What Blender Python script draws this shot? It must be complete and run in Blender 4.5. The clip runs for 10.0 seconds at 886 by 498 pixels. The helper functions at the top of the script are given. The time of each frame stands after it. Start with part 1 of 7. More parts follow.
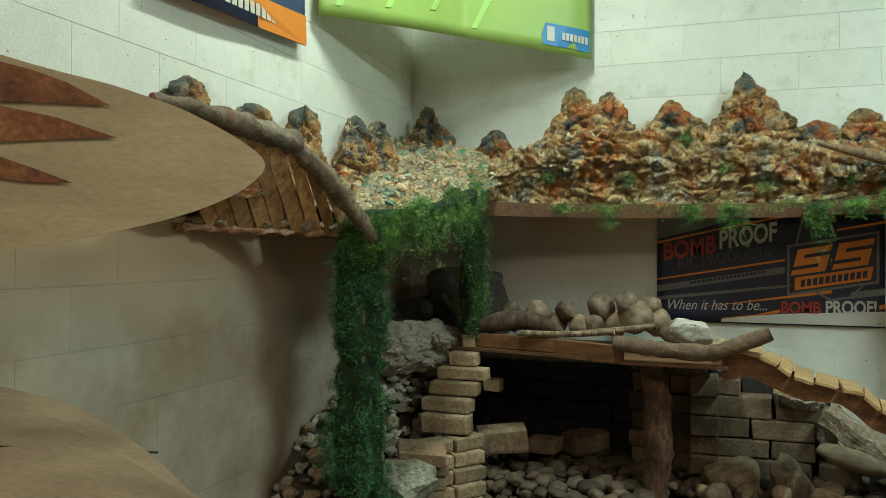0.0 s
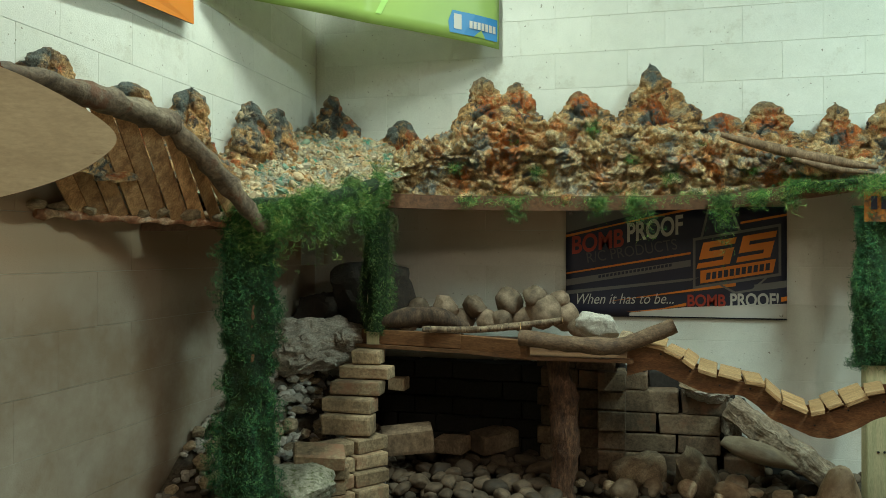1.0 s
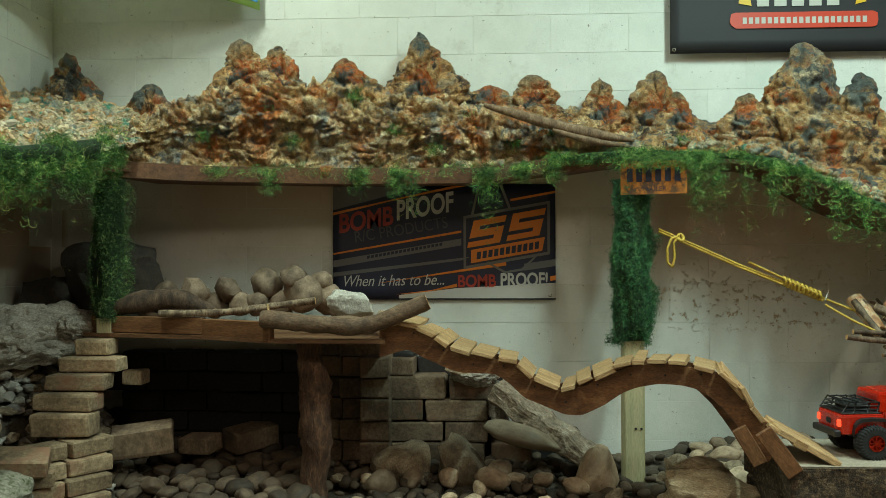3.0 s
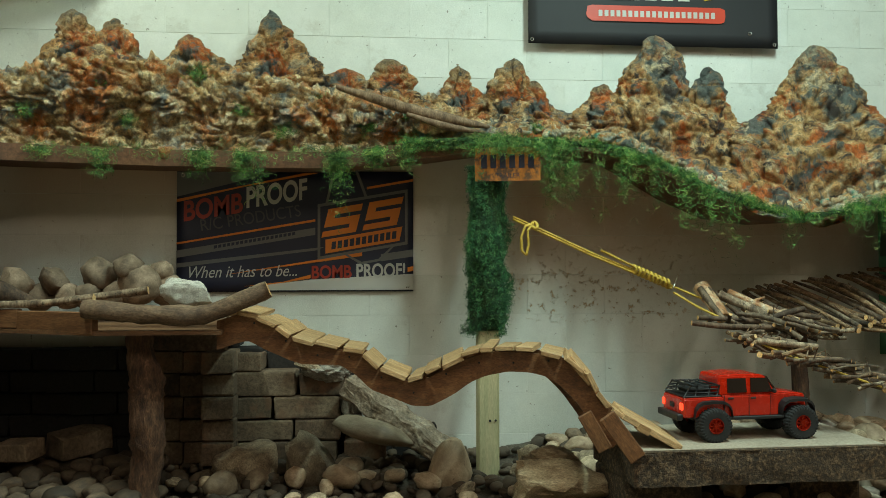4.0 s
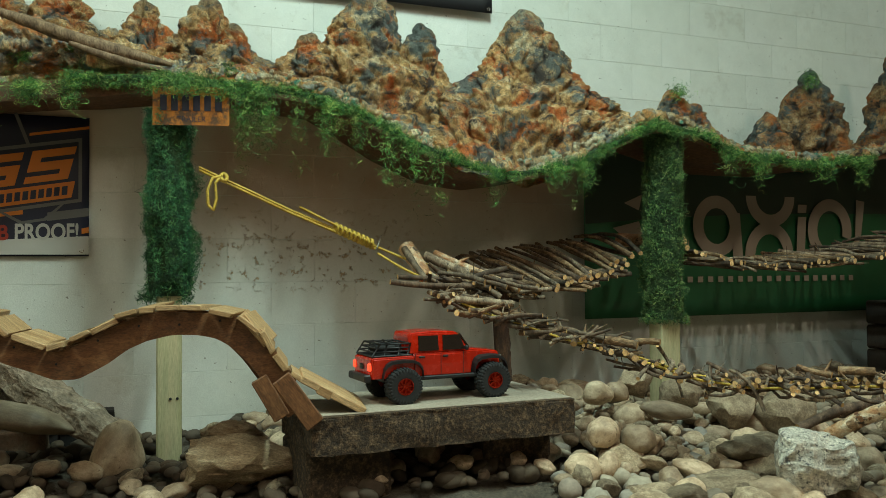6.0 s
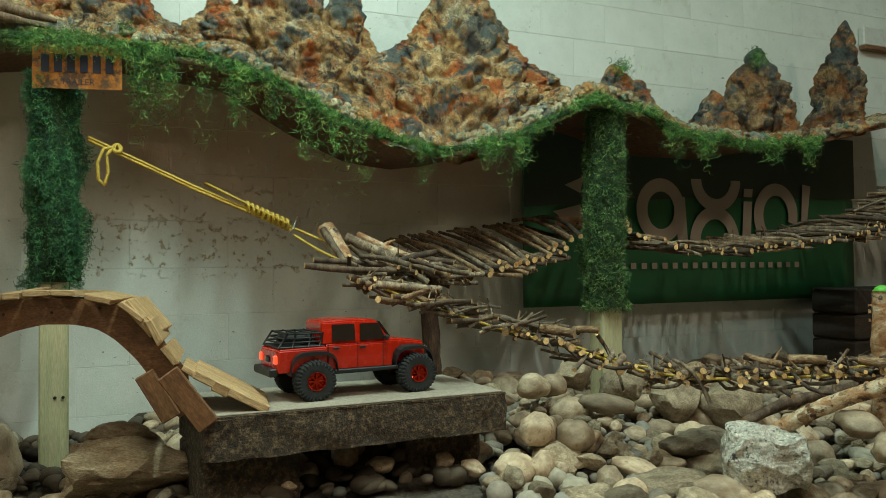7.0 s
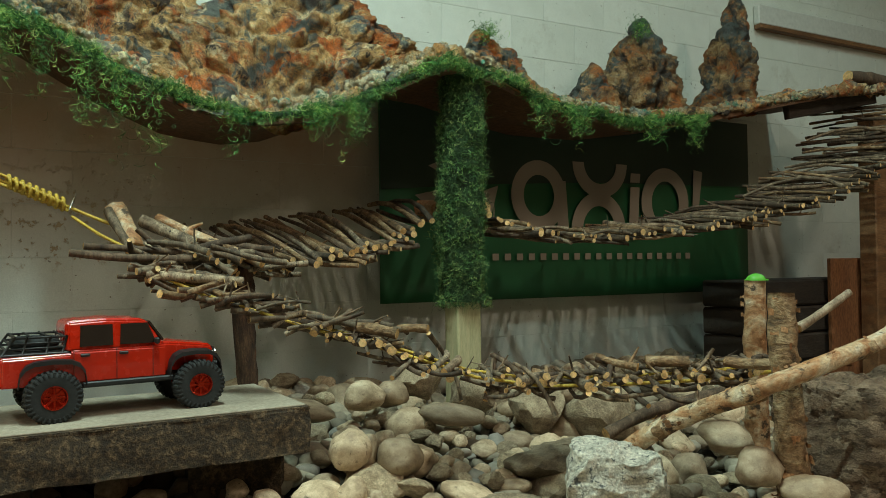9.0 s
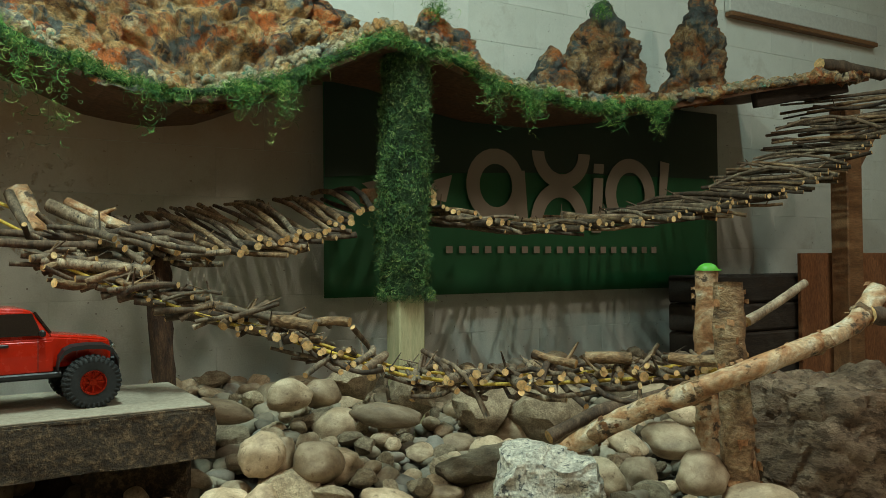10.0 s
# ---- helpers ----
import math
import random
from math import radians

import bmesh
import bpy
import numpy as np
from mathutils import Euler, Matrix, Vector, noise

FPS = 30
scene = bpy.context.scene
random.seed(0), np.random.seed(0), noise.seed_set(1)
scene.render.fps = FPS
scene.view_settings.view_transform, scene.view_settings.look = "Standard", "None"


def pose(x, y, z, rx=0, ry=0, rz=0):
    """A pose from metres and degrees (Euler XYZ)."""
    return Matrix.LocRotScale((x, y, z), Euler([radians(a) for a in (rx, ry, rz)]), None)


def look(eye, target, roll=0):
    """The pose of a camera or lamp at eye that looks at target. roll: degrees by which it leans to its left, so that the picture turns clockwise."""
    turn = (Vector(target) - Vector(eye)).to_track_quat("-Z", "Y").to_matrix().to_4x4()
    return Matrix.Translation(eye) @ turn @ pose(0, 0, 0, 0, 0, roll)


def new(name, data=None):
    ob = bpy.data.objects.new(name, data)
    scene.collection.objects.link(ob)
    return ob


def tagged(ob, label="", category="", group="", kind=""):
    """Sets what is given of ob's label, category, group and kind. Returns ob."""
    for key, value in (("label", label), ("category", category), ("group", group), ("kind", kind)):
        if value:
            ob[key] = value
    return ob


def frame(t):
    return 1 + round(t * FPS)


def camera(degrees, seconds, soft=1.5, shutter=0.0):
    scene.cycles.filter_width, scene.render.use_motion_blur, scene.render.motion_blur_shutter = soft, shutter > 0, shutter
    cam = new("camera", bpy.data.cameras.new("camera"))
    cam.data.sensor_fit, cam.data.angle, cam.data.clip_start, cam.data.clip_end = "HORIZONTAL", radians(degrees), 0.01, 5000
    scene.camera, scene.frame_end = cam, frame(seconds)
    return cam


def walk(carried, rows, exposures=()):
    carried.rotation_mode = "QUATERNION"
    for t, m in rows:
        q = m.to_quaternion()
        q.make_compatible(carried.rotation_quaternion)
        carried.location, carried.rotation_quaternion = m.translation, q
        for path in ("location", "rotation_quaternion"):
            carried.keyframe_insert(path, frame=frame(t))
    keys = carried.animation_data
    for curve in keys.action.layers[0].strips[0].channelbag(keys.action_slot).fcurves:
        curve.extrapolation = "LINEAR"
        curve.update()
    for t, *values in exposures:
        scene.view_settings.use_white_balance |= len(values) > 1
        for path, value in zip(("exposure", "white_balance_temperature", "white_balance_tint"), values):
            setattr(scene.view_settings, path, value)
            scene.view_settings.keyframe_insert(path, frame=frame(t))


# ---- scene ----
cam = camera(58.0, 10.0, soft=0.75)
PATH = [
    (0, (-0.156, 0.197, 1.537), (-0.812, 2.086, 1.542), 0.27),
    (0.5, (-0.132, 0.287, 1.523), (-0.686, 2.209, 1.530), 0.15),
    (1, (-0.089, 0.385, 1.490), (-0.569, 2.327, 1.502), 0.09),
    (1.5, (-0.024, 0.491, 1.467), (-0.419, 2.451, 1.480), -0.06),
    (2, (0.085, 0.591, 1.432), (-0.219, 2.567, 1.448), -0.16),
    (3.5, (0.374, 0.854, 1.286), (0.406, 2.853, 1.330), -0.10),
    (4, (0.465, 0.921, 1.244), (0.641, 2.913, 1.297), -0.14),
    (4.5, (0.581, 0.980, 1.199), (0.883, 2.957, 1.257), -0.28),
    (5, (0.682, 1.044, 1.153), (1.114, 2.996, 1.211), -0.36),
    (5.5, (0.794, 1.099, 1.117), (1.361, 3.016, 1.170), -0.46),
    (6, (0.869, 1.165, 1.057), (1.584, 3.032, 1.115), -0.43),
    (7.5, (1.183, 1.497, 1.005), (2.048, 3.300, 1.044), -0.53),
    (8, (1.290, 1.565, 0.986), (2.219, 3.336, 1.030), -0.49),
    (8.5, (1.441, 1.628, 0.978), (2.406, 3.378, 1.020), -0.59),
    (9, (1.615, 1.655, 0.974), (2.593, 3.399, 1.012), -0.70),
    (9.5, (1.737, 1.688, 0.957), (2.728, 3.424, 0.997), -0.68),
    (10, (1.853, 1.740, 0.939), (2.859, 3.469, 0.977), -0.51),
]
walk(cam, [(t, look(eye, target, roll)) for t, eye, target, roll in PATH])

# ---- world and lights ----
world = bpy.data.worlds.new("world")
scene.world = world
world.use_nodes = True
world.node_tree.nodes["Background"].inputs[0].default_value = (0.8, 0.85, 0.8, 1)
world.node_tree.nodes["Background"].inputs[1].default_value = 0.05

WALL_Y, LEFT_X, RIGHT_X, REAR_Y, TOP_Z = 5.0, -2.04, 9.0, -4.0, 4.0
COURSE, BLOCK = 0.2032, 0.4064
LIGHT = (0.83, 1.0, 0.84)
COOL = (0.71, 1.0, 0.90)
WARM_FILL = (0.96, 0.86, 0.67)
# first two placed from the cast shadows; the other four are added fill
TUBES = [(-1.0, 3.35, 57.0, LIGHT), (2.0, 2.85, 116.0, COOL), (5.5, 2.8, 22.0, COOL), (4.9, 0.4, 58.0, WARM_FILL), (1.7, 0.2, 34.0, WARM_FILL), (-0.6, 0.3, 24.0, WARM_FILL)]


# ---- small builders ----
def link_mesh(name, me, parent=None, label=""):
    ob = new(name, me)
    ob.parent = parent
    if label:
        ob["label"] = label
    return ob


def part(name, bm, material, parent=None, label="", smooth=False):
    me = bpy.data.meshes.new(name)
    bm.to_mesh(me)
    bm.free()
    if material is not None:
        for m in material if isinstance(material, (list, tuple)) else (material,):
            me.materials.append(m)
    if smooth:
        me.polygons.foreach_set("use_smooth", [True] * len(me.polygons))
    return link_mesh(name, me, parent, label)


def from_arrays(name, verts, faces, material, parent=None, label="", smooth=False):
    me = bpy.data.meshes.new(name)
    me.from_pydata([tuple(v) for v in verts], [], [tuple(f) for f in faces])
    me.update()
    for m in material if isinstance(material, (list, tuple)) else (material,):
        me.materials.append(m)
    if smooth:
        me.polygons.foreach_set("use_smooth", [True] * len(me.polygons))
    return link_mesh(name, me, parent, label)


def thing(name, at, label, category, group="", kind="", turn=(0, 0, 0)):
    ob = new(name)
    ob.empty_display_size = 0.05
    ob.matrix_world = pose(*at, *turn)
    return tagged(ob, label, category, group, kind)


def block(bm, centre, size, bevel=0.0, m=None, segments=1):
    """A box with bevelled edges, added to bm."""
    made = bmesh.ops.create_cube(bm, size=1.0)["verts"]
    for v in made:
        v.co = Vector((v.co.x * size[0], v.co.y * size[1], v.co.z * size[2]))
    if bevel:
        edges = list({e for v in made for e in v.link_edges})
        got = bmesh.ops.bevel(bm, geom=edges, offset=bevel, segments=segments, affect="EDGES", profile=0.6)
        made = list({v for f in got["faces"] for v in f.verts} | {v for v in made if v.is_valid})
    mat = Matrix.Translation(centre) @ (m or Matrix())
    for v in made:
        v.co = mat @ v.co
    return made


def tube(bm, points, radii, sides=8, caps=True, wobble=0.0, cap_index=0, squash=1.0):
    """A tube along points, with a radius at each; the caps may take another material."""
    points = [Vector(p) for p in points]
    rings, up = [], Vector((0.13, 0.21, 0.97))
    for i, p in enumerate(points):
        ahead = (points[min(i + 1, len(points) - 1)] - points[max(i - 1, 0)]).normalized()
        side = ahead.cross(up)
        if side.length < 0.05:
            side = ahead.cross(Vector((1, 0, 0)))
        side.normalize()
        over = side.cross(ahead)
        ring = []
        for k in range(sides):
            a = 2 * math.pi * k / sides
            r = radii[i] * (1 + wobble * noise.noise(p * 14 + Vector((math.cos(a), math.sin(a), 0)) * 1.7))
            ring.append(bm.verts.new(p + side * math.cos(a) * r + over * math.sin(a) * r * squash))
        rings.append(ring)
    for a, b in zip(rings, rings[1:]):
        for k in range(sides):
            bm.faces.new((a[k], b[k], b[(k + 1) % sides], a[(k + 1) % sides])).smooth = True
    if caps:
        for ring in (rings[0][::-1], rings[-1]):
            bm.faces.new(ring).material_index = cap_index


def interp(x, table):
    xs, ys = zip(*table)
    return float(np.interp(x, xs, ys))


def turb(p, octaves=4):
    return noise.fractal(p, 1.0, 2.0, octaves, noise_basis="PERLIN_ORIGINAL")


# ---- materials ----
def nodes_of(name):
    m = bpy.data.materials.new(name)
    m.use_nodes = True
    nt = m.node_tree
    return m, nt, nt.nodes["Principled BSDF"]


def node(nt, kind, **values):
    n = nt.nodes.new(kind)
    for key, value in values.items():
        n.inputs[key.replace("_", " ")].default_value = value
    return n


def ramp(nt, fac, stops):
    n = nt.nodes.new("ShaderNodeValToRGB")
    while len(n.color_ramp.elements) < len(stops):
        n.color_ramp.elements.new(0.5)
    for e, (at, c) in zip(n.color_ramp.elements, stops):
        e.position = at
        e.color = (*c, 1) if len(c) == 3 else (c[0], c[0], c[0], 1)
    nt.links.new(fac, n.inputs[0])
    return n.outputs[0]


def mixed(nt, fac, a, b, kind="MIX"):
    n = nt.nodes.new("ShaderNodeMix")
    n.data_type, n.blend_type = "RGBA", kind
    for socket, value in ((n.inputs[0], fac), (n.inputs[6], a), (n.inputs[7], b)):
        if hasattr(value, "is_linked"):
            nt.links.new(value, socket)
        elif isinstance(value, (int, float)):
            socket.default_value = value
        else:
            socket.default_value = (*value, 1)
    return n.outputs[2]


def coords(nt, stretch=(1, 1, 1), spread=True):
    """Object coordinates, moved for each object by its random number."""
    tc = nt.nodes.new("ShaderNodeTexCoord")
    mp = nt.nodes.new("ShaderNodeMapping")
    mp.inputs["Scale"].default_value = stretch
    nt.links.new(tc.outputs["Object"], mp.inputs["Vector"])
    info = nt.nodes.new("ShaderNodeObjectInfo")
    if spread:
        by = nt.nodes.new("ShaderNodeVectorMath")
        by.operation = "MULTIPLY"
        by.inputs[1].default_value = (17.0, 31.0, 23.0)
        comb = nt.nodes.new("ShaderNodeCombineXYZ")
        for k in range(3):
            nt.links.new(info.outputs["Random"], comb.inputs[k])
        nt.links.new(comb.outputs[0], by.inputs[0])
        nt.links.new(by.outputs[0], mp.inputs["Location"])
    return mp.outputs[0], info.outputs["Random"]


def noisy(nt, vec, scale, detail=4, rough=0.6, warp=0.0):
    n = node(nt, "ShaderNodeTexNoise", Scale=scale, Detail=detail, Roughness=rough, Distortion=warp)
    nt.links.new(vec, n.inputs["Vector"])
    return n.outputs["Fac"]


def bumped(nt, bsdf, heights):
    """heights: sockets with a strength and a depth in metres, one over the other."""
    last = None
    for h, strength, depth in heights:
        b = nt.nodes.new("ShaderNodeBump")
        b.inputs["Strength"].default_value, b.inputs["Distance"].default_value = strength, depth
        nt.links.new(h, b.inputs["Height"])
        if last is not None:
            nt.links.new(last, b.inputs["Normal"])
        last = b.outputs["Normal"]
    nt.links.new(last, bsdf.inputs["Normal"])


def surf(name, tones, coarse=6.0, fine=70.0, rough=(0.7, 0.9), bump=0.4, depth=0.004, stretch=(1, 1, 1), vary=0.25, spots=None, spread=True, metal=0.0, warp=0.0, grit=0.8):
    """A surface of two or three tones in coarse patches, with fine grain, uneven gloss and relief."""
    m, nt, bsdf = nodes_of(name)
    vec, rand = coords(nt, stretch, spread)
    big, small = noisy(nt, vec, coarse, 5, 0.65, warp), noisy(nt, vec, fine, 4, 0.7)
    steps = [(0.32 + 0.36 * k / max(1, len(tones) - 1), c) for k, c in enumerate(tones)]
    col = ramp(nt, big, steps)
    grain = ramp(nt, small, [(0.32, (0.45,)), (0.68, (1.45,))])
    col = mixed(nt, grit, col, grain, "MULTIPLY")
    if vary:
        shade = ramp(nt, rand, [(0.0, (1 - vary,)), (1.0, (1 + vary,))])
        col = mixed(nt, 1.0, col, shade, "MULTIPLY")
    if spots:
        scale, low, high, tone = spots
        patch = ramp(nt, noisy(nt, vec, scale, 6, 0.7), [(low - 0.08, (0.0,)), (high - 0.08, (1.0,))])
        col = mixed(nt, patch, col, tone)
    nt.links.new(col, bsdf.inputs["Base Color"])
    nt.links.new(ramp(nt, big, [(0.3, (rough[0],)), (0.7, (rough[1],))]), bsdf.inputs["Roughness"])
    bsdf.inputs["Metallic"].default_value = metal
    bumped(nt, bsdf, [(big, bump * 0.6, depth * 4), (small, bump, depth)])
    return m


def plain(name, colour, rough=0.5, metal=0.0, coat=0.0, emit=0.0):
    m, nt, bsdf = nodes_of(name)
    vec, _ = coords(nt)
    g = noisy(nt, vec, 40.0)
    nt.links.new(mixed(nt, 1.0, colour, ramp(nt, g, [(0.3, (0.9,)), (0.7, (1.08,))]), "MULTIPLY"), bsdf.inputs["Base Color"])
    nt.links.new(ramp(nt, g, [(0.3, (max(0.0, rough - 0.06),)), (0.7, (rough + 0.08,))]), bsdf.inputs["Roughness"])
    bsdf.inputs["Metallic"].default_value, bsdf.inputs["Coat Weight"].default_value = metal, coat
    if emit:
        bsdf.inputs["Emission Color"].default_value, bsdf.inputs["Emission Strength"].default_value = (*colour, 1), emit
    return m


def island_stone(name, tones):
    m, nt, bsdf = nodes_of(name)
    geo = nt.nodes.new("ShaderNodeNewGeometry")
    vec, _ = coords(nt, spread=False)
    tone = ramp(nt, geo.outputs["Random Per Island"], [(k / (len(tones) - 1), c) for k, c in enumerate(tones)])
    n1 = noisy(nt, vec, 40.0, 5, 0.7)
    nt.links.new(mixed(nt, 0.8, tone, ramp(nt, n1, [(0.3, (0.7,)), (0.7, (1.25,))]), "MULTIPLY"), bsdf.inputs["Base Color"])
    bsdf.inputs["Roughness"].default_value = 0.85
    bumped(nt, bsdf, [(n1, 0.4, 0.004)])
    return m


def foam_rock(name, base, accents, scale=5.0, tip=None):
    """Painted, crusty mortar rock: warm tones, with sprayed patches of the accents; tip is the paint on the summits."""
    m, nt, bsdf = nodes_of(name)
    vec, _ = coords(nt, spread=False)
    grit = node(nt, "ShaderNodeTexVoronoi", Scale=75.0, Randomness=1.0)
    nt.links.new(vec, grit.inputs["Vector"])
    big, mid, small = noisy(nt, vec, 3.2, 4, 0.6, 0.8), noisy(nt, vec, 19.0, 6, 0.72, 0.4), noisy(nt, vec, 150.0, 3, 0.7)
    col = ramp(nt, mid, [(0.30, base[0]), (0.43, base[1]), (0.54, base[2]), (0.68, base[3])])
    for k, (tone, low, high) in enumerate(accents):
        shifted = nt.nodes.new("ShaderNodeVectorMath")
        shifted.inputs[1].default_value = (3.7 * k + 1.3, 5.1 * k, 2.9 * k)
        nt.links.new(vec, shifted.inputs[0])
        f = ramp(nt, noisy(nt, shifted.outputs[0], scale * (1 + 0.35 * k), 7, 0.72, 0.5), [(low - 0.055, (0.0,)), (high - 0.055, (0.95,))])
        col = mixed(nt, f, col, tone)
    if tip:
        tc = nt.nodes.new("ShaderNodeTexCoord")
        xyz = nt.nodes.new("ShaderNodeSeparateXYZ")
        nt.links.new(tc.outputs["Generated"], xyz.inputs[0])
        shake = nt.nodes.new("ShaderNodeMath")
        shake.operation, shake.inputs[1].default_value = "MULTIPLY_ADD", 1.3
        nt.links.new(noisy(nt, vec, 6.0, 5, 0.7), shake.inputs[0])
        nt.links.new(xyz.outputs[2], shake.inputs[2])
        half = nt.nodes.new("ShaderNodeMapRange")
        half.inputs[1].default_value, half.inputs[2].default_value, half.inputs[4].default_value = 1.42, 1.74, 0.75
        nt.links.new(shake.outputs[0], half.inputs[0])
        col = mixed(nt, half.outputs[0], col, tip)
    wash = noisy(nt, vec, 9.0, 5, 0.65, 0.5)
    col = mixed(nt, 0.7, col, ramp(nt, wash, [(0.34, (0.55, 0.50, 0.46)), (0.50, (1.0, 1.0, 0.97)), (0.66, (1.3, 1.27, 1.2))]), "MULTIPLY")
    specks = noisy(nt, vec, 62.0, 5, 0.75, 0.6)
    col = mixed(nt, 0.9, col, ramp(nt, specks, [(0.32, (0.36, 0.31, 0.27)), (0.44, (1.0, 0.98, 0.95)), (0.66, (1.45, 1.42, 1.36))]), "MULTIPLY")
    col = mixed(nt, 0.6, col, ramp(nt, small, [(0.30, (0.5,)), (0.70, (1.4,))]), "MULTIPLY")
    nt.links.new(col, bsdf.inputs["Base Color"])
    nt.links.new(ramp(nt, big, [(0.3, (0.5,)), (0.7, (0.88,))]), bsdf.inputs["Roughness"])
    bumped(nt, bsdf, [(mid, 1.0, 0.045), (specks, 1.0, 0.018), (grit.outputs["Distance"], -1.0, 0.02), (small, 1.0, 0.006)])
    return m


def wall_paint(name):
    m, nt, bsdf = nodes_of(name)
    vec, rand = coords(nt)
    big, small, pores = noisy(nt, vec, 1.3, 5, 0.6), noisy(nt, vec, 9.0, 5, 0.7), noisy(nt, vec, 170.0, 3, 0.8)
    col = ramp(nt, big, [(0.3, (0.70, 0.72, 0.65)), (0.7, (0.78, 0.79, 0.74))])
    col = mixed(nt, 0.5, col, ramp(nt, small, [(0.3, (0.88,)), (0.65, (1.05,))]), "MULTIPLY")
    dirt = ramp(nt, noisy(nt, vec, 3.1, 8, 0.8), [(0.56, (0.0,)), (0.85, (1.0,))])
    col = mixed(nt, dirt, col, (0.42, 0.38, 0.30))
    col = mixed(nt, 0.8, col, ramp(nt, pores, [(0.30, (0.90,)), (0.70, (1.07,))]), "MULTIPLY")
    specks = ramp(nt, noisy(nt, vec, 55.0, 2, 0.5), [(0.72, (0.0,)), (0.75, (1.0,))])
    col = mixed(nt, specks, col, (0.30, 0.28, 0.24))
    col = mixed(nt, 1.0, col, ramp(nt, rand, [(0.0, (0.965,)), (1.0, (1.02,))]), "MULTIPLY")
    geo = nt.nodes.new("ShaderNodeNewGeometry")
    xyz = nt.nodes.new("ShaderNodeSeparateXYZ")
    nt.links.new(geo.outputs["Position"], xyz.inputs[0])

    def gate(socket, low, high):
        r = nt.nodes.new("ShaderNodeMapRange")
        for k, v in enumerate((low, high)):
            r.inputs[1 + k].default_value = v
        nt.links.new(socket, r.inputs[0])
        return r.outputs[0]

    def times(a, b):
        t = nt.nodes.new("ShaderNodeMath")
        t.operation = "MULTIPLY"
        nt.links.new(a, t.inputs[0]), nt.links.new(b, t.inputs[1])
        return t.outputs[0]
    # brown overspray from the painted ledge, flaking along its lower border; it also carries the ledge's brown shade
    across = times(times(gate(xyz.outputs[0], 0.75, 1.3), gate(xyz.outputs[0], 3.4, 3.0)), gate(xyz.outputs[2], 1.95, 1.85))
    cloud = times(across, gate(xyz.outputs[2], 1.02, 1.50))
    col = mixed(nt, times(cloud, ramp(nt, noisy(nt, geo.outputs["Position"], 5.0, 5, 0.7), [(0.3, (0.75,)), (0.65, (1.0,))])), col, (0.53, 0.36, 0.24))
    # warm brown shade under the left part of the ledge, painted onto the blocks
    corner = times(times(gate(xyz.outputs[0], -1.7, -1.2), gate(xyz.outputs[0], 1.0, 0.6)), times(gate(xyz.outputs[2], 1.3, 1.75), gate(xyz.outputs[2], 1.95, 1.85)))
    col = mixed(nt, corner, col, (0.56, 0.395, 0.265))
    # brown smudges, deepened to put shade on the lower end wall
    soiled_shaded = times(gate(xyz.outputs[0], -1.95, -2.0), gate(xyz.outputs[2], 1.75, 1.25))
    col = mixed(nt, times(soiled_shaded, ramp(nt, noisy(nt, geo.outputs["Position"], 2.2, 6, 0.65), [(0.30, (0.55,)), (0.62, (1.0,))])), col, (0.31, 0.235, 0.165))
    # overspray plus painted shadow under the side bridge
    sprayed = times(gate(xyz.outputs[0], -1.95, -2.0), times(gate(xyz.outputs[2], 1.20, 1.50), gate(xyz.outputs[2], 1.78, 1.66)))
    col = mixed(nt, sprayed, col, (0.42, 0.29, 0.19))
    band = times(times(gate(xyz.outputs[0], 0.98, 1.12), gate(xyz.outputs[0], 2.35, 2.0)), times(gate(xyz.outputs[2], 0.95, 1.02), gate(xyz.outputs[2], 1.55, 1.15)))
    flakes = times(band, ramp(nt, noisy(nt, geo.outputs["Position"], 24.0, 6, 0.72), [(0.565, (0.0,)), (0.60, (1.0,))]))
    col = mixed(nt, flakes, col, (0.52, 0.39, 0.24))
    nt.links.new(col, bsdf.inputs["Base Color"])
    bsdf.inputs["Roughness"].default_value = 0.55
    bumped(nt, bsdf, [(small, 0.25, 0.004), (pores, 0.7, 0.003), (flakes, 0.8, 0.006)])
    return m


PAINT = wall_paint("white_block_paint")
MORTAR = surf("painted_mortar", [(0.62, 0.63, 0.57), (0.70, 0.70, 0.65)], 5, 90, vary=0.0, spread=False, grit=0.2)
# unseen floor, far walls and ceiling; tones set for the light they bounce
DUSTY = surf("dusty_concrete", [(0.30, 0.255, 0.20), (0.40, 0.345, 0.275)], 3, 60, vary=0.0, spread=False)
REAR = surf("brown_painted_wall", [(0.28, 0.19, 0.125), (0.34, 0.235, 0.16)], 2, 50, vary=0.0, spread=False, grit=0.2)
CEIL = surf("ceiling_board", [(0.16, 0.13, 0.10), (0.20, 0.165, 0.13)], 2, 60, vary=0.0, spread=False, grit=0.2)
CLIFF = foam_rock("painted_cliff", [(0.20, 0.10, 0.045), (0.58, 0.34, 0.14), (0.82, 0.60, 0.32), (0.93, 0.84, 0.66)],
                  [((0.60, 0.20, 0.045), 0.55, 0.66), ((0.26, 0.30, 0.31), 0.55, 0.66), ((0.86, 0.74, 0.52), 0.58, 0.72), ((0.12, 0.07, 0.045), 0.63, 0.74), ((0.05, 0.30, 0.22), 0.73, 0.76)])
PEAK = foam_rock("painted_peak", [(0.11, 0.06, 0.032), (0.40, 0.205, 0.075), (0.62, 0.38, 0.16), (0.82, 0.64, 0.40)],
                 [((0.54, 0.13, 0.02), 0.56, 0.63), ((0.12, 0.15, 0.15), 0.56, 0.63), ((0.72, 0.58, 0.38), 0.60, 0.68), ((0.055, 0.04, 0.036), 0.60, 0.67)], tip=(0.085, 0.115, 0.115))
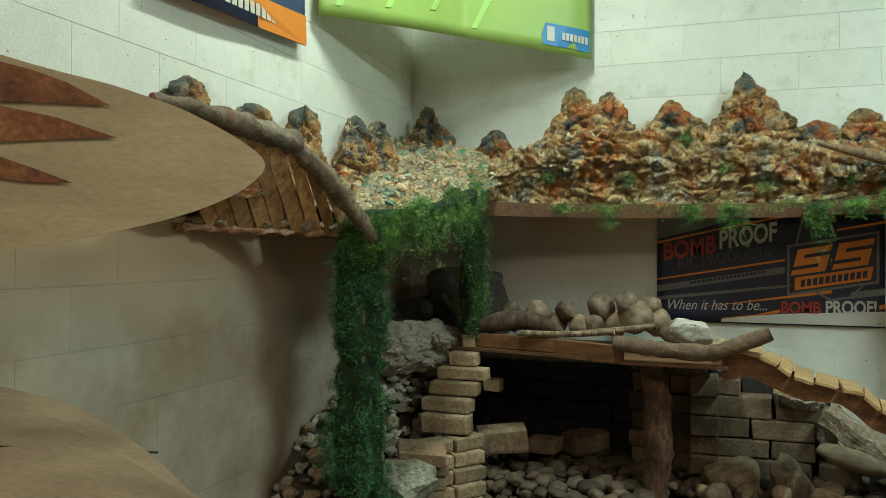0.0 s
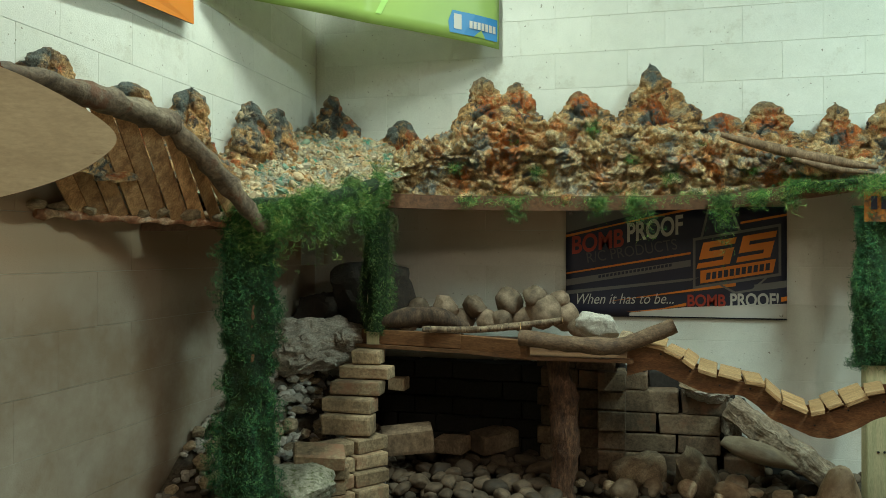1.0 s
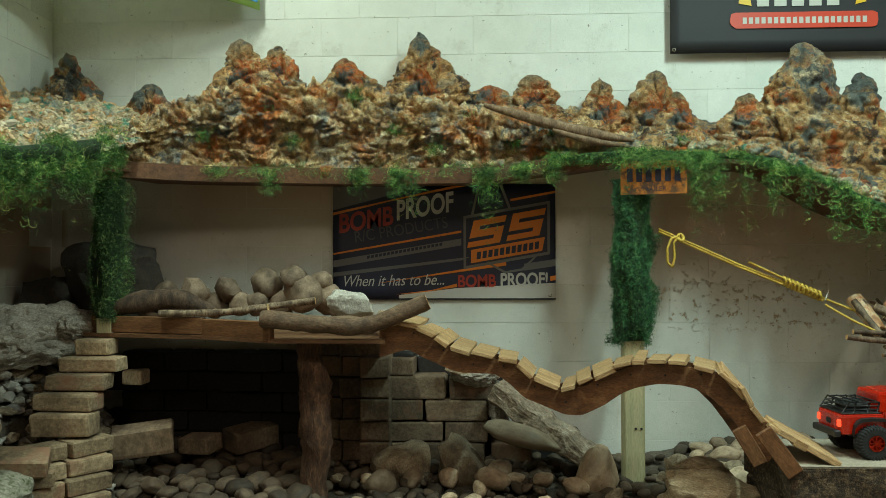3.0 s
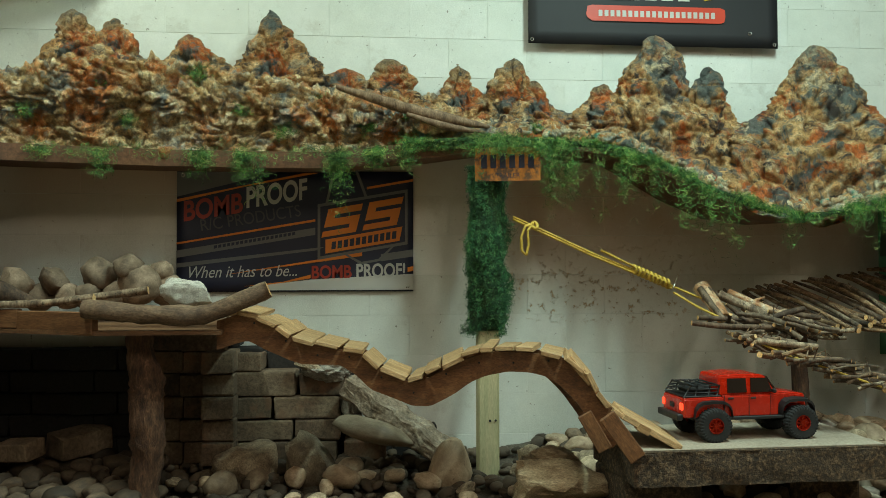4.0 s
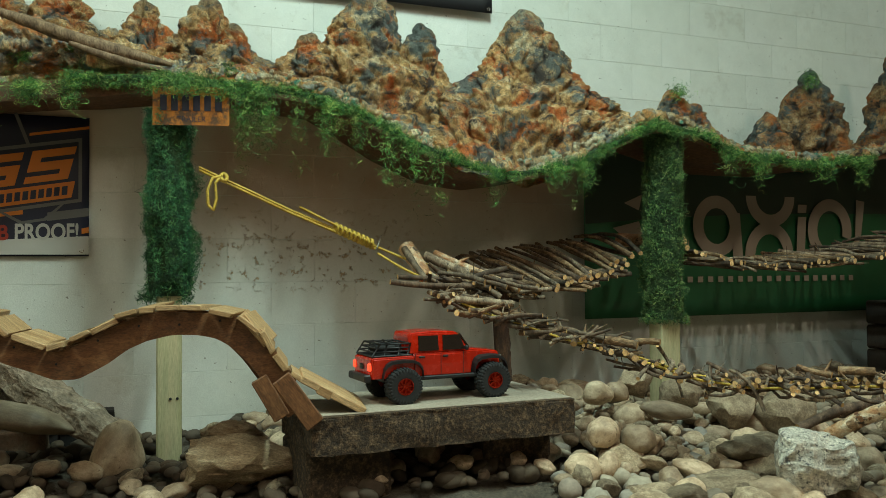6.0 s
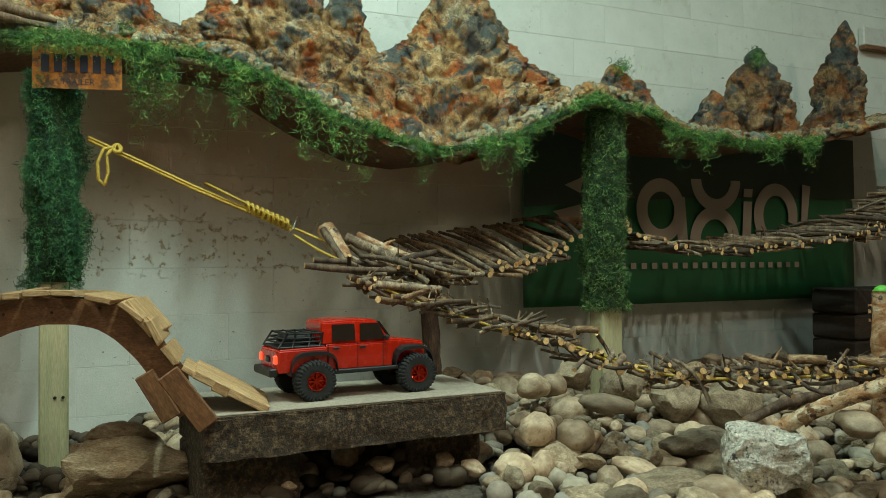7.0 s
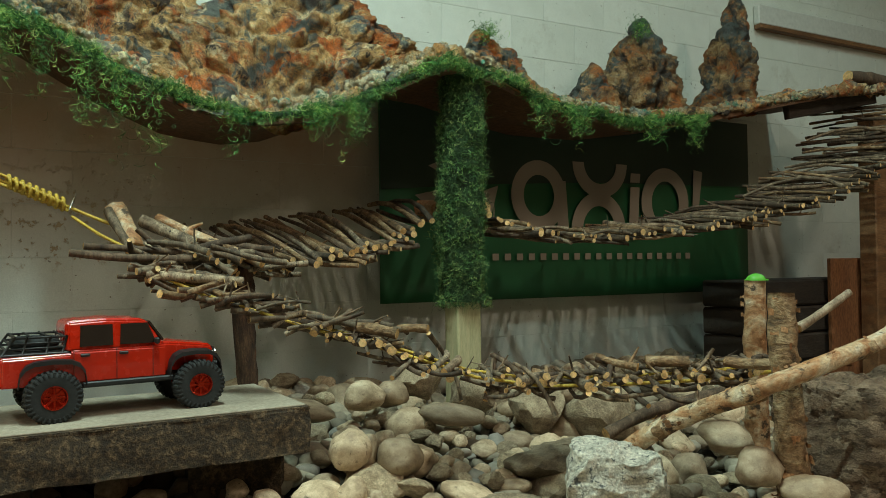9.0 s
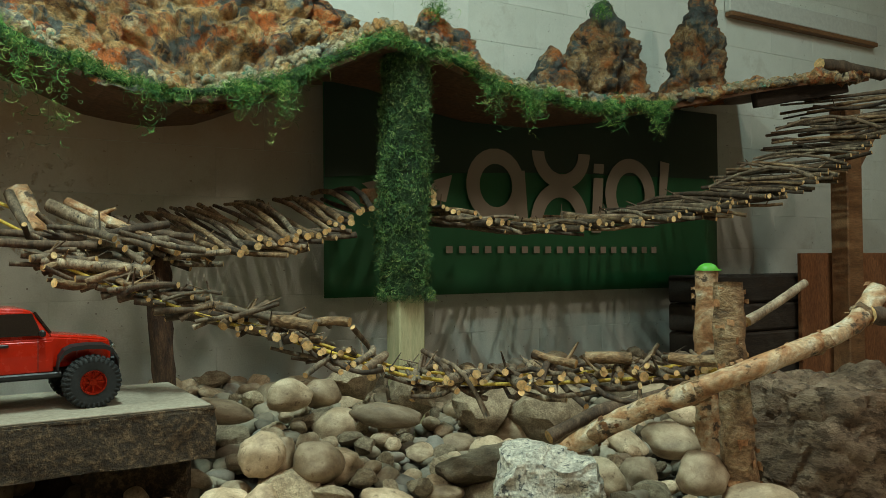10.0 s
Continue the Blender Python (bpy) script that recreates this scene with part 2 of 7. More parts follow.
PEAK_DARK = foam_rock("dark_painted_peak", [(0.055, 0.034, 0.022), (0.21, 0.11, 0.046), (0.36, 0.22, 0.10), (0.55, 0.43, 0.28)],
                      [((0.42, 0.13, 0.025), 0.53, 0.63), ((0.075, 0.10, 0.105), 0.57, 0.64), ((0.045, 0.034, 0.030), 0.58, 0.65)], tip=(0.055, 0.075, 0.078))
ROAD = foam_rock("painted_gravel", [(0.20, 0.13, 0.07), (0.42, 0.31, 0.175), (0.58, 0.47, 0.31), (0.80, 0.74, 0.62)],
                 [((0.62, 0.28, 0.07), 0.55, 0.65), ((0.30, 0.35, 0.33), 0.55, 0.66), ((0.045, 0.30, 0.22), 0.61, 0.67), ((0.75, 0.66, 0.46), 0.56, 0.68)], 7.0)
WOOD_DARK = surf("stained_board", [(0.11, 0.05, 0.022), (0.20, 0.095, 0.04), (0.26, 0.13, 0.06)], 5, 60, (0.55, 0.8), stretch=(0.4, 4, 4))
WOOD_RAW = surf("raw_pine", [(0.34, 0.19, 0.080), (0.46, 0.28, 0.13), (0.57, 0.385, 0.20)], 6, 60, (0.55, 0.75), 0.3, 0.002, (0.6, 5, 5), 0.15)
WOOD_POST = surf("treated_post", [(0.36, 0.33, 0.17), (0.47, 0.43, 0.25), (0.55, 0.47, 0.28)], 5, 70, (0.6, 0.8), 0.3, 0.002, (6, 6, 0.5), 0.1, grit=0.4)
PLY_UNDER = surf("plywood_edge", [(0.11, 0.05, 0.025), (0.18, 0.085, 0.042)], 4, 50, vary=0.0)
STONE_SLAB = surf("granite_face", [(0.020, 0.0125, 0.007), (0.072, 0.045, 0.025), (0.23, 0.15, 0.085)], 62, 190, (0.75, 0.95), 1.0, 0.005, vary=0.0, spots=(5, 0.60, 0.80, (0.045, 0.03, 0.02)))
SLAB_TOP = surf("dusty_slab_top", [(0.30, 0.25, 0.19), (0.39, 0.33, 0.255)], 5, 80, vary=0.0, grit=0.4)
COBBLE = surf("river_stone", [(0.255, 0.173, 0.108), (0.41, 0.30, 0.195), (0.56, 0.44, 0.305)], 1.5, 26, (0.55, 0.85), 0.3, 0.002, vary=0.55, spots=(3.5, 0.66, 0.74, (0.24, 0.16, 0.10)), grit=0.3)
ROCKY = surf("rough_stone", [(0.19, 0.135, 0.085), (0.34, 0.255, 0.165), (0.50, 0.40, 0.27)], 2.6, 22, (0.75, 0.95), 0.8, 0.005, vary=0.45)
EARTH = surf("dark_gravel", [(0.07, 0.055, 0.04), (0.15, 0.12, 0.085)], 22, 80, bump=1.0, depth=0.01, vary=0.0, spread=False)


def moss_paint(name, tones):
    m, nt, bsdf = nodes_of(name)
    geo = nt.nodes.new("ShaderNodeNewGeometry")
    tone = ramp(nt, geo.outputs["Random Per Island"], list(zip((0.0, 0.45, 0.80, 1.0), tones)))
    vec, _ = coords(nt, spread=False)
    nt.links.new(mixed(nt, 0.9, tone, ramp(nt, noisy(nt, vec, 15.0, 4, 0.7), [(0.34, (0.30,)), (0.64, (1.75,))]), "MULTIPLY"), bsdf.inputs["Base Color"])
    bsdf.inputs["Roughness"].default_value = 0.7
    return m


MOSS = moss_paint("green_moss", [(0.013, 0.055, 0.014), (0.048, 0.165, 0.034), (0.15, 0.32, 0.065), (0.40, 0.46, 0.13)])
MOSS_BLUE = moss_paint("bluish_moss", [(0.008, 0.044, 0.019), (0.021, 0.108, 0.044), (0.058, 0.21, 0.074), (0.19, 0.36, 0.12)])
MOSS_OLIVE = moss_paint("olive_moss", [(0.014, 0.045, 0.013), (0.042, 0.112, 0.030), (0.11, 0.215, 0.060), (0.28, 0.34, 0.11)])
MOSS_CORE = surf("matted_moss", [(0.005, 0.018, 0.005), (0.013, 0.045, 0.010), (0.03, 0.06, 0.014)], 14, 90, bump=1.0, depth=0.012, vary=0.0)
BARK = surf("grey_bark", [(0.065, 0.042, 0.026), (0.20, 0.14, 0.090), (0.42, 0.32, 0.215)], 9, 60, (0.75, 0.95), 0.7, 0.003, (3, 3, 1), 0.4, (30, 0.62, 0.7, (0.05, 0.04, 0.03)))
BARK_PALE = surf("pale_bark", [(0.20, 0.13, 0.08), (0.38, 0.28, 0.19), (0.52, 0.42, 0.30)], 11, 60, (0.7, 0.95), 0.8, 0.003, (3, 3, 1), 0.2)
BARK_DARK = surf("dark_bark", [(0.03, 0.018, 0.011), (0.09, 0.055, 0.034), (0.18, 0.12, 0.078)], 9, 60, (0.75, 0.95), 0.8, 0.003, (3, 3, 1), 0.35)
BARK_TAN = surf("tan_bark", [(0.085, 0.05, 0.028), (0.20, 0.125, 0.072), (0.33, 0.225, 0.14)], 11, 60, (0.7, 0.95), 0.9, 0.004, (3, 3, 1), 0.2)
BIRCH = surf("birch_bark", [(0.20, 0.075, 0.028), (0.38, 0.185, 0.080), (0.50, 0.35, 0.21), (0.62, 0.53, 0.40)], 11, 90, (0.5, 0.8), 0.6, 0.004, (1, 1, 1.3), 0.1, (16, 0.64, 0.70, (0.065, 0.040, 0.024)), warp=1.0, grit=0.6)
BIRCH_BROWN = surf("flaking_bark", [(0.07, 0.040, 0.021), (0.27, 0.155, 0.075), (0.45, 0.32, 0.19)], 17, 80, (0.7, 0.95), 1.0, 0.006, (1, 1, 1.6), 0.1, warp=0.8)
BARK_RED = surf("reddish_bark", [(0.032, 0.015, 0.008), (0.092, 0.043, 0.023), (0.19, 0.10, 0.056)], 14, 70, (0.75, 0.95), 1.0, 0.006, (3, 3, 0.8), 0.2)
CUT = surf("cut_wood", [(0.62, 0.33, 0.11), (0.82, 0.58, 0.29)], 18, 80, (0.7, 0.9), 0.3, 0.001, vary=0.25)
ROPE = surf("yellow_rope", [(0.45, 0.28, 0.03), (0.62, 0.42, 0.06)], 20, 160, (0.5, 0.7), 0.6, 0.002, vary=0.0)
BRICK = surf("old_paver", [(0.19, 0.135, 0.080), (0.33, 0.24, 0.145), (0.46, 0.35, 0.22)], 7, 70, (0.8, 0.95), 0.6, 0.003, vary=0.3, spots=(4, 0.62, 0.72, (0.28, 0.15, 0.09)))
CONCRETE = surf("broken_concrete", [(0.24, 0.205, 0.165), (0.42, 0.365, 0.30), (0.56, 0.50, 0.42)], 3, 26, (0.8, 0.95), 0.9, 0.006, vary=0.1)
GRANITE = surf("pale_granite", [(0.34, 0.32, 0.27), (0.56, 0.52, 0.44), (0.74, 0.68, 0.57)], 38, 130, (0.75, 0.95), 1.0, 0.006, vary=0.0, grit=0.9, spots=(60, 0.66, 0.70, (0.10, 0.10, 0.10)))
# shaded copy of the plywood, for the lower leaf under the upper one
PLY_SHADED = surf("stained_plywood", [(0.15, 0.095, 0.055), (0.20, 0.135, 0.08), (0.25, 0.175, 0.11)], 3, 60, (0.6, 0.8), 0.25, 0.0015, (0.8, 3, 3), 0.05, grit=0.4)
PLY = surf("dusty_plywood", [(0.38, 0.285, 0.17), (0.46, 0.355, 0.22), (0.53, 0.42, 0.265)], 2.0, 60, (0.7, 0.9), 0.2, 0.0012, (0.7, 0.7, 2.4), 0.05, (7.0, 0.73, 0.80, (0.27, 0.18, 0.10)), grit=0.22, warp=0.4)
SLOT = surf("rusty_slot", [(0.10, 0.032, 0.014), (0.20, 0.070, 0.028), (0.30, 0.13, 0.055)], 9, 60, (0.7, 0.9), 0.4, 0.002, vary=0.1)
BOULDER = surf("rusty_boulder", [(0.13, 0.078, 0.048), (0.24, 0.155, 0.10), (0.36, 0.255, 0.17)], 4, 26, (0.7, 0.9), 1.0, 0.012, (1, 1, 1.8), 0.15, (7, 0.60, 0.66, (0.10, 0.06, 0.035)), grit=0.5, warp=0.6)
SANDSTONE = surf("layered_sandstone", [(0.26, 0.17, 0.095), (0.42, 0.30, 0.18), (0.54, 0.42, 0.27)], 3.5, 24, (0.75, 0.95), 0.9, 0.006, (1, 1, 1.6), 0.1)
TIMBER = surf("dark_sleeper", [(0.025, 0.018, 0.014), (0.055, 0.04, 0.03)], 5, 60, stretch=(0.5, 4, 4), vary=0.2)
CHIPBOARD = surf("red_plywood", [(0.20, 0.075, 0.03), (0.29, 0.115, 0.045)], 4, 60, stretch=(3, 3, 0.6), vary=0.0)
RED = plain("red_paint", (0.47, 0.013, 0.001), 0.24, coat=0.3)
BLACK = plain("black_plastic", (0.012, 0.012, 0.013), 0.5)
RUBBER = surf("tyre_rubber", [(0.008, 0.0085, 0.009), (0.022, 0.023, 0.024)], 20, 120, (0.7, 0.9), 0.4, 0.001, vary=0.0)
SMOKED = plain("smoked_window", (0.020, 0.013, 0.010), 0.08, coat=0.5)
CHROME = plain("steel", (0.6, 0.6, 0.58), 0.25, metal=1.0)
TAIL = plain("lit_tail_lamp", (1.0, 0.06, 0.02), 0.3, emit=1.6)
GREEN_CAP = plain("green_cap", (0.10, 0.42, 0.04), 0.45)

# ---- room ----
def room_box(name, centre, size, material, label, category):
    bm = bmesh.new()
    block(bm, (0, 0, 0), size)
    ob = part(name, bm, material)
    ob.location = centre
    return tagged(ob, label, category, kind="structure")


LONG, DEEP = RIGHT_X - LEFT_X, WALL_Y - REAR_Y
MID_X, MID_Y = (RIGHT_X + LEFT_X) / 2, (WALL_Y + REAR_Y) / 2
room_box("floor", (MID_X, MID_Y, -0.05), (LONG + 0.4, DEEP + 0.4, 0.1), DUSTY, "dusty grey-brown concrete floor of the hall", "floor")
room_box("ceiling", (MID_X, MID_Y, TOP_Z + 0.05), (LONG + 0.4, DEEP + 0.4, 0.1), CEIL, "plain brown ceiling of the hall, unseen and kept dark against bounce", "ceiling")
wall_north = room_box("wall_north", (MID_X, WALL_Y + 0.1028, TOP_Z / 2), (LONG + 0.4, 0.2, TOP_Z), MORTAR, "long white-painted concrete block wall", "wall")
wall_west = room_box("wall_west", (LEFT_X - 0.1028, MID_Y, TOP_Z / 2), (0.2, DEEP, TOP_Z), MORTAR, "white-painted concrete block end wall", "wall")
# out-of-view walls, added to close the room and return warm light
room_box("wall_east", (RIGHT_X + 0.1, MID_Y, TOP_Z / 2), (0.2, DEEP, TOP_Z), REAR, "unseen brown end wall, toned for warm bounce light", "wall")
room_box("wall_south", (MID_X, REAR_Y - 0.1, TOP_Z / 2), (LONG + 0.4, 0.2, TOP_Z), REAR, "unseen brown wall, toned for warm bounce light", "wall")


def tube_light(x, y, power, colour):
    """A ceiling fitting of two tubes, out of view; most are added as fill light."""
    lamp = thing("ceiling_light", (x, y, TOP_Z - 0.02), "long white twin-tube ceiling light, added out of view", "ceiling light", "ceiling lights")
    bm = bmesh.new()
    block(bm, (0, 0, -0.03), (0.16, 2.4, 0.06), 0.008)
    part("housing", bm, plain("white_enamel", (0.75, 0.75, 0.72), 0.4), lamp)
    light = bpy.data.lights.new("tube", "AREA")
    light.shape, light.size, light.size_y, light.energy, light.color = "RECTANGLE", 0.10, 1.25, power, colour
    ob = new("tube", light)
    ob.parent = lamp
    ob.location = (0, 0, -0.075)


for x, y, power, colour in TUBES:
    tube_light(x, y, power, colour)

# ---- the painted rock ledge along the walls ----
FRONT = [(-1.42, 4.40), (-1.08, 4.53), (-0.06, 4.62), (0.6, 4.60), (0.85, 4.55), (1.63, 4.50), (1.96, 4.36), (2.42, 4.30), (3.09, 4.22), (3.5, 4.30), (4.0, 4.33), (4.6, 4.34), (5.4, 4.20), (5.8, 4.15)]
BELOW = [(-1.42, 1.80), (-1.1, 1.79), (-0.5, 1.78), (0.3, 1.78), (0.61, 1.82), (0.9, 1.83), (1.2, 1.83), (1.63, 1.79), (1.96, 1.60), (2.2, 1.50), (2.42, 1.475), (2.6, 1.50), (2.9, 1.63), (3.09, 1.72), (3.33, 1.70),
         (3.55, 1.64), (3.8, 1.60), (4.2, 1.60), (4.6, 1.66), (5.0, 1.75), (5.4, 1.83), (5.8, 1.88)]
LIP = [(-1.42, 1.97), (-1.15, 2.12), (-0.88, 2.19), (-0.34, 2.19), (-0.06, 2.14), (0.21, 2.08), (0.48, 2.03), (0.89, 1.92), (1.2, 1.90), (1.63, 1.86), (1.96, 1.67), (2.2, 1.56), (2.42, 1.53), (2.6, 1.56), (2.9, 1.69),
       (3.09, 1.80), (3.33, 1.77), (3.55, 1.70), (3.8, 1.66), (4.2, 1.65), (4.6, 1.70), (5.0, 1.78), (5.4, 1.85), (5.8, 1.90)]
AT_WALL = [(-1.42, 2.12), (-0.9, 2.24), (0.0, 2.20), (0.5, 2.15), (1.35, 2.08), (1.6, 2.04), (2.2, 1.97), (2.9, 1.84), (3.2, 1.84), (3.6, 1.88), (4.0, 1.76), (4.6, 1.76), (5.4, 1.90), (5.8, 1.93)]


def crag(p, big=0.05, small=0.018):
    """How far crusty, layered rock stands out at p."""
    warp = Vector((noise.noise(p * 7.0), noise.noise(p * 7.0 + Vector((7, 0, 0))), noise.noise(p * 7.0 + Vector((0, 7, 0))))) * 0.06
    q = p + warp
    a = turb(p * 5.0, 3) * big
    near = noise.voronoi(Vector((q.x * 7.5, q.y * 7.5, q.z * 17.0)))[0]
    crack = 1 - min(1.0, (near[1] - near[0]) / 0.30)
    lump = noise.voronoi(Vector((q.x * 19.0, q.y * 19.0, q.z * 27.0)))[0]
    some = 0.4 + 0.9 * max(0.0, 0.5 + noise.noise(p * 4.0))
    shelf = (q.z * 11.0 + 2.6 * noise.noise(Vector((p.x * 3.4, p.y * 3.4, p.z * 3.0)))) % 1.0
    layers = (shelf ** 0.7 - 0.5 if shelf < 0.86 else (1.0 - shelf) / 0.14 * 0.9 - 0.5) * small * 0.85
    b = (0.5 - min(near[0], 1.0)) * small * 1.05 - crack * crack * small * 0.9 + (0.5 - min(lump[0], 1.0)) * small * 1.3 * some
    fine = (0.5 - min(noise.voronoi(q * 46.0)[0][0], 1.0)) * small * 0.8
    return a + b + fine + layers + turb(p * 26.0, 4) * small * 0.75


def cliff_sheet(name, material, parent, x0, x1, columns, rows, profile, big, small, label=""):
    """A lumpy sheet over x and a section of it; profile(x) gives the section's corner points and how rough each one is."""
    verts, faces = [], []
    for i in range(columns + 1):
        x = x0 + (x1 - x0) * i / columns
        pts = profile(x)
        lengths = [0.0]
        for a, b in zip(pts, pts[1:]):
            lengths.append(lengths[-1] + math.hypot(b[0] - a[0], b[1] - a[1]))
        for j in range(rows + 1):
            s = lengths[-1] * j / rows
            y, z, rough = (float(np.interp(s, lengths, [q[k] for q in pts])) for k in range(3))
            y2, z2 = (float(np.interp(s + 0.01, lengths, [q[k] for q in pts])) for k in range(2))
            y1, z1 = (float(np.interp(s - 0.01, lengths, [q[k] for q in pts])) for k in range(2))
            n = Vector((0, -(z2 - z1), y2 - y1))
            n = n.normalized() if n.length > 1e-6 else Vector((0, -1, 0))
            p = Vector((x, y, z))
            verts.append(p + n * crag(p, big, small) * rough)
    w = rows + 1
    for i in range(columns):
        for j in range(rows):
            a = i * w + j
            faces.append((a, a + w, a + w + 1, a + 1))
    return from_arrays(name, verts, faces, material, parent, label, True)


def ledge_section(x):
    yf, zb, zt, zw = interp(x, FRONT), interp(x, BELOW), interp(x, LIP), interp(x, AT_WALL)
    cut = 0.05 * max(0.0, min(1.0, (1.0 - x) / 0.3))  # the old cliff is hollowed out below its brow
    return [(yf + 0.12, zb + 0.012, 0.1), (yf + 0.01 + 0.6 * cut, zb, 0.8), (yf - 0.005 + cut, zb + 0.35 * (zt - zb), 1.0), (yf + 0.008 - 0.3 * cut, zb + 0.64 * (zt - zb), 1.0), (yf + 0.055 - 0.4 * cut, zt, 1.0), (0.5 * yf + 2.5, 0.62 * zt + 0.38 * zw, 0.9), (4.98, zw, 0.5)]


rock_ledge = thing("rock_ledge", (0, 0, 0), "painted mortar rock ledge in ochre and rust along the wall", "ledge")
cliff_sheet("cliff", [CLIFF], rock_ledge, -1.42, 1.05, 440, 130, ledge_section, 0.045, 0.032)
cliff_sheet("sagging_shelf", [PEAK], rock_ledge, 1.05, 5.8, 420, 64, ledge_section, 0.045, 0.020)


def under_board():
    """The bent plywood below the rock."""
    bm = bmesh.new()
    prev = None
    for i in range(91):
        x = -1.44 + 7.25 * i / 90
        yf, zb = interp(x, FRONT) + 0.022, interp(x, BELOW)
        low = zb - 0.018 - 0.045 * max(0.0, min(1.0, (1.1 - x) / 0.4))
        ring = [bm.verts.new(c) for c in ((x, yf, zb + 0.012), (x, yf, low), (x, 4.97, low + 0.02), (x, 4.97, zb + 0.032))]
        if prev:
            for k in range(4):
                bm.faces.new((prev[k], ring[k], ring[(k + 1) % 4], prev[(k + 1) % 4]))
        else:
            bm.faces.new(ring[::-1])
        prev = ring
    bm.faces.new(prev)
    bmesh.ops.recalc_face_normals(bm, faces=bm.faces)
    return bm


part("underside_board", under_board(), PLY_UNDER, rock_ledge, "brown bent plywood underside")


def peak(parent, at, height, width, depth, seed, foot_at=None, blunt=0.17, cone=None, paint=None):
    """A lumpy spire, with its foot in the ledge; a cone rises straight to a tip that leans by as much as it says."""
    verts, faces, rings, around = [], [], int(36 + 90 * height), int(70 + 230 * width)
    rnd = random.Random(seed)
    off = Vector((rnd.uniform(0, 50), rnd.uniform(0, 50), rnd.uniform(0, 50)))
    lean = rnd.uniform(-0.12, 0.12)
    for i in range(rings + 1):
        h = i / rings
        r = (blunt + (0.50 - blunt) * (1 - h) + 0.55 * (1 - h) ** 3.2) * math.sqrt(max(0.0, 1 - h ** 5))
        if cone is not None:
            r = (1 - h) ** 0.72
        for k in range(around):
            a = 2 * math.pi * k / around
            p = Vector((math.cos(a) * r * width + (lean * height * h * h if cone is None else cone * h), math.sin(a) * r * depth, h * height))
            q = p + off
            if foot_at:
                p.z += (foot_at(at[0] + p.x, at[1] + p.y) - 0.07 - at[2]) * (1 - h) ** 2
            n = Vector((math.cos(a), math.sin(a), 0.25)).normalized()
            w = q + Vector((noise.noise(q * 7.0), noise.noise(q * 7.0 + Vector((5, 0, 0))), noise.noise(q * 7.0 + Vector((0, 5, 0))))) * 0.06
            near = noise.voronoi(Vector((w.x * 8.0, w.y * 8.0, w.z * 6.0)))[0]
            crack = 1 - min(1.0, (near[1] - near[0]) / 0.28)
            d = turb(q * 3.6, 3) * 0.085 + (0.5 - min(near[0], 1.0)) * 0.050 - crack * crack * 0.050 + (0.5 - min(noise.voronoi(w * 19.0)[0][0], 1.0)) * 0.036
            d += (0.5 - min(noise.voronoi(w * 44.0)[0][0], 1.0)) * 0.022 + turb(q * 24.0, 4) * 0.030
            verts.append(p + n * d * (0.15 + 0.85 * min(1.0, r * 1.5)) * min(1.0, width / 0.26) * (1.0 if cone is None else 0.75))
    for i in range(rings):
        for k in range(around):
            a, b = i * around + k, i * around + (k + 1) % around
            faces.append((a, b, b + around, a + around))
    ob = from_arrays("peak", verts, faces, paint or PEAK, parent, smooth=True)
    ob.location = at
    return ob


SPIRES = [(-1.86, 4.86, 2.43, 0.17), (-1.48, 4.86, 2.26, 0.15), (-0.94, 4.86, 2.49, 0.20), (-0.77, 4.86, 2.45, 0.16), (-0.40, 4.90, 2.39, 0.17), (-0.02, 4.90, 2.52, 0.19), (0.31, 4.90, 2.24, 0.20), (0.56, 4.90, 2.29, 0.19),
          (0.91, 4.90, 2.27, 0.16), (1.15, 4.88, 2.30, 0.16), (1.30, 4.88, 2.19, 0.16), (1.60, 4.84, 2.17, 0.17), (1.89, 4.80, 2.41, 0.27), (2.12, 4.78, 2.25, 0.19), (2.66, 4.70, 2.35, 0.36), (3.45, 4.60, 1.99, 0.15),
          (3.62, 4.62, 1.93, 0.18)]


def crest(x, y=4.74):
    f = interp(x, FRONT) + 0.055
    w = max(-0.05, min(1.0, (y - f) / (4.98 - f)))
    return (1 - w) * interp(x, LIP) + w * interp(x, AT_WALL)


for k, (x, y, top, w) in enumerate(SPIRES):
    foot = crest(x) - 0.10 if x > -1.4 else 1.80
    peak(rock_ledge, (x, y, foot), top - foot + 0.012, w * 2.2, min(w * 1.1, 4.99 - y + 0.12), 40 + k, crest if x > -1.4 else None, 0.17 if x > -1.4 else 0.34)
# darker cones at the far end: centre of the foot, tip, half width, depth, lean
for k, (x, top, wide, deep, lean) in enumerate([(4.11, 1.925, 0.16, 0.18, -0.02), (4.40, 2.19, 0.32, 0.24, 0.01), (4.985, 2.41, 0.20, 0.17, 0.11)]):
    foot = crest(x) - 0.08
    peak(rock_ledge, (x, 4.60, foot), top - foot, wide, deep, 71 + k, crest, 0.17, lean, PEAK_DARK)



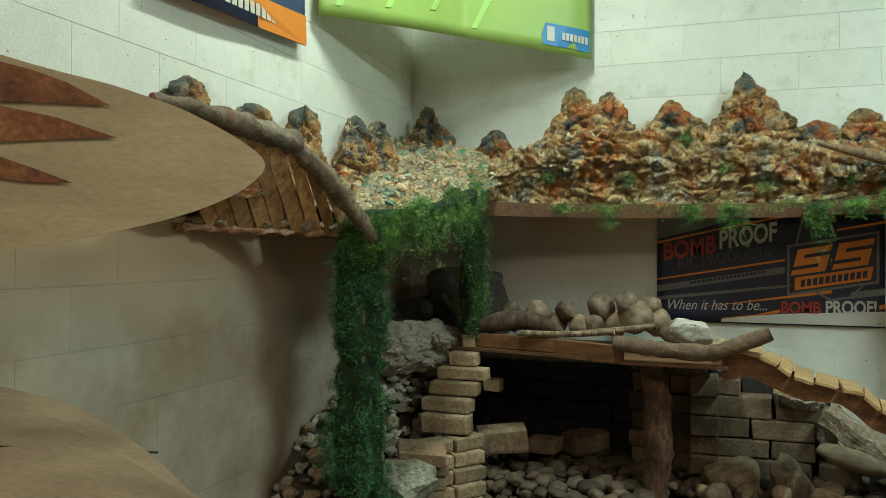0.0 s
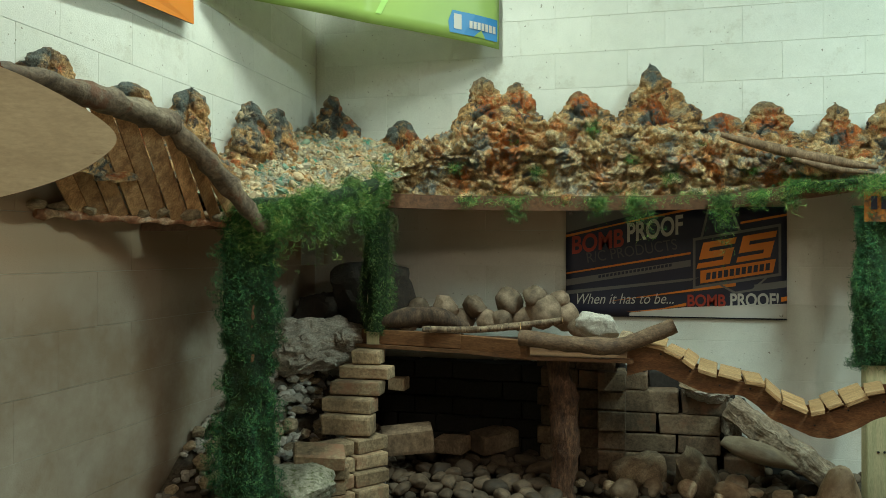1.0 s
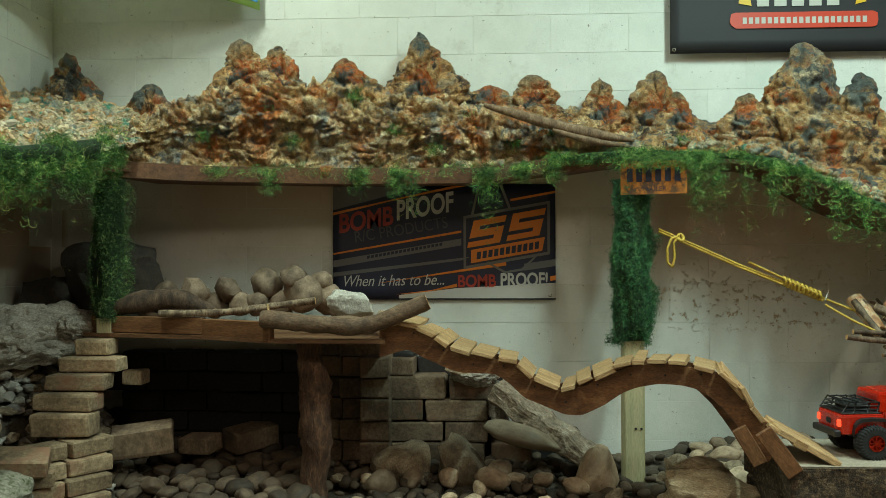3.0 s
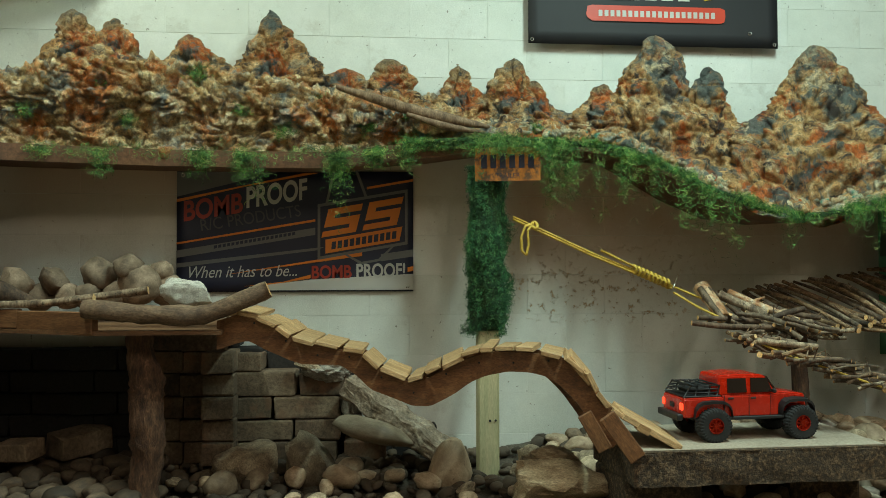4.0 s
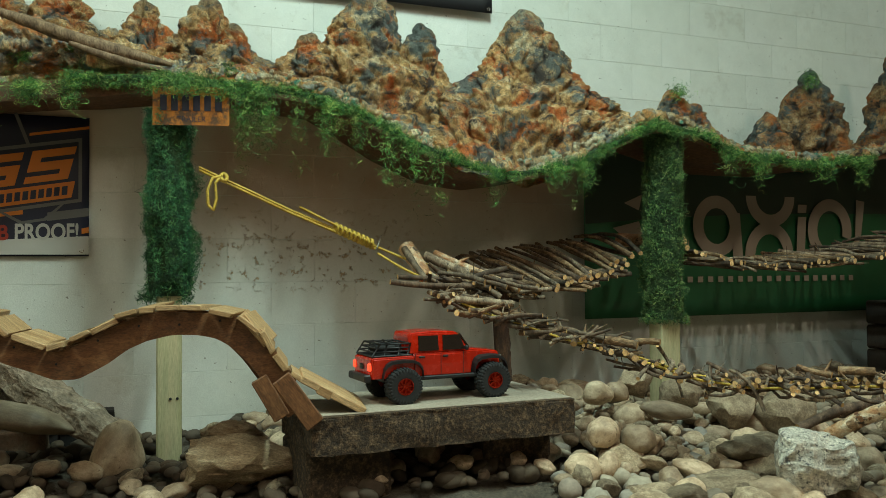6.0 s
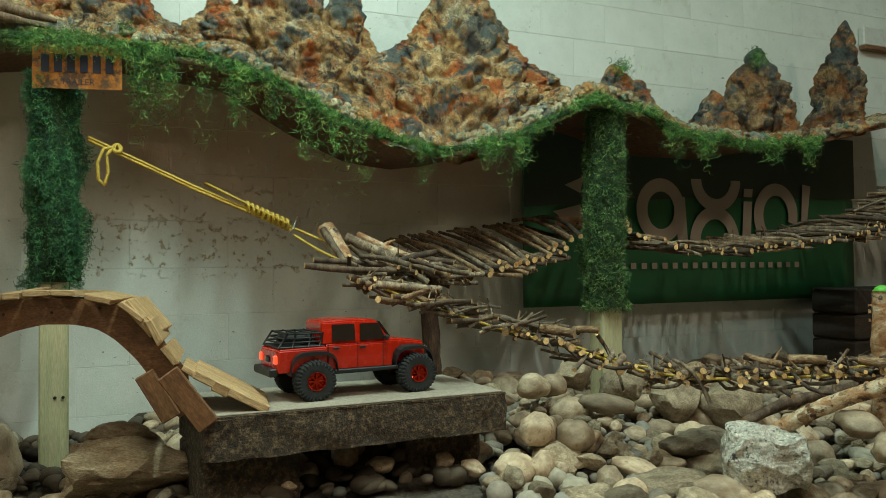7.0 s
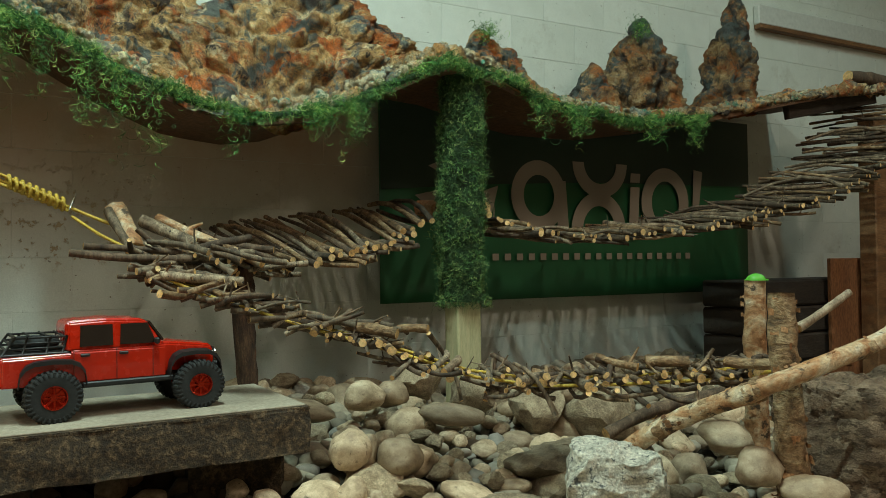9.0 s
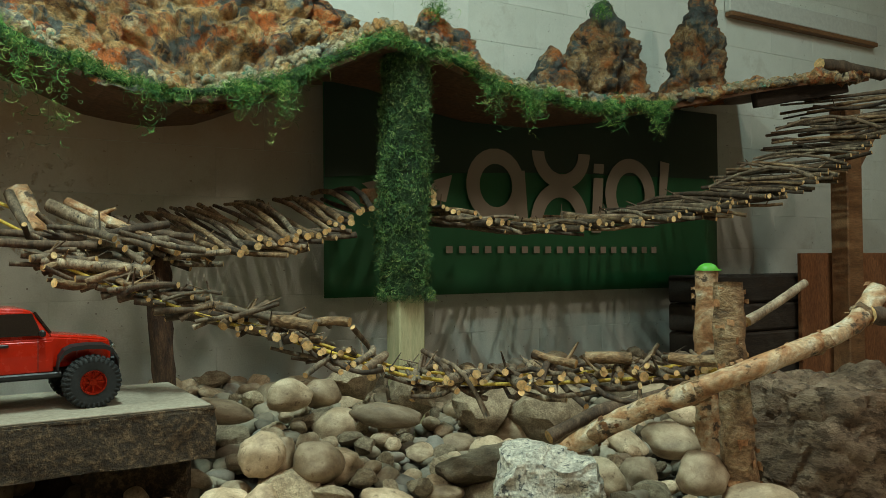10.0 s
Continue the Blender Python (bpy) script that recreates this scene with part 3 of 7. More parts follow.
def lip_gravel(count, seed):
    """Pale pebbles set along the edge of the sagging shelf, thinning out behind it."""
    r = np.random.default_rng(seed)
    bm = bmesh.new()
    bmesh.ops.create_icosphere(bm, subdivisions=2, radius=1.0)
    ball, tri = np.array([v.co[:] for v in bm.verts]), np.array([[v.index for v in f.verts] for f in bm.faces])
    bm.free()
    verts, faces = [], []
    for k in range(count):
        x, back = r.uniform(1.15, 5.6), r.exponential(0.035)
        y = interp(x, FRONT) + 0.012 + back
        size = r.uniform(0.007, 0.021) * r.uniform([0.9, 0.8, 0.6], [1.5, 1.1, 0.9])
        lumpy = ball * (1 + 0.22 * np.sin(ball @ r.normal(0, 2.4, 3) + r.uniform(0, 6)))[:, None] * size
        turn = np.array(Euler(r.uniform(-1, 1, 2).tolist() + [r.uniform(0, 6.3)]).to_matrix())
        verts.append(lumpy @ turn.T + [x, y, crest(x, y) + 0.004 - 0.018 * (back < 0.012)])
        faces.append(tri + k * len(ball))
    return np.vstack(verts), np.vstack(faces)


tagged(from_arrays("edge_gravel", *lip_gravel(900, 17), ROAD, rock_ledge, "pale pebbly edging", True), kind="stuff")

corner_ledge = thing("corner_ledge", (0, 0, 0), "gravel-covered corner platform speckled with green and orange paint", "ledge")


def corner_top():
    verts, faces, nx, ny = [], [], 60, 130
    for i in range(nx + 1):
        for j in range(ny + 1):
            y = 3.22 + 1.76 * j / ny
            edge = interp(y, [(2.25, -1.72), (3.05, -1.66), (3.32, -1.36), (4.3, -1.34), (4.45, -1.30), (4.98, -1.15)])
            u = i / nx
            x = -2.03 + (edge + 2.03) * u
            z = interp(y, [(2.25, 1.60), (3.1, 1.62), (3.4, 1.70), (3.9, 1.80), (4.4, 1.94), (4.98, 2.10)]) + 0.19 * (1 - u) ** 1.5
            p = Vector((x, y, z))
            drop = 0.05 * max(0.0, u - 0.93) / 0.07
            calm = max(0.0, min(1.0, (1 - u) / 0.10, (y - 3.22) / 0.12))
            verts.append(p + Vector((0, 0, crag(p, 0.045, 0.026) * calm - drop)))
    for i in range(nx):
        for j in range(ny):
            a = i * (ny + 1) + j
            faces.append((a, a + ny + 1, a + ny + 2, a + 1))
    return verts, faces


gravel_top = corner_top()
from_arrays("gravel_top", *gravel_top, ROAD, corner_ledge, smooth=True)


def corner_gravel(places, count, seed):
    """Loose chips and pebbles strewn over the corner platform."""
    r = np.random.default_rng(seed)
    bm = bmesh.new()
    bmesh.ops.create_icosphere(bm, subdivisions=2, radius=1.0)
    ball, tri = np.array([v.co[:] for v in bm.verts]), np.array([[v.index for v in f.verts] for f in bm.faces])
    bm.free()
    verts, faces = [], []
    for k in range(count):
        size = r.choice([r.uniform(0.005, 0.011), r.uniform(0.010, 0.024)], p=[0.7, 0.3])
        lumpy = ball * (1 + 0.34 * np.sin(ball @ r.normal(0, 3.4, 3) + r.uniform(0, 6)))[:, None] * size * r.uniform([0.9, 0.8, 0.5], [1.5, 1.1, 0.85])
        turn = np.array(Euler(r.uniform(-0.7, 0.7, 2).tolist() + [r.uniform(0, 6.3)]).to_matrix())
        verts.append(lumpy @ turn.T + np.array(places[r.integers(len(places))]) - [0, 0, 0.15 * size])
        faces.append(tri + k * len(ball))
    return np.vstack(verts), np.vstack(faces)


CHIPS = island_stone("painted_chips", [(0.34, 0.23, 0.12), (0.50, 0.37, 0.21), (0.66, 0.57, 0.42), (0.46, 0.32, 0.17), (0.20, 0.34, 0.26), (0.52, 0.40, 0.24), (0.50, 0.27, 0.11), (0.56, 0.46, 0.30), (0.36, 0.34, 0.27), (0.55, 0.42, 0.25)])
tagged(from_arrays("loose_gravel", *corner_gravel(gravel_top[0], 1500, 23), CHIPS, corner_ledge, "pale chips dabbed with green and orange paint"), kind="stuff")
bm = bmesh.new()
low = [bm.verts.new(c) for c in ((-2.03, 3.20, 1.58), (-1.86, 3.21, 1.58), (-1.60, 3.26, 1.59), (-1.37, 3.36, 1.62), (-1.37, 4.4, 1.76), (-1.2, 4.97, 1.80), (-2.03, 4.97, 1.80))]
high = [bm.verts.new(v.co + Vector((0, 0, 0.03))) for v in low]
for k in range(7):
    bm.faces.new((low[k], low[(k + 1) % 7], high[(k + 1) % 7], high[k]))
bm.faces.new(low[::-1])
bm.faces.new(high)
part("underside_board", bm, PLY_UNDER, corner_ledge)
for k, (x, y, top, w) in enumerate([(-1.99, 2.63, 2.16, 0.15), (-1.98, 3.09, 2.14, 0.14), (-1.96, 3.44, 2.19, 0.15), (-1.94, 3.99, 2.235, 0.20), (-1.93, 4.25, 2.245, 0.16)]):
    foot = 1.70 if y > 3.5 else 1.74
    peak(corner_ledge, (x, y, foot), top - foot + 0.01, min(0.24, 1.5 * w), w * 2.1, 90 + k, None, 0.36)


# ---- moss ----
def strands(name, parent, roots, ways, lengths, rng, curl=1.2, width=0.0011, sag=0.6, label="", paint=None):
    """Curly threads of moss, each a thin ribbon that winds as it grows."""
    n, k = len(roots), 8
    p = np.array(roots, float)
    d = np.array(ways, float) + rng.normal(0, 0.6, (n, 3))
    d /= np.linalg.norm(d, axis=1, keepdims=True) + 1e-9
    axis = rng.normal(0, 1, (n, 3))
    axis /= np.linalg.norm(axis, axis=1, keepdims=True)
    rate = (rng.uniform(0.35, 1.1, n) * np.sign(rng.normal(0, 1, n)) * curl)[:, None]
    step = np.array(lengths)[:, None] / (k - 1)
    verts = np.zeros((n, k, 2, 3))
    for i in range(k):
        w = width * (1 - 0.5 * i / (k - 1))
        side = np.cross(d, axis)
        side /= np.linalg.norm(side, axis=1, keepdims=True) + 1e-9
        verts[:, i, 0], verts[:, i, 1] = p - side * w, p + side * w
        d = d * np.cos(rate) + np.cross(axis, d) * np.sin(rate) + rng.normal(0, 0.22, (n, 3)) + np.array([0, 0, -sag]) * 0.16
        d /= np.linalg.norm(d, axis=1, keepdims=True) + 1e-9
        p = p + d * step
    base = (np.arange(n) * k * 2)[:, None, None] + (np.arange(k - 1) * 2)[None, :, None] + np.array([0, 1, 3, 2])[None, None, :]
    return tagged(from_arrays(name, verts.reshape(-1, 3), base.reshape(-1, 4), paint or MOSS, parent, label), kind="stuff")


def moss_post(at, low, high, size, moss_low, radius, count, seed, label, timber=None, paint=None, bald=-0.05, puff=0.065, moss_high=1.72):
    """A square timber post, wrapped in uneven clumps of moss from moss_low up, with bare spots between."""
    rng = np.random.default_rng(seed)
    post = thing("post", (at[0], at[1], low), label, "post")
    bm = bmesh.new()
    block(bm, (0, 0, (high - low) / 2), (size, size, high - low), 0.006)
    part("timber", bm, timber or WOOD_POST, post)

    def thick(a, h):
        """How thickly the moss lies at an angle and a height."""
        return 0.5 + 1.0 * turb(Vector((math.cos(a) * 0.8 + seed, math.sin(a) * 0.8, h * 3.6)), 2) + 0.5 * noise.noise(Vector((math.cos(a) * 2.2, math.sin(a) * 2.2 + seed, h * 13.0)))
    bm = bmesh.new()
    steps, sides = int((high - moss_low) / 0.022) + 2, 22
    rings = []
    for i in range(steps):
        h = moss_low + (min(high, moss_high) - moss_low) * i / (steps - 1)
        rings.append([bm.verts.new((math.cos(a) * r, math.sin(a) * r, h - low)) for a in (2 * math.pi * k / sides for k in range(sides))
                      for r in (max(size * 0.42, size * 0.65 + (radius - size * 0.50) * min(1.0, max(0.0, (thick(a, h) - bald) * 1.6))) + rng.uniform(-0.004, 0.004),)])
    for p, q in zip(rings, rings[1:]):
        for k in range(sides):
            bm.faces.new((p[k], p[(k + 1) % sides], q[(k + 1) % sides], q[k]))
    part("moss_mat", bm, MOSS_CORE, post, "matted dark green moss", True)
    top = min(high, moss_high)
    tries = count * 2
    a, h = rng.uniform(0, 2 * np.pi, tries), rng.uniform(moss_low - 0.02, top, tries)
    t = np.array([thick(x, y) for x, y in zip(a, h)])
    keep = rng.uniform(0, 1, tries) < np.clip((t - bald) * 2.2, 0.06, 1.0)
    a, h, t = a[keep][:count], h[keep][:count], t[keep][:count]
    out = size * 0.65 + (radius - size * 0.50) * np.clip((t - bald) * 1.6, 0.0, 1.0) + puff * np.clip(t - 0.5, 0.0, 0.6) * rng.uniform(0.0, 1.3, len(a))
    roots = np.stack([np.cos(a) * out, np.sin(a) * out, h - low], 1)
    ways = np.stack([np.cos(a), np.sin(a), -0.35 + 0 * a], 1)
    strands("moss_threads", post, roots, ways, rng.uniform(0.016, 0.046, len(a)), rng, paint=paint)
    return post


moss_post((0.99, 4.565), 0.05, 1.80, 0.095, 0.97, 0.068, 17000, 1, "square timber post wrapped in dark green moss, bare near its foot", paint=MOSS_BLUE)
moss_post((3.20, 4.33), 0.05, 1.74, 0.105, 0.83, 0.068, 17000, 2, "square timber post wrapped in green moss under the ledge", paint=MOSS_OLIVE, bald=-0.25)
moss_post((-1.62, 3.32), 0.05, 1.68, 0.085, 0.10, 0.092, 28000, 3, "tall post thickly wrapped in dark green moss from top to foot", timber=WOOD_DARK, paint=MOSS_BLUE, puff=0.13)
moss_post((-1.46, 4.43), 0.95, 1.86, 0.075, 1.08, 0.060, 6000, 4, "short mossy post standing on the wooden deck", paint=MOSS_OLIVE)


def edge_moss(name, label, path, count, seed, down=(0.03, 0.09), spread=0.035, lift=0.02, clumps=(), mat=0.0, hang=0.0):
    rng = np.random.default_rng(seed)
    ob = thing(name, (0, 0, 0), label, "moss")
    path = np.array(path, float)
    seg = np.linalg.norm(np.diff(path, axis=0), axis=1)
    s = np.r_[0, np.cumsum(seg)]
    u = rng.uniform(0, s[-1], count)
    keep = 0.5 + 0.5 * np.sin(u * 19 + seed) * np.sin(u * 7.3)
    u = u[rng.uniform(0, 1, count) < 0.15 + 0.85 * keep]
    tuft = np.round(u / 0.045) * 0.045
    off = np.stack([np.sin(tuft * 391.7), np.sin(tuft * 517.3 + 1), np.sin(tuft * 713.1 + 2)], 1) * np.array([0.01, spread * 0.5, spread * 0.7])
    u = np.where(rng.uniform(0, 1, len(u)) < 0.7, tuft + rng.normal(0, 0.010, len(u)), u)
    roots = np.stack([np.interp(u, s, path[:, k]) for k in range(3)], 1) + off + rng.normal(0, 1, (len(u), 3)) * np.array([0.012, spread * 0.4, spread * 0.55])
    roots[:, 2] += lift - rng.exponential(1.0, len(u)) * hang
    lengths = rng.uniform(*down, len(u))
    ways = np.tile([0, -0.8, -0.5], (len(u), 1))
    for (c, n, long) in clumps:
        n = int(n * 2.4)
        extra = rng.normal(c, 0.025, n)
        z = np.interp(extra, path[:, 0], path[:, 2]) - np.abs(rng.normal(0, long * 0.62, n))
        y = np.interp(extra, path[:, 0], path[:, 1]) + rng.normal(-0.01, 0.015, n)
        roots = np.vstack([roots, np.stack([extra, y, z], 1)])
        lengths = np.r_[lengths, rng.uniform(0.03, 0.08, n)]
        ways = np.vstack([ways, np.tile([0, -0.4, -1.0], (n, 1))])
    strands("moss_threads", ob, roots, ways, lengths, rng, sag=0.7)
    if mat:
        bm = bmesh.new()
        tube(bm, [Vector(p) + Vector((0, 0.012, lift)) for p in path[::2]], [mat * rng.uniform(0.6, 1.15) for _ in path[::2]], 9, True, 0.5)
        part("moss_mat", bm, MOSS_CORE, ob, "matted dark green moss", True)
    return ob


def edge_path(x0, x1, n=60, dz=0.0, dy=-0.02):
    return [(x, interp(x, FRONT) + dy, interp(x, BELOW) + dz) for x in np.linspace(x0, x1, n)]


edge_moss("hanging_moss", "sparse green moss tufts hanging from the cliff edge", edge_path(-1.0, 0.75), 1300, 11, (0.03, 0.07), 0.025, 0.0,
          [(-0.98, 60, 0.03), (-0.72, 110, 0.09), (-0.30, 170, 0.06), (-0.12, 170, 0.08), (-0.05, 90, 0.12), (0.30, 220, 0.08), (0.32, 120, 0.2), (0.48, 260, 0.05), (0.62, 160, 0.08)])
edge_moss("moss_garland", "thick garland of green moss along the sagging shelf edge", edge_path(0.62, 3.1, 90, 0.008), 17000, 12, (0.02, 0.055), 0.020, 0.0,
          [(1.02, 200, 0.1), (1.28, 260, 0.2), (1.36, 200, 0.18), (1.62, 220, 0.14), (1.5, 60, 0.22), (1.74, 80, 0.16), (1.86, 110, 0.20), (1.95, 120, 0.14), (2.05, 60, 0.2), (2.3, 30, 0.12), (2.6, 110, 0.05), (2.72, 180, 0.1)], 0.013)
edge_moss("moss_garland", "green moss garland along the shelf edge beside the post", edge_path(3.05, 4.55, 60, 0.008), 10000, 13, (0.02, 0.055), 0.021, 0.0,
          [(3.55, 120, 0.10), (3.75, 160, 0.08), (4.2, 140, 0.06), (4.45, 160, 0.08)], 0.013)
edge_moss("moss_curtain", "bright green moss curtain over the corner platform edge", [(-1.66, 3.24, 1.67), (-1.47, 3.21, 1.685), (-1.36, 3.32, 1.695), (-1.345, 3.7, 1.765), (-1.355, 4.05, 1.815), (-1.39, 4.42, 1.90)], 32000, 14, (0.03, 0.075), 0.045, -0.01,
          [(-1.60, 500, 0.12), (-1.52, 500, 0.14), (-1.45, 500, 0.12)], 0.045, 0.035)


def cliff_tuft(x, y, z, count, size, seed):
    rng = np.random.default_rng(seed)
    ob = thing("moss_tuft", (x, y, z), "small yellow-green moss tuft growing on the painted rock", "moss", "moss tufts")
    roots = rng.normal(0, 1, (count, 3)) * np.array([size, size * 0.4, size * 0.8])
    strands("moss_threads", ob, roots, np.tile([0, -0.7, -0.4], (count, 1)), rng.uniform(0.02, 0.06, count), rng)


for k, (x, h, n, size) in enumerate([(-1.05, 0.45, 90, 0.02), (-0.72, 0.8, 160, 0.022), (-0.62, 0.35, 120, 0.02), (-0.33, 0.9, 150, 0.025), (-0.14, 0.55, 110, 0.018), (0.06, 0.3, 140, 0.02), (0.22, 0.85, 120, 0.02), (0.45, 0.5, 150, 0.02), (0.62, 0.75, 120, 0.02), (1.22, 1.1, 140, 0.02)]):
    cliff_tuft(x, interp(x, FRONT) - 0.012 + 0.05 * h, interp(x, BELOW) + h * (interp(x, LIP) - interp(x, BELOW)), n, size, 600 + k)
cliff_tuft(3.45, 4.52, 1.965, 260, 0.028, 620)
cliff_tuft(-1.43, 4.36, 1.90, 900, 0.05, 622)
for k in range(4):
    cliff_tuft(0.93 + 0.085 * k, 4.43 - 0.015 * k, 1.80 - 0.012 * (k % 2), 320, 0.026, 630 + k)
cliff_tuft(4.30, 4.50, 2.10, 220, 0.028, 621)
ROOTS = []
for pts, r in (([(0.30, 4.585, 2.085), (0.46, 4.575, 2.035), (0.66, 4.56, 1.975), (0.86, 4.54, 1.925), (1.0, 4.54, 1.90)], [0.008, 0.019, 0.024, 0.02, 0.006]), ([(0.62, 4.545, 1.955), (0.80, 4.53, 1.90), (0.98, 4.53, 1.872)], [0.008, 0.016, 0.005])):
    ROOTS.append((pts, r))

for dx in (0.004, 0.030):
    bm = bmesh.new()
    bmesh.ops.create_cone(bm, cap_ends=True, segments=12, radius1=0.006, radius2=0.005, depth=0.006, matrix=pose(0, 0, 0, 90))
    ob = part("bolt", bm, BLACK, bpy.data.objects["post"])
    ob.location = (dx, -0.049, 0.564 - 0.05)

# ---- stones ----
def stone_mesh(name, seed, angular, material, level=3, cracked=0.0):
    rnd = random.Random(seed)
    off = Vector((rnd.uniform(0, 90), rnd.uniform(0, 90), rnd.uniform(0, 90)))
    bm = bmesh.new()
    bmesh.ops.create_icosphere(bm, subdivisions=level, radius=1.0)
    cuts = [(Vector((rnd.gauss(0, 1), rnd.gauss(0, 1), rnd.gauss(0, 1))).normalized(), rnd.uniform(0.55, 0.85)) for _ in range(18 if name == "boulder" else 9)] if angular else [(Vector((rnd.gauss(0, 1), rnd.gauss(0, 1), rnd.gauss(0, 1))).normalized(), rnd.uniform(0.74, 0.92)) for _ in range(5)]
    for v in bm.verts:
        p = v.co.copy()
        for n, d in cuts:
            over = p.dot(n) - d
            if over > 0:
                p -= n * over * (0.92 if angular else 0.75)
        q = p * 1.3 + off
        s = 1 + 0.20 * turb(q * 0.8, 2) + ((0.03 if name == "boulder" else 0.10) * turb(q * 3.2, 3) if angular else 0.03 * turb(q * 2.5, 2))
        if cracked:
            w = q + Vector((noise.noise(q * 2), noise.noise(q * 2 + Vector((3, 0, 0))), 0)) * 0.3
            near = noise.voronoi(Vector((w.x * 2.3, w.y * 2.3, w.z * 3.0)))[0]
            c = 1 - min(1.0, (near[1] - near[0]) / 0.15)
            s += cracked * (0.08 * (0.5 - min(near[0], 1.0)) - 0.11 * c + 0.012 * turb(q * 7, 3))
        v.co = p * s
    if angular:
        bmesh.ops.smooth_vert(bm, verts=bm.verts, factor=0.25)
    me = bpy.data.meshes.new(name)
    bm.to_mesh(me)
    bm.free()
    me.materials.append(material)
    me.polygons.foreach_set("use_smooth", [True] * len(me.polygons))
    if angular:
        me.set_sharp_from_angle(angle=radians(34))
    return me


COBBLES = [stone_mesh("cobble", 200 + k, False, COBBLE) for k in range(9)]
ROCKS = [stone_mesh("rock", 300 + k, True, ROCKY) for k in range(8)]
RUBBLE = [stone_mesh("rubble", 350 + k, True, CONCRETE, 2) for k in range(5)]


def bed(x, y):
    """Height of the stone bed."""
    right = 0.30 + 0.10 * (y - 3.6) + 0.02 * math.sin(x * 2.1 + y)
    if x > 2.2:
        right += 0.08 * math.exp(-((x - 2.75) / 0.3) ** 2 - ((y - 4.05) / 0.35) ** 2) + 0.10 * math.exp(-((x - 2.6) / 0.4) ** 2 - ((y - 4.6) / 0.3) ** 2)
    left = 0.30 + 0.06 * (y - 4.0)
    heap = 0.62 * math.exp(-((x + 2.05) / 0.42) ** 2 - ((y - 4.55) / 0.75) ** 2) + 0.30 * math.exp(-((x + 2.05) / 0.35) ** 2 - ((y - 3.6) / 0.5) ** 2)
    w = max(0.0, min(1.0, (x - 0.9) / 0.8))
    return (1 - w) * (left + heap) + w * right


def stone(name, me, at, size, label, category, group="", turn=None, rnd=random):
    ob = new(name, me)
    turn = turn or (rnd.uniform(-25, 25), rnd.uniform(-20, 20), rnd.uniform(0, 360))
    ob.matrix_world = pose(*at, *turn) @ Matrix.Diagonal((*size, 1))
    return tagged(ob, label, category, group)


def bed_sheet():
    xs, ys = np.linspace(-2.035, 8.9, 220), np.linspace(2.35, 4.995, 80)
    verts = [(x, y, bed(x, y) * min(1.0, max(0.0, (y - 2.3) / 0.5)) - 0.045 + 0.03 * turb(Vector((x, y, 0)) * 7, 3)) for x in xs for y in ys]
    n = len(ys)
    faces = [(i * n + j, (i + 1) * n + j, (i + 1) * n + j + 1, i * n + j + 1) for i in range(len(xs) - 1) for j in range(n - 1)]
    return verts, faces


tagged(from_arrays("ground", *bed_sheet(), EARTH, smooth=True), "dark gravel and dirt under the loose stones", "ground", kind="structure")

# ---- granite slab ----
slab = thing("stone_slab", (1.868, 3.95, 0.47), "rough-faced granite slab with a dusty sawn top, laid flat as a platform", "slab", turn=(0, 0, 1.5))


def slab_body():
    bm = bmesh.new()
    block(bm, (0, 0, 0.062), (0.97, 0.47, 0.124), 0.0)
    bmesh.ops.subdivide_edges(bm, edges=bm.edges, cuts=44, use_grid_fill=True)
    for v in bm.verts:
        if v.co.z < 0.118:
            q = v.co + Vector((7, 3, 1))
            v.co += Vector((turb(q * 9, 2), turb(q * 9 + Vector((9, 0, 0)), 2), 0.6 * turb(q * 9 + Vector((0, 9, 0)), 2))) * 0.008 + Vector((0, 0.004 * turb(q * 20, 1), 0))
    return bm


part("body", slab_body(), STONE_SLAB, slab)
bm = bmesh.new()
block(bm, (0, 0.004, 0.1265), (0.955, 0.452, 0.006), 0.002)
part("sawn_top", bm, SLAB_TOP, slab, "flat dusty sawn top")
for at, size, rz in (((1.53, 3.98, 0.36), (0.30, 0.34, 0.22), 4), ((2.22, 4.02, 0.36), (0.26, 0.30, 0.22), -8), ((1.48, 3.9, 0.15), (0.34, 0.36, 0.2), 0), ((2.22, 4.02, 0.14), (0.3, 0.34, 0.2), 0)):
    bm = bmesh.new()
    block(bm, (0, 0, 0), size, 0.012)
    ob = part("support_block", bm, STONE_SLAB)
    ob.matrix_world = pose(*at, 0, 0, rz)
    tagged(ob, "dark stone block under the granite slab", "stone block", "slab supports")

# ---- wavy plank bridge ----
TOP = [(-0.149, 1.049), (-0.053, 1.077), (0.035, 1.05), (0.107, 1.012), (0.166, 0.977), (0.255, 0.954), (0.354, 0.934), (0.443, 0.915), (0.509, 0.85), (0.62, 0.808), (0.684, 0.832), (0.744, 0.863), (0.831, 0.905), (0.904, 0.932),
       (0.964, 0.936), (1.042, 0.934), (1.116, 0.928), (1.20, 0.915), (1.269, 0.862), (1.308, 0.785), (1.356, 0.725), (1.401, 0.691)]
BOTTOM = [(-0.149, 0.93), (-0.062, 0.959), (-0.023, 0.967), (0.045, 0.932), (0.143, 0.89), (0.192, 0.875), (0.34, 0.873), (0.40, 0.835), (0.46, 0.777), (0.54, 0.748), (0.62, 0.716), (0.69, 0.716), (0.78, 0.764), (0.841, 0.81), (0.90, 0.838),
          (0.979, 0.857), (1.057, 0.856), (1.115, 0.844), (1.163, 0.814), (1.221, 0.755), (1.297, 0.645), (1.335, 0.57), (1.365, 0.61)]
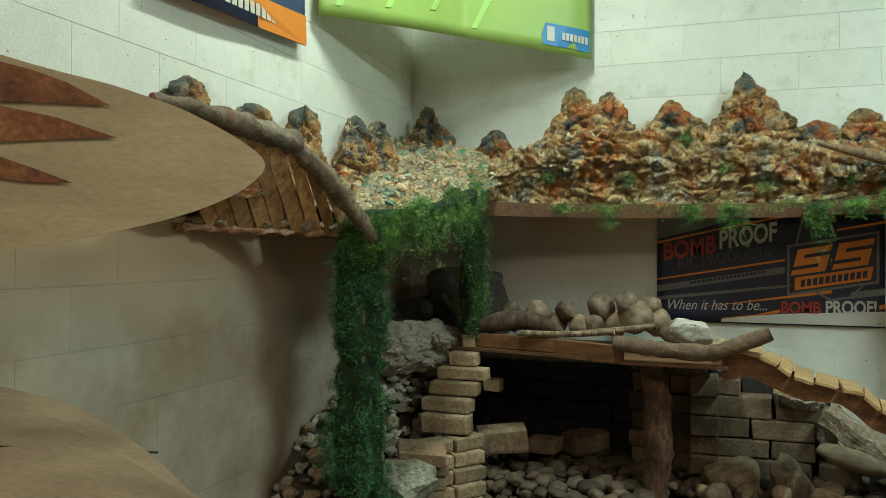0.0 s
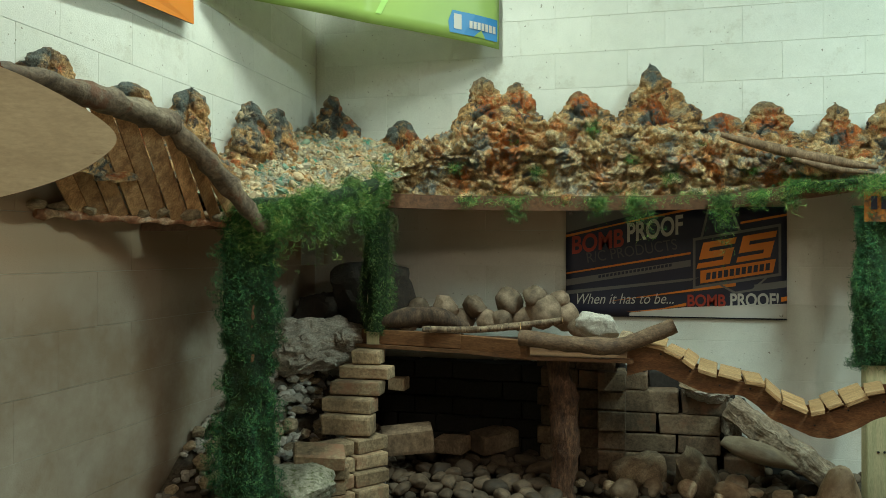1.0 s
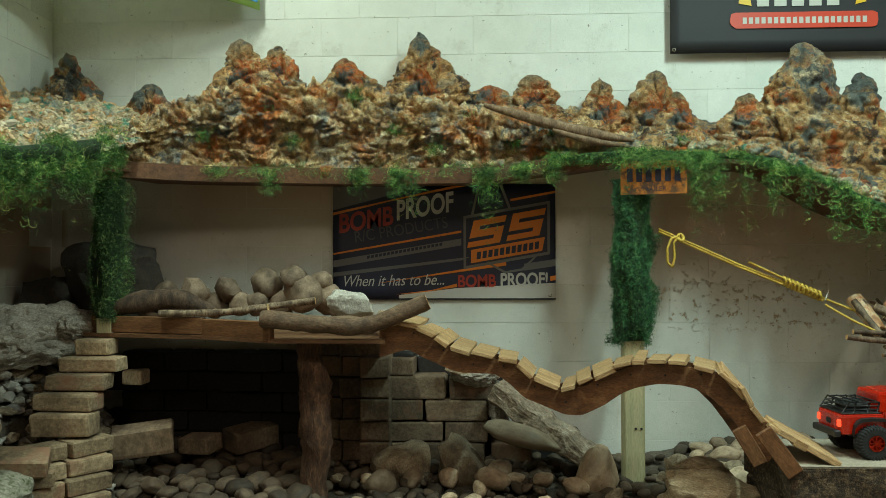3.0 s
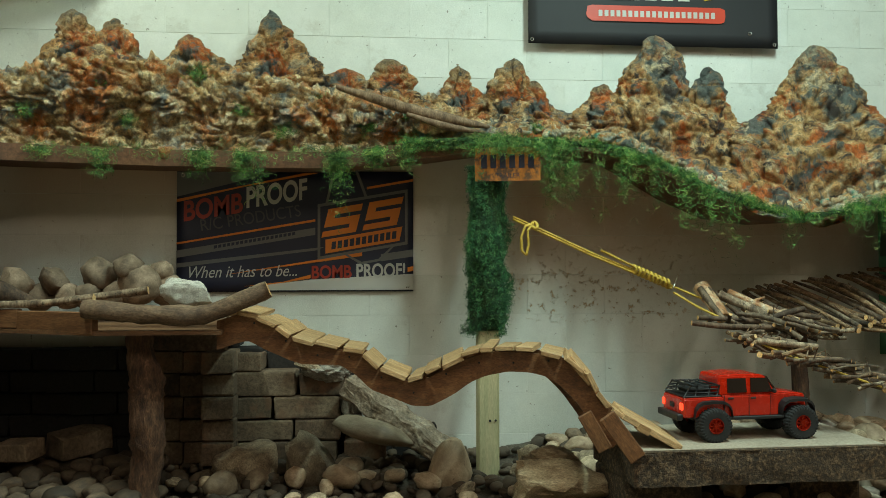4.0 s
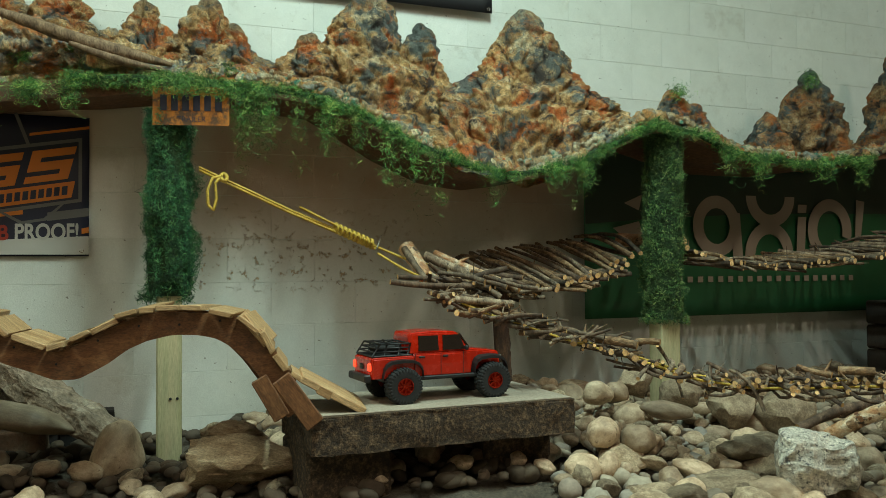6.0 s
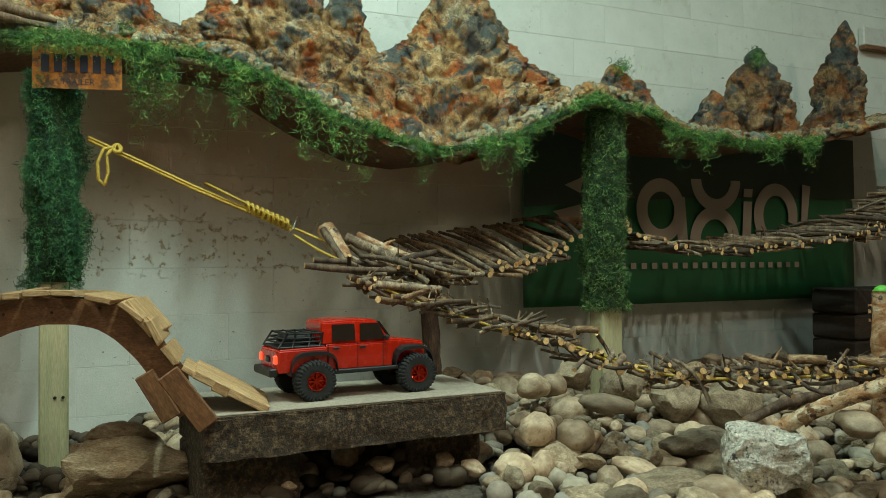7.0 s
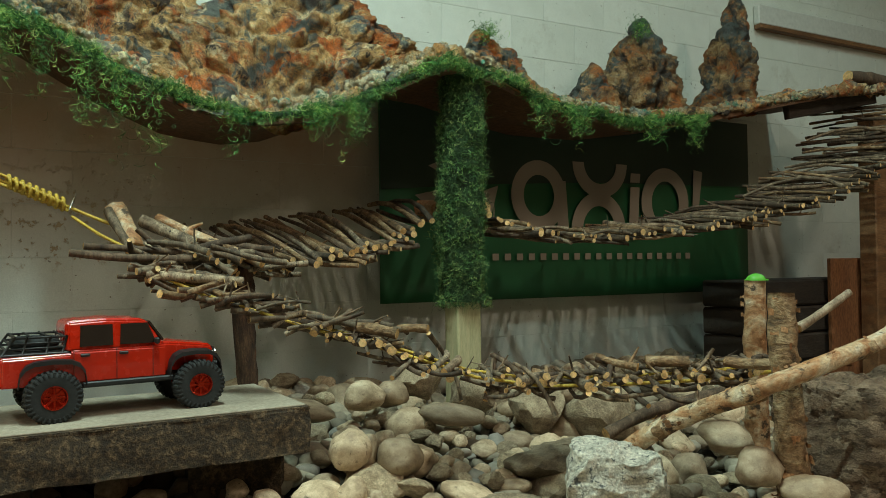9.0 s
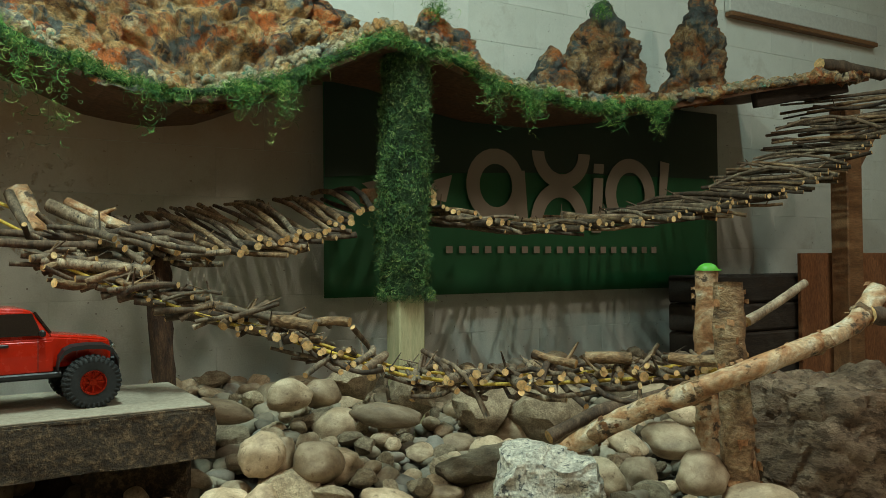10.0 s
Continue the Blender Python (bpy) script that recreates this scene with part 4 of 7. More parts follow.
SIDE = [(-0.14, 4.16), (0.5, 4.07), (0.85, 4.0), (1.26, 3.84), (1.62, 3.76)]


def eased(x, table, by=0.014):
    return 0.25 * interp(x - by, table) + 0.5 * interp(x, table) + 0.25 * interp(x + by, table)


wave_bridge = thing("plank_bridge", (0, 0, 0), "wavy wooden toy bridge of short pine planks on two curved stringers", "bridge")


def stringer(shift):
    bm = bmesh.new()
    prev = None
    for i in range(121):
        x = -0.149 + 1.51 * i / 120
        y = interp(x, SIDE) + shift
        zt, zb = eased(x, TOP) - 0.004, eased(x, BOTTOM)
        ring = [bm.verts.new(c) for c in ((x, y, zb), (x, y, zt), (x, y + 0.02, zt), (x, y + 0.02, zb))]
        if prev:
            for k in range(4):
                bm.faces.new((prev[k], ring[k], ring[(k + 1) % 4], prev[(k + 1) % 4]))
        else:
            bm.faces.new(ring[::-1])
        prev = ring
    bm.faces.new(prev)
    bmesh.ops.recalc_face_normals(bm, faces=bm.faces)
    return bm


STRING = surf("warm_plywood", [(0.11, 0.044, 0.017), (0.19, 0.080, 0.030), (0.27, 0.125, 0.050)], 7, 60, (0.5, 0.7), 0.25, 0.0015, (1, 4, 4), 0.05)
part("stringer", stringer(0.0), STRING, wave_bridge)
part("stringer", stringer(0.22), STRING, wave_bridge)
rnd = random.Random(5)
for (x0, z0), (x1, z1) in zip(TOP, TOP[1:]):
    long, tilt_up = math.hypot(x1 - x0, z1 - z0), math.degrees(math.atan2(z1 - z0, x1 - x0))
    thick, deep = rnd.uniform(0.015, 0.021), rnd.uniform(0.29, 0.34)
    turn = math.degrees(math.atan2(interp(x1, SIDE) - interp(x0, SIDE), x1 - x0))
    bm = bmesh.new()
    block(bm, (0, 0, 0), (long - rnd.uniform(0.007, 0.018), deep, thick), 0.0025)
    for v in bm.verts:
        v.co.x += 0.010 * v.co.y / deep * rnd.uniform(-1, 1)
    ob = part("plank", bm, WOOD_RAW, wave_bridge)
    ob.matrix_local = pose((x0 + x1) / 2, interp((x0 + x1) / 2, SIDE) - rnd.uniform(0.028, 0.062) + deep / 2, (z0 + z1) / 2 + thick * 0.35 + rnd.uniform(0.0, 0.006), rnd.uniform(-2, 2), -tilt_up + rnd.uniform(-5, 5), turn * 0.7 + rnd.uniform(-3, 3))
# loose plank at the crest, ramp board down to the slab, short struts at the foot
for at, size, ry, rz, m in (((1.262, 3.965, 0.872), (0.125, 0.30, 0.024), 50, -14, WOOD_RAW), ((1.492, 3.88, 0.657), (0.235, 0.29, 0.024), 29, -9, WOOD_RAW), ((1.445, 3.77, 0.668), (0.05, 0.06, 0.03), 29, -9, WOOD_RAW),
                            ((1.345, 3.695, 0.653), (0.185, 0.024, 0.062), 54, -10, STRING), ((1.275, 3.80, 0.652), (0.15, 0.022, 0.055), 60, -10, STRING)):
    bm = bmesh.new()
    block(bm, (0, 0, 0), size, 0.003)
    ob = part("strut" if m is STRING else "plank", bm, m, wave_bridge)
    ob.matrix_local = pose(*at, 0, ry, rz)
for k in range(11):
    x = 0.0 + 0.125 * k
    bm = bmesh.new()
    bmesh.ops.create_cone(bm, cap_ends=True, segments=10, radius1=0.004, radius2=0.004, depth=0.004, matrix=pose(0, 0, 0, 90))
    ob = part("screw", bm, BLACK, wave_bridge)
    ob.location = (x, interp(x, SIDE) - 0.001, eased(x, TOP) - 0.024 - 0.01 * (k % 3))

# ---- deck, brick piers, cave ----
deck = thing("wooden_deck", (0, 0, 0), "brown stained board platform over the stone cave", "deck")
DECK_STAIN = surf("red_brown_stain", [(0.13, 0.055, 0.022), (0.20, 0.09, 0.036), (0.27, 0.13, 0.055)], 6, 60, (0.5, 0.75), 0.3, 0.0015, (0.6, 4, 4), 0.2)
for x0, y0, x1, y1, z0, z1, m in ((-1.53, 4.44, -0.955, 4.295, 1.015, 1.09, DECK_STAIN), (-0.955, 4.295, -0.60, 4.115, 1.0, 1.085, DECK_STAIN)):
    bm = bmesh.new()
    long = math.hypot(x1 - x0, y1 - y0)
    block(bm, (0, 0, 0), (long, 0.035, z1 - z0), 0.003)
    ob = part("front_board", bm, m, deck)
    ob.matrix_local = pose((x0 + x1) / 2, (y0 + y1) / 2, (z0 + z1) / 2, 0, 0, math.degrees(math.atan2(y1 - y0, x1 - x0)))
bm = bmesh.new()
base = [(-1.56, 4.40), (-0.95, 4.265), (-0.60, 4.10), (-0.12, 4.10), (-0.12, 4.97), (-1.56, 4.97)]
lo, hi = [bm.verts.new((x, y, 0.995)) for x, y in base], [bm.verts.new((x, y, 1.012)) for x, y in base]
for k in range(6):
    bm.faces.new((lo[k], lo[(k + 1) % 6], hi[(k + 1) % 6], hi[k]))
bm.faces.new(lo[::-1]), bm.faces.new(hi)
part("deck_sheet", bm, WOOD_DARK, deck)


def brick_mesh(name, size, seed, material):
    bm = bmesh.new()
    block(bm, (0, 0, 0), size, 0.010, segments=2)
    for v in bm.verts:
        v.co += Vector((turb(v.co * 30 + Vector((seed, 0, 0)), 2), turb(v.co * 30 + Vector((0, seed, 0)), 2), turb(v.co * 30 + Vector((0, 0, seed)), 2))) * 0.006
    me = bpy.data.meshes.new(name)
    bm.to_mesh(me)
    bm.free()
    me.materials.append(material)
    return me


PAVERS = [brick_mesh("paver", (0.20, 0.10, 0.066), k, BRICK) for k in range(4)]
WALL_STONE = surf("dark_tan_block", [(0.080, 0.050, 0.031), (0.145, 0.096, 0.060), (0.22, 0.155, 0.10)], 7, 70, (0.8, 0.95), 0.8, 0.004, vary=0.35, spots=(4, 0.62, 0.72, (0.20, 0.105, 0.06)))
BIGS = [brick_mesh("wall_block", (0.22, 0.14, 0.098), k, WALL_STONE) for k in range(4)]
# near-black blocks that put the cave's shade into the stone colour
SHADE_BLOCKS = [brick_mesh("dark_block", (0.22, 0.14, 0.098), k, surf("dark_basalt", [(0.010, 0.008, 0.007), (0.026, 0.021, 0.018)], 7, 70, vary=0.2)) for k in range(2)]


def brick(parent, me, at, scale=(1, 1, 1), turn=(0, 0, 0)):
    ob = new("brick", me)
    ob.parent = parent
    ob.matrix_local = pose(*at, *turn) @ Matrix.Diagonal((*scale, 1))
    return ob


pier = thing("brick_pier", (0, 0, 0), "stepped dry-laid pier of worn tan paving bricks", "brick pier")
for x0, x1, z0, z1, y, rz in ((-1.545, -1.391, 0.917, 0.99, 4.34, 2), (-1.59, -1.321, 0.852, 0.915, 4.29, -3), (-1.609, -1.348, 0.779, 0.85, 4.21, 1), (-1.624, -1.366, 0.703, 0.777, 4.15, -2), (-1.615, -1.36, 0.60, 0.70, 4.10, 3)):
    brick(pier, PAVERS[len(pier.children) % 4], ((x0 + x1) / 2, y, (z0 + z1) / 2), ((x1 - x0) / 0.2, 1.15, (z1 - z0) / 0.068), (0, 0, rz))
brick(pier, PAVERS[3], (-1.34, 4.47, 0.80), (0.45, 1, 1.0))
for k in range(12):
    row, col = divmod(k, 2)
    brick(pier, PAVERS[k % 4], (-1.515 + 0.115 * col + 0.014 * row, 3.95 + 0.165 * col - 0.035 * row, 0.560 - 0.070 * row), (0.94, 1.15, 1.0), (0, 0, 55 + 4 * math.sin(k * 2.1)))
brick(pier, PAVERS[1], (-1.51, 3.79, 0.565), (1.15, 1.6, 1.1), (9, 5, 24))
brick(pier, PAVERS[0], (-1.50, 3.83, 0.492), (1.05, 1.3, 1.05), (0, 0, 30))
brick(pier, PAVERS[3], (-1.52, 3.82, 0.42), (1.05, 1.3, 1.05), (0, 0, 44))

cave_wall = thing("stone_block_wall", (0, 0, 0), "dry-stacked wall of rough dark tan stone blocks", "block wall")
COURSES = [(0.773, 0.855, [(-0.205, -0.05)]), (0.655, 0.77, [(-0.209, 0.108), (0.122, 0.345)]), (0.547, 0.652, [(-0.215, -0.008), (0.002, 0.315)]), (0.444, 0.542, [(-0.214, 0.092), (0.103, 0.315)]), (0.343, 0.44, [(-0.21, -0.01), (0.0, 0.30), (0.33, 0.53)]), (0.24, 0.34, [(-0.21, 0.09), (0.10, 0.31), (0.32, 0.54)])]
for z0, z1, cells in COURSES:
    for x0, x1 in cells:
        brick(cave_wall, BIGS[int(abs(x0) * 100) % 4], ((x0 + x1) / 2, 4.82, (z0 + z1) / 2), ((x1 - x0) / 0.222, 1.0, (z1 - z0) / 0.099), (0, 0, 1.5 * math.sin(x0 * 40)))
for k in range(14):
    row, col = divmod(k, 2)
    brick(cave_wall, BIGS[(k + 1) % 4], (-0.325 - 0.212 * col + (0.02 if row % 2 else 0), 4.83 + 0.02 * math.sin(k * 3.0), 0.29 + 0.105 * row), (0.94, 1, 1.03), (0, 0, 2 * math.sin(k * 1.7)))
# shade-coloured blocks filling the dark behind the front wall
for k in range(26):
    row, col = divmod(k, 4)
    brick(cave_wall, SHADE_BLOCKS[k % 2], (-0.28 - 0.225 * col + (0.11 if row % 2 else 0), 4.90 - 0.01 * (row % 2), 0.31 + 0.103 * row), (1, 1, 1))
for k in range(12):
    row, col = divmod(k, 2)
    brick(cave_wall, BIGS[k % 4], (-0.235, 4.86 - 0.10 * col - 0.03 * (row % 2), 0.31 + 0.103 * row), (0.98, 1, 1), (0, 0, 90))
# more shade-coloured backing where gaps in the wall look dark
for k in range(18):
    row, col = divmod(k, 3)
    brick(cave_wall, SHADE_BLOCKS[k % 2], (-0.10 + 0.225 * col - (0.06 if row % 2 else 0), 4.935, 0.29 + 0.103 * row - (0.04 if col == 2 else 0)), (1, 0.8, 1))
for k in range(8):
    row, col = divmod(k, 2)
    brick(cave_wall, SHADE_BLOCKS[k % 2], (0.46 + 0.215 * col, 4.94 - 0.02 * (row % 2), 0.22 + 0.075 * row), (0.95, 0.8, 0.72))
# back of the cave, its darkness painted rather than left to the lamps
dark = thing("cave_back", (0, 0, 0), "near-black block lining painted as shade at the back of the cave", "stone wall")
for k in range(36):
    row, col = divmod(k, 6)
    brick(dark, SHADE_BLOCKS[k % 2], (-1.575 + 0.225 * col + (0.1 if row % 2 else 0), 4.93, 0.31 + 0.103 * row), (1, 1, 1))


PEEL = surf("orange_inner_bark", [(0.16, 0.065, 0.026), (0.32, 0.15, 0.062), (0.46, 0.28, 0.15)], 20, 80, (0.7, 0.9), 0.6, 0.002, vary=0.2)


def bark_flakes(bm, pts, radii, count, rnd):
    """Curled scraps of bark, standing off a log."""
    p = [Vector(q) for q in pts]
    for _ in range(count):
        k = rnd.randint(0, len(p) - 2)
        t = rnd.random()
        c, r, axis = p[k].lerp(p[k + 1], t), radii[k] * (1 - t) + radii[k + 1] * t, (p[k + 1] - p[k]).normalized()
        side = axis.cross(Vector((0.2, 0.3, 0.93))).normalized()
        over = side.cross(axis)
        a0, wide, long = rnd.uniform(0, 6.28), rnd.uniform(0.2, 0.75), rnd.uniform(0.004, 0.016)
        grid = []
        for i in range(4):
            a, lift = a0 + wide * i / 3, 1.02 + 0.30 * (i / 3) ** 2 * rnd.uniform(0.5, 1.2)
            out = (side * math.cos(a) + over * math.sin(a)) * r * lift
            grid.append([bm.verts.new(c + out + axis * (e * long + rnd.uniform(-0.003, 0.003))) for e in (-0.5, 0.5)])
        for m, n in zip(grid, grid[1:]):
            bm.faces.new((m[0], n[0], n[1], m[1]))


def log(name, pts, radii, label, category="log", material=BARK_DARK, sides=14, group="", flakes=0):
    """A log along pts, bent smoothly, with rough bark and pale cut ends."""
    rnd = random.Random(len(label) * 7 + len(name))
    fine, rough = [], []
    for i in range(len(pts) - 1):
        a, b, c, d = (Vector(pts[min(max(j, 0), len(pts) - 1)]) for j in (i - 1, i, i + 1, i + 2))
        for k in range(6):
            t = k / 6
            fine.append(0.5 * (2 * b + (c - a) * t + (2 * a - 5 * b + 4 * c - d) * t * t + (3 * b - a - 3 * c + d) * t ** 3))
            rough.append((radii[i] * (1 - t) + radii[i + 1] * t) * rnd.uniform(0.93, 1.07))
    bm = bmesh.new()
    tube(bm, fine + [pts[-1]], rough + [radii[-1]], sides, True, 0.22, 1)
    if not flakes:
        return tagged(part(name, bm, [material, CUT]), label, category, group)
    ob = thing(name, (0, 0, 0), label, category, group)
    part("trunk", bm, [material, CUT], ob)
    bm = bmesh.new()
    bark_flakes(bm, pts, radii, flakes, rnd)
    # collars of old dark bark left on the smooth trunk
    line = fine + [Vector(pts[-1])]
    for k in range(9 if category == "log" else 0):
        at = 2 + 4 * k + rnd.randrange(4)
        a, b = line[at], line[at + 1]
        r = (rough + [radii[-1]])[at] * rnd.uniform(1.01, 1.06)
        collar = bmesh.new()
        wide = min(1.0, rnd.uniform(0.018, 0.045) / max(0.001, (b - a).length))
        tube(collar, [a + (b - a) * (wide * j / 4) for j in range(5)], [r * 0.95, r * 1.03, r, r * 1.04, r * 0.94], 14, False, 0.6)
        part("bark_collar", collar, BIRCH_BROWN, ob, "dark ragged collar of bark")
    tagged(part("peeling_bark", bm, PEEL, ob, "curled orange scraps of bark"), kind="stuff")
    return ob


for pts, r in ROOTS:
    log("driftwood_root", pts, [1.15 * k for k in r], "weathered grey driftwood root lying across the painted rock", "driftwood", BARK_TAN, 16, "driftwood roots")
log("support_pole", [(-0.455, 4.27, 0.20), (-0.455, 4.27, 0.37), (-0.435, 4.26, 0.55), (-0.452, 4.27, 0.70), (-0.446, 4.265, 0.80), (-0.475, 4.27, 0.93), (-0.478, 4.27, 1.0)], [0.066, 0.060, 0.064, 0.072, 0.066, 0.054, 0.052], "rough reddish-brown bark pole propping the deck", "pole", BARK_RED)
FORK_BARK = surf("smooth_brown_bark", [(0.075, 0.042, 0.024), (0.15, 0.092, 0.054), (0.24, 0.16, 0.10)], 9, 70, (0.7, 0.9), 0.6, 0.003, (1, 2, 2), 0.1, warp=0.6)
log("forked_log", [(-0.64, 4.10, 1.10), (-0.45, 4.09, 1.082), (-0.27, 4.09, 1.07), (-0.15, 4.09, 1.085), (0.06, 4.10, 1.172)], [0.036, 0.036, 0.04, 0.036, 0.032], "bent brown log lying across the end of the deck", "log", FORK_BARK)
log("thin_branch", [(-1.16, 4.30, 1.108), (-0.9, 4.29, 1.112), (-0.66, 4.28, 1.135)], [0.017, 0.016, 0.017], "thin pale branch lying on the deck edge", "branch", BARK)
log("thin_branch", [(-0.86, 4.32, 1.115), (-0.65, 4.32, 1.14), (-0.46, 4.33, 1.165)], [0.014, 0.015, 0.018], "thin pale branch lying on the deck edge", "branch", BARK)
log("driftwood", [(-1.48, 4.42, 1.105), (-1.3, 4.41, 1.15), (-1.12, 4.42, 1.16), (-0.95, 4.43, 1.11)], [0.02, 0.05, 0.055, 0.015], "weathered grey-brown driftwood lump on the deck", "driftwood")

# ---- banners ----
def vinyl(name, colour, rough=0.38):
    m, nt, bsdf = nodes_of(name)
    vec, _ = coords(nt, spread=False)
    soft, fine = noisy(nt, vec, 2.2, 3), noisy(nt, vec, 160.0, 2)
    nt.links.new(mixed(nt, 1.0, colour, ramp(nt, soft, [(0.3, (0.88,)), (0.7, (1.1,))]), "MULTIPLY"), bsdf.inputs["Base Color"])
    bsdf.inputs["Roughness"].default_value = rough
    bumped(nt, bsdf, [(soft, 0.25, 0.02), (fine, 0.1, 0.0005)])
    return m


V_JET, V_BLACK, V_WHITE, V_ORANGE = vinyl("jet_vinyl", (0.012, 0.012, 0.015), 0.62), vinyl("black_vinyl", (0.020, 0.022, 0.046), 0.5), vinyl("white_vinyl", (0.52, 0.50, 0.46)), vinyl("orange_vinyl", (0.66, 0.20, 0.025))
V_RED, V_GREY, V_DARKGREY = vinyl("red_vinyl", (0.34, 0.042, 0.025)), vinyl("grey_vinyl", (0.14, 0.135, 0.13)), vinyl("dark_grey_vinyl", (0.075, 0.072, 0.075))
V_GREEN, V_LIME, V_NAVY, V_BLUE = vinyl("dark_green_vinyl", (0.022, 0.125, 0.050)), vinyl("lime_vinyl", (0.30, 0.45, 0.11)), vinyl("navy_vinyl", (0.02, 0.04, 0.12)), vinyl("blue_vinyl", (0.02, 0.20, 0.48))
V_TAUPE, V_NEARGREEN = vinyl("taupe_vinyl", (0.37, 0.305, 0.25)), vinyl("blackish_green_vinyl", (0.026, 0.052, 0.036))
V_YELLOW = vinyl("yellow_vinyl", (0.75, 0.45, 0.02))


def sheet(name, parent, at, material, nu=24, nv=10):
    """A thin hanging sheet; at(u, v) gives its place."""
    verts = [at(i / nu, j / nv) for i in range(nu + 1) for j in range(nv + 1)]
    faces = [(i * (nv + 1) + j, (i + 1) * (nv + 1) + j, (i + 1) * (nv + 1) + j + 1, i * (nv + 1) + j + 1) for i in range(nu) for j in range(nv)]
    ob = from_arrays(name, verts, faces, material, parent, smooth=True)
    mod = ob.modifiers.new("thickness", "SOLIDIFY")
    mod.thickness, mod.offset = 0.0015, 0.0
    return ob


def prints(name, parent, at, shapes, material, lift=0.0015):
    """Printed shapes on a sheet: polygons in its u and v, cut finely along u so that they follow it."""
    if name == "print_line" and len(shapes) > 1:
        for shape in shapes:
            prints(name, parent, at, [shape], material, lift)
        return
    bm = bmesh.new()
    out = (Vector(at(0.5, 0.52)) - Vector(at(0.5, 0.48))).cross(Vector(at(0.52, 0.5)) - Vector(at(0.48, 0.5))).normalized()
    for shape in shapes:
        try:
            bm.faces.new([bm.verts.new(Vector(at(u, v)) - out * (abs(lift) + 0.0025)) for u, v in shape])
        except ValueError:
            pass
    bmesh.ops.remove_doubles(bm, verts=bm.verts, dist=0.0001)
    return part(name, bm, material, parent)


def slab_letters(u0, u1, v0, v1, n, rise=0.0, gap=0.16):
    """A row of plain bars in the place of a word."""
    w = (u1 - u0) / n
    return [[(u0 + k * w, v0 + rise * (k / n)), (u0 + (k + 1 - gap) * w, v0 + rise * ((k + 1) / n)), (u0 + (k + 1 - gap) * w, v1 + rise * ((k + 1) / n)), (u0 + k * w, v1 + rise * (k / n))] for k in range(n)]


def letters(me, parent, m, material):
    """Each letter of a word as a part of its own."""
    bm = bmesh.new()
    bm.from_mesh(me)
    todo = set(bm.verts)
    while todo:
        island, edge = set(), [todo.pop()]
        while edge:
            v = edge.pop()
            island.add(v)
            for e in v.link_edges:
                w = e.other_vert(v)
                if w in todo:
                    todo.discard(w)
                    edge.append(w)
        order = {v: k for k, v in enumerate(sorted(island, key=lambda v: v.index))}
        faces = {f for v in island for f in v.link_faces}
        ob = from_arrays("letter", [v.co for v in order], [[order[v] for v in f.verts] for f in sorted(faces, key=lambda f: f.index)], material, parent)
        ob.matrix_local = m
    bm.free()


def words(text, parent, at, size, material, turn=(90, 0, 0), shear=0.0, squeeze=1.0):
    cu = bpy.data.curves.new("lettering", "FONT")
    cu.body, cu.size, cu.shear = text, size, shear
    tmp = new("lettering", cu)
    me = bpy.data.meshes.new_from_object(tmp)
    bpy.data.objects.remove(tmp)
    letters(me, parent, pose(*at, *turn) @ Matrix.Diagonal((squeeze, 1, 1, 1)), material)


def fitted_word(text, parent, area, width, height, material, slope):
    """A heavy word that fills an area of a banner, given in its u and v."""
    cu = bpy.data.curves.new("lettering", "FONT")
    cu.body, cu.size, cu.offset = text, 1.0, 0.028
    tmp = new("lettering", cu)
    me = bpy.data.meshes.new_from_object(tmp)
    bpy.data.objects.remove(tmp)
    co = np.array([v.co[:] for v in me.vertices])
    lo, hi = co.min(axis=0), co.max(axis=0)
    u0, u1, v0, v1 = area
    tan = math.tan(radians(-slope))
    grow = Matrix(((width * (u1 - u0) / (hi[0] - lo[0]), 0, 0, 0), (width * (u1 - u0) / (hi[0] - lo[0]) * tan, height * (v1 - v0) / (hi[1] - lo[1]), 0, 0), (0, 0, 1, 0), (0, 0, 0, 1)))
    me.transform(grow @ Matrix.Translation((-lo[0], -lo[1], 0)))
    letters(me, parent, pose(width * (u0 - 0.5), -0.0095, height * v0, 90), material)


def flat_banner(name, label, x0, x1, z0, z1, y, material, wave=0.001):
    ob = thing(name, ((x0 + x1) / 2, y, z0), label, "banner")
    w, h = x1 - x0, z1 - z0

    def at(u, v):
        return ((u - 0.5) * w, -wave * math.sin(u * 7 + v * 3) - 0.002, v * h)
    sheet("cloth", ob, at, material)
    return ob, at, w, h


def eyelets(ob, at, corners):
    for u, v in corners:
        bm = bmesh.new()
        ring = [Vector((math.cos(a) * 0.008, 0, math.sin(a) * 0.008)) for a in np.linspace(0, 2 * math.pi, 13)]
        tube(bm, ring, [0.0028] * 13, 6, False)
        part("eyelet", bm, CHROME, ob, "metal eyelet").location = Vector(at(u, v)) + Vector((0, -0.003, 0))


